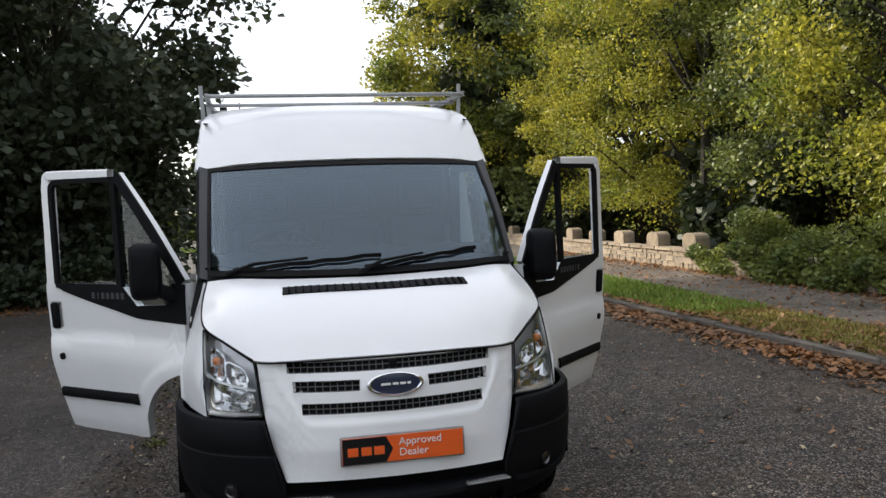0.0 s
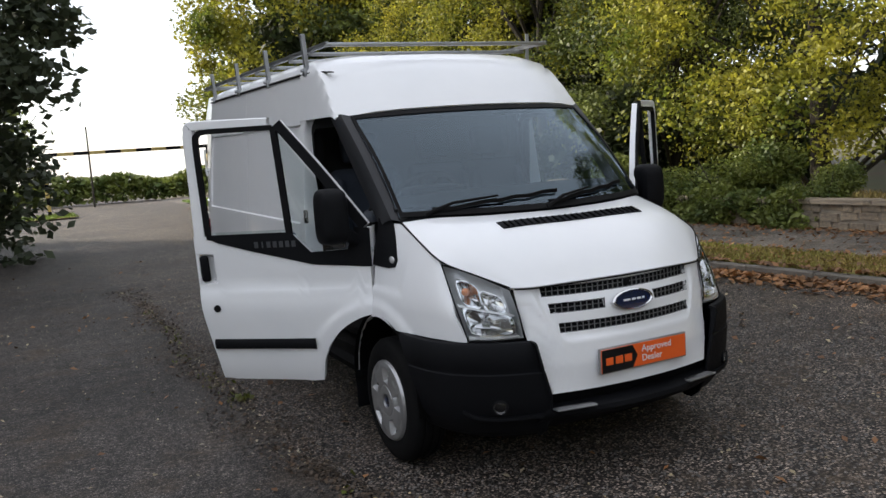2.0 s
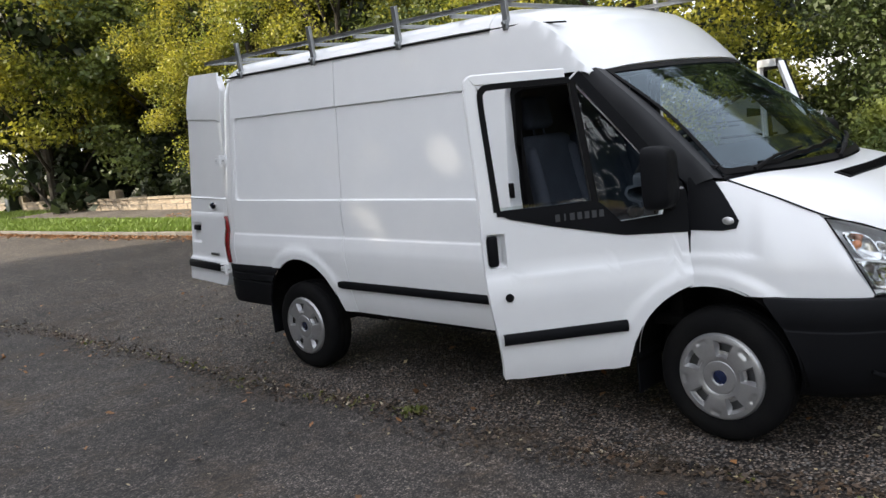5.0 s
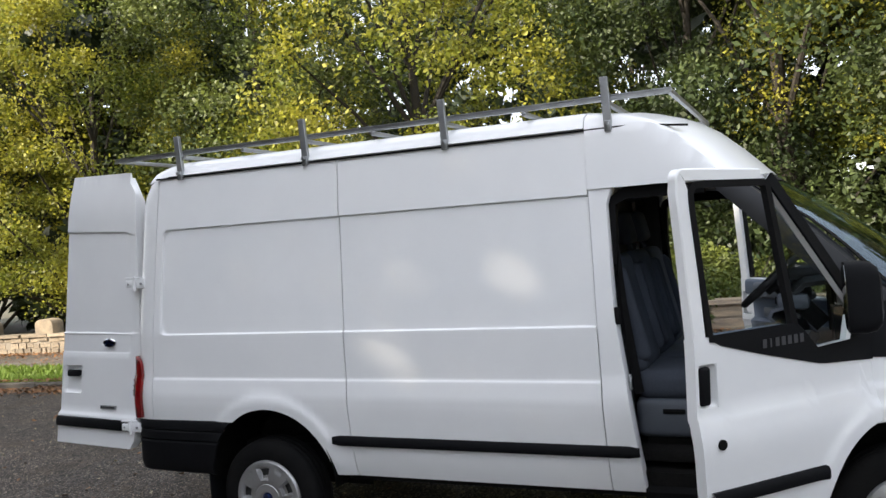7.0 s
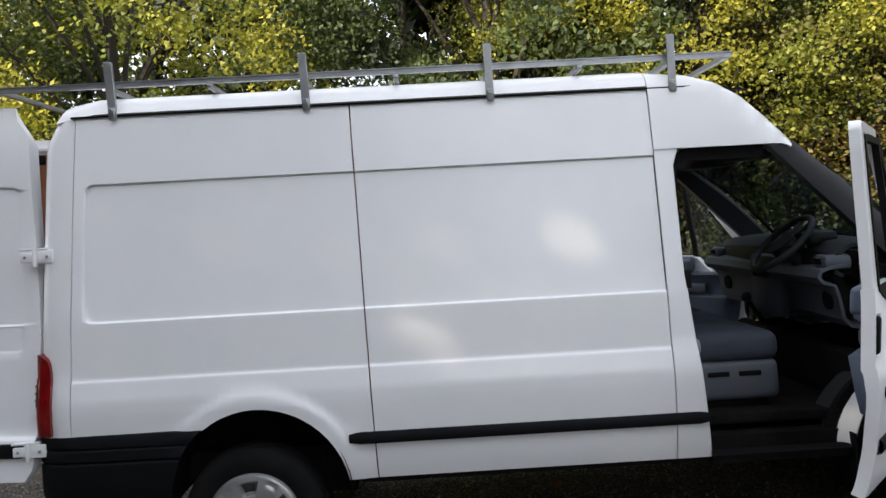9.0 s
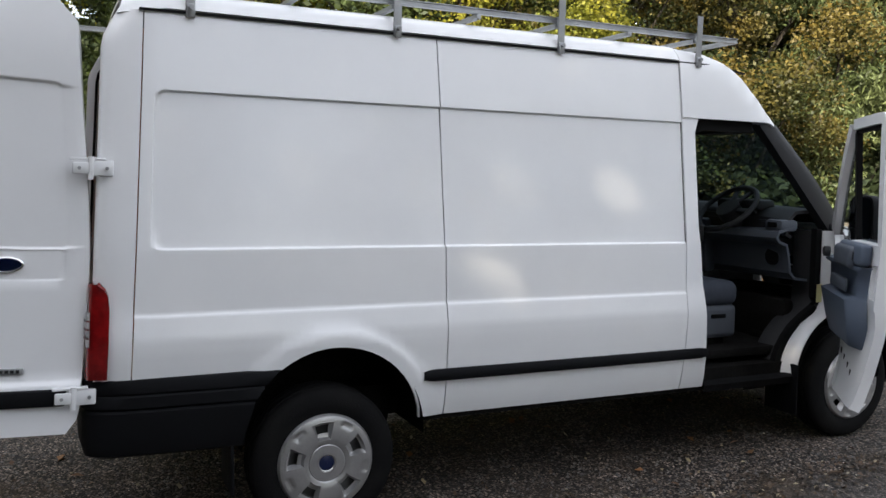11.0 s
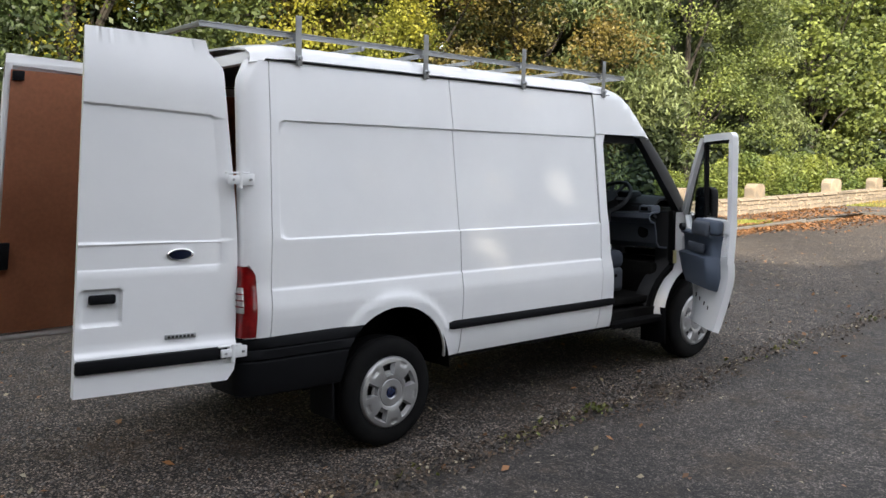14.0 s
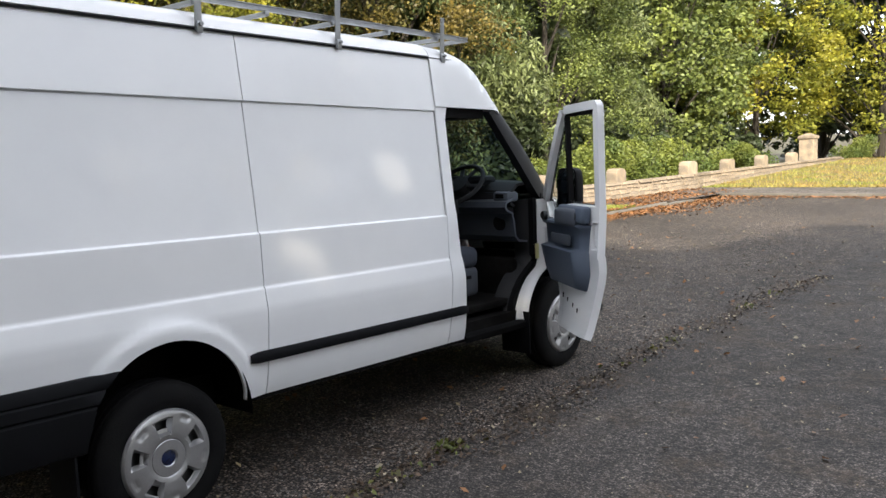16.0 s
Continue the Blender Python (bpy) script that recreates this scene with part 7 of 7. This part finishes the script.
def litter_bin(x, y):
    o = tagged(new("litter_bin"), "dark green litter bin standing by the wall", "bin")
    dark = material("dark green plastic", (0.02, 0.035, 0.028), 0.5, spread=0.15)
    bm = bmesh.new()
    box(bm, (x, y, 0.55), (0.55, 0.55, 0.86), bevel=0.05, seg=3)
    part("body", bm, dark, o)
    bm = bmesh.new()
    box(bm, (x, y, 1.14), (0.60, 0.60, 0.20), bevel=0.08, seg=3)
    part("hood", bm, dark, o)
    bm = bmesh.new()
    box(bm, (x - 0.28, y - 0.05, 0.62), (0.012, 0.26, 0.34), bevel=0.004)
    part("notice", bm, M_DASHGREY, o)


def field_gate(x0, x1, y):
    o = tagged(new("field_gate"), "white painted metal gate beside a pale stone post", "gate")
    bm = bmesh.new()
    box(bm, (x1, y, 0.75), (0.34, 0.34, 1.5), bevel=0.03)
    part("gatepost", bm, M_STONE, o)
    for z in (0.25, 0.6, 0.95):
        bm = bmesh.new()
        tube(bm, (x0, y, z), (x1 - 0.2, y, z), 0.03, 8)
        part("rail", bm, M_WHITE, o)
    for x in (x0, x1 - 0.25):
        bm = bmesh.new()
        tube(bm, (x, y, 0.0), (x, y, 1.05), 0.035, 8)
        part("stile", bm, M_WHITE, o)
    bm = bmesh.new()
    tube(bm, (x0, y, 0.25), (x1 - 0.25, y, 0.95), 0.022, 8)
    part("brace", bm, M_WHITE, o)


def parked_van(x, y, z, turn, paint, label):
    """A smaller van seen partly through the trees; it stands with its tail at +y."""
    o = tagged(new("parked_van"), label, "van")
    m = pose(x, y, z, 0, 0, turn)
    L, W = 4.6, 0.90
    prof = [(0.05, 0.45), (0.0, 0.9), (0.04, 1.35), (0.12, 1.80), (0.35, 1.93), (2.6, 1.94), (2.95, 1.88), (3.55, 1.28), (4.35, 1.12), (4.58, 0.92), (4.62, 0.55), (4.5, 0.35)]

    def inset(zz):
        return 0.16 * smooth01((zz - 1.0) / 1.0) + 0.04 * smooth01((0.6 - zz) / 0.3)
    bm = bmesh.new()
    rows = [[(sx * (W - inset(zz)), -d, zz) for d, zz in prof] for sx in (-1, -0.97, 0.97, 1)]
    rows[1] = [(-(W - inset(zz)) + 0.05, -d, zz + 0.015) for d, zz in prof]
    rows[2] = [((W - inset(zz)) - 0.05, -d, zz + 0.015) for d, zz in prof]
    grid(bm, rows)
    for k in (0, 3):
        bm.faces.new([bm.verts.new(p) for p in rows[k] + [(rows[k][0][0], -4.4, 0.3), (rows[k][0][0], -0.1, 0.3)][:0]])
    bmesh.ops.remove_doubles(bm, verts=bm.verts, dist=1e-4)
    bmesh.ops.recalc_face_normals(bm, faces=bm.faces)
    bmesh.ops.transform(bm, matrix=m, verts=bm.verts)
    part("body", bm, paint, o, sharp=30)
    for sx in (-1, 1):
        for d in (0.85, 3.75):
            bm = bmesh.new()
            lathe(bm, [(-0.1, 0.20), (-0.1, 0.30), (-0.07, 0.325), (0.07, 0.325), (0.1, 0.30), (0.1, 0.20), (0.06, 0.18), (0.05, 0.001)], 28)
            bmesh.ops.transform(bm, matrix=m @ pose(sx * (W - 0.08), -d, 0.325) @ Matrix.Diagonal((sx, 1, 1, 1)), verts=bm.verts)
            part("wheel", bm, M_RUBBER, o)
        bm = bmesh.new()
        for a, b in ((2.35, 3.15),):
            f = bm.faces.new([bm.verts.new((sx * (W - inset(zz) + 0.004), -d, zz)) for d, zz in ((a, 1.22), (3.42, 1.24), (2.98, 1.72), (a, 1.74))])
        bmesh.ops.solidify(bm, geom=bm.faces[:], thickness=0.01)
        bmesh.ops.transform(bm, matrix=m, verts=bm.verts)
        part("side_window", bm, M_SEAL, o, smooth=False)
        bm = bmesh.new()
        box(bm, (sx * (W + 0.006), -2.2, 0.62), (0.02, 2.2, 0.07), m=m, bevel=0.01)
        part("rubbing_strip", bm, M_PLASTIC, o)
        bm = bmesh.new()
        for k, (d, zz, w2, h2) in enumerate(((1.25, 1.55, 0.75, 0.06), (1.3, 1.40, 0.95, 0.10), (1.5, 1.12, 1.5, 0.045), (1.5, 0.98, 1.2, 0.04))):
            box(bm, (sx * (W - inset(zz) + 0.004), -d, zz), (0.006, w2, h2), m=m)
        part("text_bars", bm, M_DASHGREY, o, smooth=False)
    bm = bmesh.new()
    f = bm.faces.new([bm.verts.new((xx, -d, zz)) for xx, d, zz in ((-0.68, 3.04, 1.84), (0.68, 3.04, 1.84), (0.78, 3.56, 1.32), (-0.78, 3.56, 1.32))])
    bmesh.ops.solidify(bm, geom=[f], thickness=-0.012)
    bmesh.ops.transform(bm, matrix=m, verts=bm.verts)
    part("windscreen", bm, M_SEAL, o, smooth=False)
    bm = bmesh.new()
    box(bm, (0, 0.0, 0.48), (1.75, 0.14, 0.20), m=m, bevel=0.04)
    part("rear_bumper", bm, M_PLASTIC, o)


def outbuilding(x, y):
    """A small white building far behind the trees."""
    o = tagged(new("outbuilding"), "small white-walled outbuilding with a flat grey roof", "building")
    bm = bmesh.new()
    box(bm, (x, y, 1.35), (3.0, 2.6, 2.3), bevel=0.02)
    part("wall", bm, M_WHITE, o, smooth=False)
    bm = bmesh.new()
    box(bm, (x, y, 2.60), (3.4, 3.0, 0.16), bevel=0.03)
    part("roof", bm, M_DASHGREY, o, smooth=False)
    bm = bmesh.new()
    box(bm, (x - 1.5, y + 0.6, 1.05), (0.05, 0.8, 1.9), bevel=0.01)
    part("door", bm, M_BARK, o)


def notice(x, y):
    o = tagged(new("notice_board"), "pale grey notice board with dark printing", "sign")
    bm = bmesh.new()
    box(bm, (x, y, 0.85), (0.05, 1.7, 0.75), bevel=0.01)
    part("panel", bm, M_DASHGREY, o)
    for k in range(2):
        for j in range(4):
            bm = bmesh.new()
            box(bm, (x - 0.028, y + 0.5 - 0.3 * j, 1.0 - 0.28 * k), (0.006, 0.2, 0.12))
            part("text_bar", bm, M_DASH, o, smooth=False)
    for d in (-0.7, 0.7):
        bm = bmesh.new()
        tube(bm, (x + 0.03, y + d, 0.1), (x + 0.03, y + d, 1.2), 0.03, 8)
        part("post", bm, M_BARK, o)


def headstone(x, y, h=1.1):
    o = tagged(new("headstone"), "pale upright headstone on the far lawn", "headstone", group="headstones")
    o.location = (x, y, -0.23)
    bm = bmesh.new()
    box(bm, (0, 0, h / 2), (0.14, 0.62, h), bevel=0.05, seg=3)
    part("slab", bm, M_WHITE, o)
    bm = bmesh.new()
    box(bm, (0, 0, 0.06), (0.3, 0.8, 0.12), bevel=0.02)
    part("plinth", bm, M_STONE, o)


M_SILVER = material("silver grey car paint", (0.56, 0.57, 0.58), 0.4, 0.0, spread=0.05, scale=2, coat=0.5)
parked_van(23.0, 12.4, -0.28, 6, M_SILVER, "silver-grey van parked behind the wall")
parked_van(-5.0, 96, 0.0, 8, M_PAINT, "white van far along the road")
sheet("churchyard_lawn", [[(x, y, -0.22) for x in (17.5, 24, 34)] for y in (2, 8, 14, 22)], M_TURF_LUSH, "green lawn beyond the trees", "grass")
headstone(24.3, 13.7)
headstone(27.4, 16.2, 0.9)
headstone(28.6, 14.6, 1.0)
outbuilding(19.0, -4.4)
notice(15.4, -3.8)
sign_board(8.7, 47.0)
litter_bin(11.2, 43.6)
field_gate(10.8, 12.3, 51.5)


# ---- loose and growing small stuff ----
def scatter(name, label, category, mat, pts, size, seed, flat=0.35, lift=0.006):
    """Small curled leaves lying on the ground."""
    r = np.random.RandomState(seed)
    n = len(pts)
    a = r.uniform(0, 2 * np.pi, n)
    s = size * r.uniform(0.5, 1.4, n)
    d = np.stack([np.cos(a), np.sin(a), r.normal(0, flat, n)], 1)
    e = np.stack([-np.sin(a), np.cos(a), r.normal(0, flat, n)], 1)
    p = np.array(pts, float)
    p[:, 2] += lift + s * 0.12
    v = np.stack([p - d * s[:, None] * 0.6, p + e * s[:, None] * 0.38 + np.array((0, 0, 1)) * s[:, None] * 0.12, p + d * s[:, None] * 0.6, p - e * s[:, None] * 0.38 + np.array((0, 0, 1)) * s[:, None] * 0.12], 1).reshape(-1, 3)
    v[:, 2] = np.maximum(v[:, 2], np.repeat(np.array(pts, float)[:, 2], 4) + 0.003)
    return tagged(new(name, fast_mesh(name, v, np.arange(4 * n).reshape(n, 4), mat)), label, category, kind="stuff")


rs = np.random.RandomState(8)


def spread_pts(n, x0, x1, y0, y1, z=0.0):
    return [(rs.uniform(x0, x1), rs.uniform(y0, y1), z) for _ in range(n)]


# drifts along the kerb, in the gutter, on the verge and at the wall's foot
pts = [(kerb_x(y) - abs(rs.normal(0, 0.24)) - 0.02, y, 0.0) for y in rs.uniform(-14, 40, 9000)]
pts += [(kerb_x(y) - abs(rs.normal(0, 0.3)) + 0.05, y, 0.02) for y in rs.uniform(-14, 12, 7000)]
pts += [(kerb_x(y) + rs.uniform(0, 0.16), y, 0.115) for y in rs.uniform(-14, 14, 1500)]
pts += [(5.1 - abs(rs.normal(0, 0.7)), y, 0.0) for y in rs.uniform(-18, -12, 1600)]
pts += [(x, BEND + abs(rs.normal(0, 0.35)), 0.0) for x in rs.uniform(-12, 6, 2200)]
scatter("leaf_drift", "orange-brown fallen leaves drifted along the kerb", "leaves", M_LITTER, pts, 0.062, 61)
pts = [(kerb_x(y) + 0.15 + rs.uniform(0, 1) ** 1.6 * (verge_x(y) - kerb_x(y)), y, 0.10) for y in rs.uniform(-13, 9, 6000)]
pts += [(wall_x(y) - abs(rs.normal(0, 0.35)), y, 0.09) for y in rs.uniform(-20, 22, 3600)]
pts += [(wall_x(y) - rs.uniform(0, 2.0), y, 0.09) for y in rs.uniform(-20, 22, 2400)]
pts += [(rs.uniform(5.2, 6.7), y, 0.085) for y in rs.uniform(BEND, -13.5, 1100)]
scatter("fallen_leaves", "scattered brown leaves on the verge and pavement", "leaves", M_LITTER, pts, 0.06, 62)
pts = spread_pts(330, -6, 5, -12, 14) + spread_pts(260, -3.2, 3.5, -4.5, 7) + spread_pts(160, 1.0, 5.0, -8, 3)
scatter("road_leaves", "single brown leaves on the asphalt", "leaves", M_LITTER, pts, 0.045, 63)
pts = spread_pts(900, -6, 5, -10, 12)
scatter("pale_leaves", "single pale dried leaves on the asphalt", "leaves", M_LITTER_PALE, pts, 0.03, 64)
pts = spread_pts(3200, -6, 4.5, -6, 9)
scatter("leaf_crumbs", "pale crumbs of dried leaf on the asphalt", "leaves", M_LITTER_PALE, pts, 0.014, 67)
# the seam between the two surfaces, with moss and litter
seam = lambda y: -1.31 - 0.06 * math.sin(y * 0.7) - 0.03 * math.sin(y * 2.3)
pts = [(seam(y) + rs.normal(0, 0.055), y, 0.002) for y in rs.uniform(-5, 9, 520)]
scatter("seam_litter", "brown leaf mould caught along the asphalt joint", "leaves", M_LITTER_PALE, pts, 0.02, 65)
M_MOSS = leaf_material("moss", (0.10, 0.14, 0.02), (0.13, 0.11, 0.03), 0.3, 4)
pts = []
for y in np.arange(-4.5, 9, 0.42):
    k = int(rs.uniform(0, 1) ** 3 * 26 * (1.4 if 1.2 < y < 3.2 else 0.7))
    pts += [(seam(y) + rs.normal(0, 0.05), y + rs.normal(0, 0.11), 0.002) for _ in range(k)]
pts += [(-1.31 + rs.normal(0, 0.05), 1.83 + rs.normal(0, 0.05), 0.004) for _ in range(70)]
scatter("moss", "green moss tufts along the asphalt joint", "moss", M_MOSS, pts, 0.026, 66, 0.9)
M_MULCH = leaf_material("leaf mould", (0.085, 0.05, 0.026), (0.05, 0.034, 0.02), 0.5, 2.0, 0.05)
pts = [(seam(y) + rs.normal(0, 0.05 + 0.09 * abs(math.sin(y * 1.3))), y, 0.002) for y in rs.uniform(-5, 9, 6500)]
pts += [(rs.uniform(-1.2, 4.6), rs.uniform(-6, 8), 0.002) for _ in range(3500)]
scatter("leaf_mould", "dark brown crumbled leaves on the coarse asphalt", "leaves", M_MULCH, pts, 0.022, 68)

# loose chippings on the coarse surface
def pebbles(n, seed):
    r = np.random.RandomState(seed)
    x = r.uniform(-1.25, 3.4, n)
    y = r.uniform(-4.0, 6.5, n)
    s = 0.007 * r.uniform(0.6, 1.6, n)
    base = np.array([(1, 0, 0), (0, 1, 0), (-1, 0, 0), (0, -1, 0), (0.1, 0.1, 0.8), (0.1, 0.1, -0.3)], float)
    jit = 1 + r.uniform(-0.35, 0.35, (n, 6, 1))
    ang = r.uniform(0, 6.28, n)
    c, sn = np.cos(ang), np.sin(ang)
    b = base[None] * jit
    bx, by = b[:, :, 0] * c[:, None] - b[:, :, 1] * sn[:, None], b[:, :, 0] * sn[:, None] + b[:, :, 1] * c[:, None]
    v = np.stack([bx, by, b[:, :, 2]], 2) * s[:, None, None] + np.stack([x, y, np.full(n, 0.004)], 1)[:, None]
    f = []
    quad = ((0, 1, 4), (1, 2, 4), (2, 3, 4), (3, 0, 4))
    me = bpy.data.meshes.new("chippings")
    off = np.arange(n) * 6
    tri = np.concatenate([np.stack([off + q[0], off + q[1], off + q[2]], 1) for q in quad])
    me.vertices.add(6 * n)
    me.vertices.foreach_set("co", v.reshape(-1).astype(np.float32))
    me.loops.add(3 * len(tri))
    me.loops.foreach_set("vertex_index", tri.astype(np.int32).ravel())
    me.polygons.add(len(tri))
    me.polygons.foreach_set("loop_start", np.arange(0, 3 * len(tri), 3, dtype=np.int32))
    me.update()
    me.validate()
    me.materials.append(M_CHIP)
    tagged(new("chippings", me), "loose grey-brown stone chippings on the asphalt", "gravel", kind="stuff")


M_CHIP = material("stone chippings", (0.15, 0.135, 0.12), 0.8, spread=0.2, scale=3, grain=40, hue=(0.07, 0.068, 0.066), island=0.6)
pebbles(30000, 71)


# grass on the verge, lawns and islands
def grass(name, label, pts, h, seed, mat=None):
    r = np.random.RandomState(seed)
    p = np.array(pts, float)
    n = len(p)
    a = r.uniform(0, 6.28, n)
    hh = h * r.uniform(0.5, 1.3, n)
    w = 0.012 + 0.05 * h
    side = np.stack([np.cos(a), np.sin(a), np.zeros(n)], 1) * w
    lean = np.stack([r.normal(0, 0.4, n) * hh, r.normal(0, 0.4, n) * hh, hh], 1)
    v = np.stack([p - side, p + side, p + lean + side * 0.2, p + lean - side * 0.2], 1).reshape(-1, 3)
    return tagged(new(name, fast_mesh(name, v, np.arange(4 * n).reshape(n, 4), mat or M_GRASS)), label, "grass", kind="stuff")


pts = [(kerb_x(y) + 0.13 + u * (verge_x(y) - kerb_x(y) - 0.15), y, 0.085) for y, u in zip(rs.uniform(-13, 6.5, 34000), rs.uniform(0, 1, 34000))]
grass("verge_grass", "short green grass of the verge", pts, 0.055, 81)
pts = [(kerb_x(y) + 0.13 + u * (verge_x(y) - kerb_x(y) - 0.15), y, 0.085) for y, u in zip(rs.uniform(5.5, 44, 38000), rs.uniform(0, 1, 38000))]
grass("verge_grass", "short green grass of the far verge", pts, 0.085, 82, M_GRASS_LUSH)
pts = [(x, BEND - 2.7 - 17 * u, 0.09 + 0.35 * u) for x, u in zip(rs.uniform(-14, 6.8, 26000), rs.uniform(0, 1, 26000) ** 1.5)]
grass("lawn_grass", "sunlit short lawn grass", pts, 0.06, 83, M_GRASS)
pts = [(x, y, 0.28 - 0.05 * (x - 8.5)) for x, y in zip(rs.uniform(8.8, 13.5, 6000), rs.uniform(0.5, 9, 6000))]
M_DRY = leaf_material("dry grass", (0.34, 0.25, 0.10), (0.20, 0.18, 0.06), 0.3, 1.0)
grass("dry_grass", "dry straw-coloured grass behind the wall", pts, 0.2, 84, M_DRY)
pts = [(rs.uniform(-9, 0.2), rs.uniform(39.5, 44.5), 0.08) for _ in range(6000)] + [(kerb_x(y) + 0.2 + rs.uniform(0, 6), y, 0.08) for y in rs.uniform(37, 50, 9000)]
grass("island_grass", "mown grass round the height barrier", pts, 0.12, 85, M_GRASS_LUSH)
# twigs and creeper at the foot of the roadside trees
pts = [(rs.uniform(-9.5, -3.0), rs.uniform(12.2, 15.5), 0.0) for _ in range(2600)]
scatter("leaf_litter", "brown leaf litter under the roadside trees", "leaves", M_LITTER, pts, 0.065, 86)
r2 = np.random.RandomState(9)
under = shrub("undergrowth", "low bramble undergrowth at the foot of the trees", M_LEAF_DARK, 1.6, 1.2, 1.1, 91, 5000, 0.09)
stand(under, -5.0, 15.2, 0, 0, 1.0, fresh=False)
for x, y, t in ((-5.8, 13.6, 60), (-8.0, 12.2, 120), (-4.4, 17.8, 200)):
    stand(under, x, y, 0, t, 1.0)
# ivy hanging over the wall
ivy = shrub("ivy", "ivy trailing over the stone wall", M_LEAF_IVY, 0.42, 1.1, 0.75, 95, 2600, 0.075)
stand(ivy, 8.55, 9.2, 0.05, 0, 1.0, fresh=False)
for x, y, t, s in ((8.5, 7.6, 10, 0.9), (8.42, 6.6, 190, 0.8), (8.38, 5.7, 0, 0.8), (8.3, 2.4, 170, 0.7), (8.7, 11.2, 5, 0.8)):
    stand(ivy, x, y, 0.05, t, s)
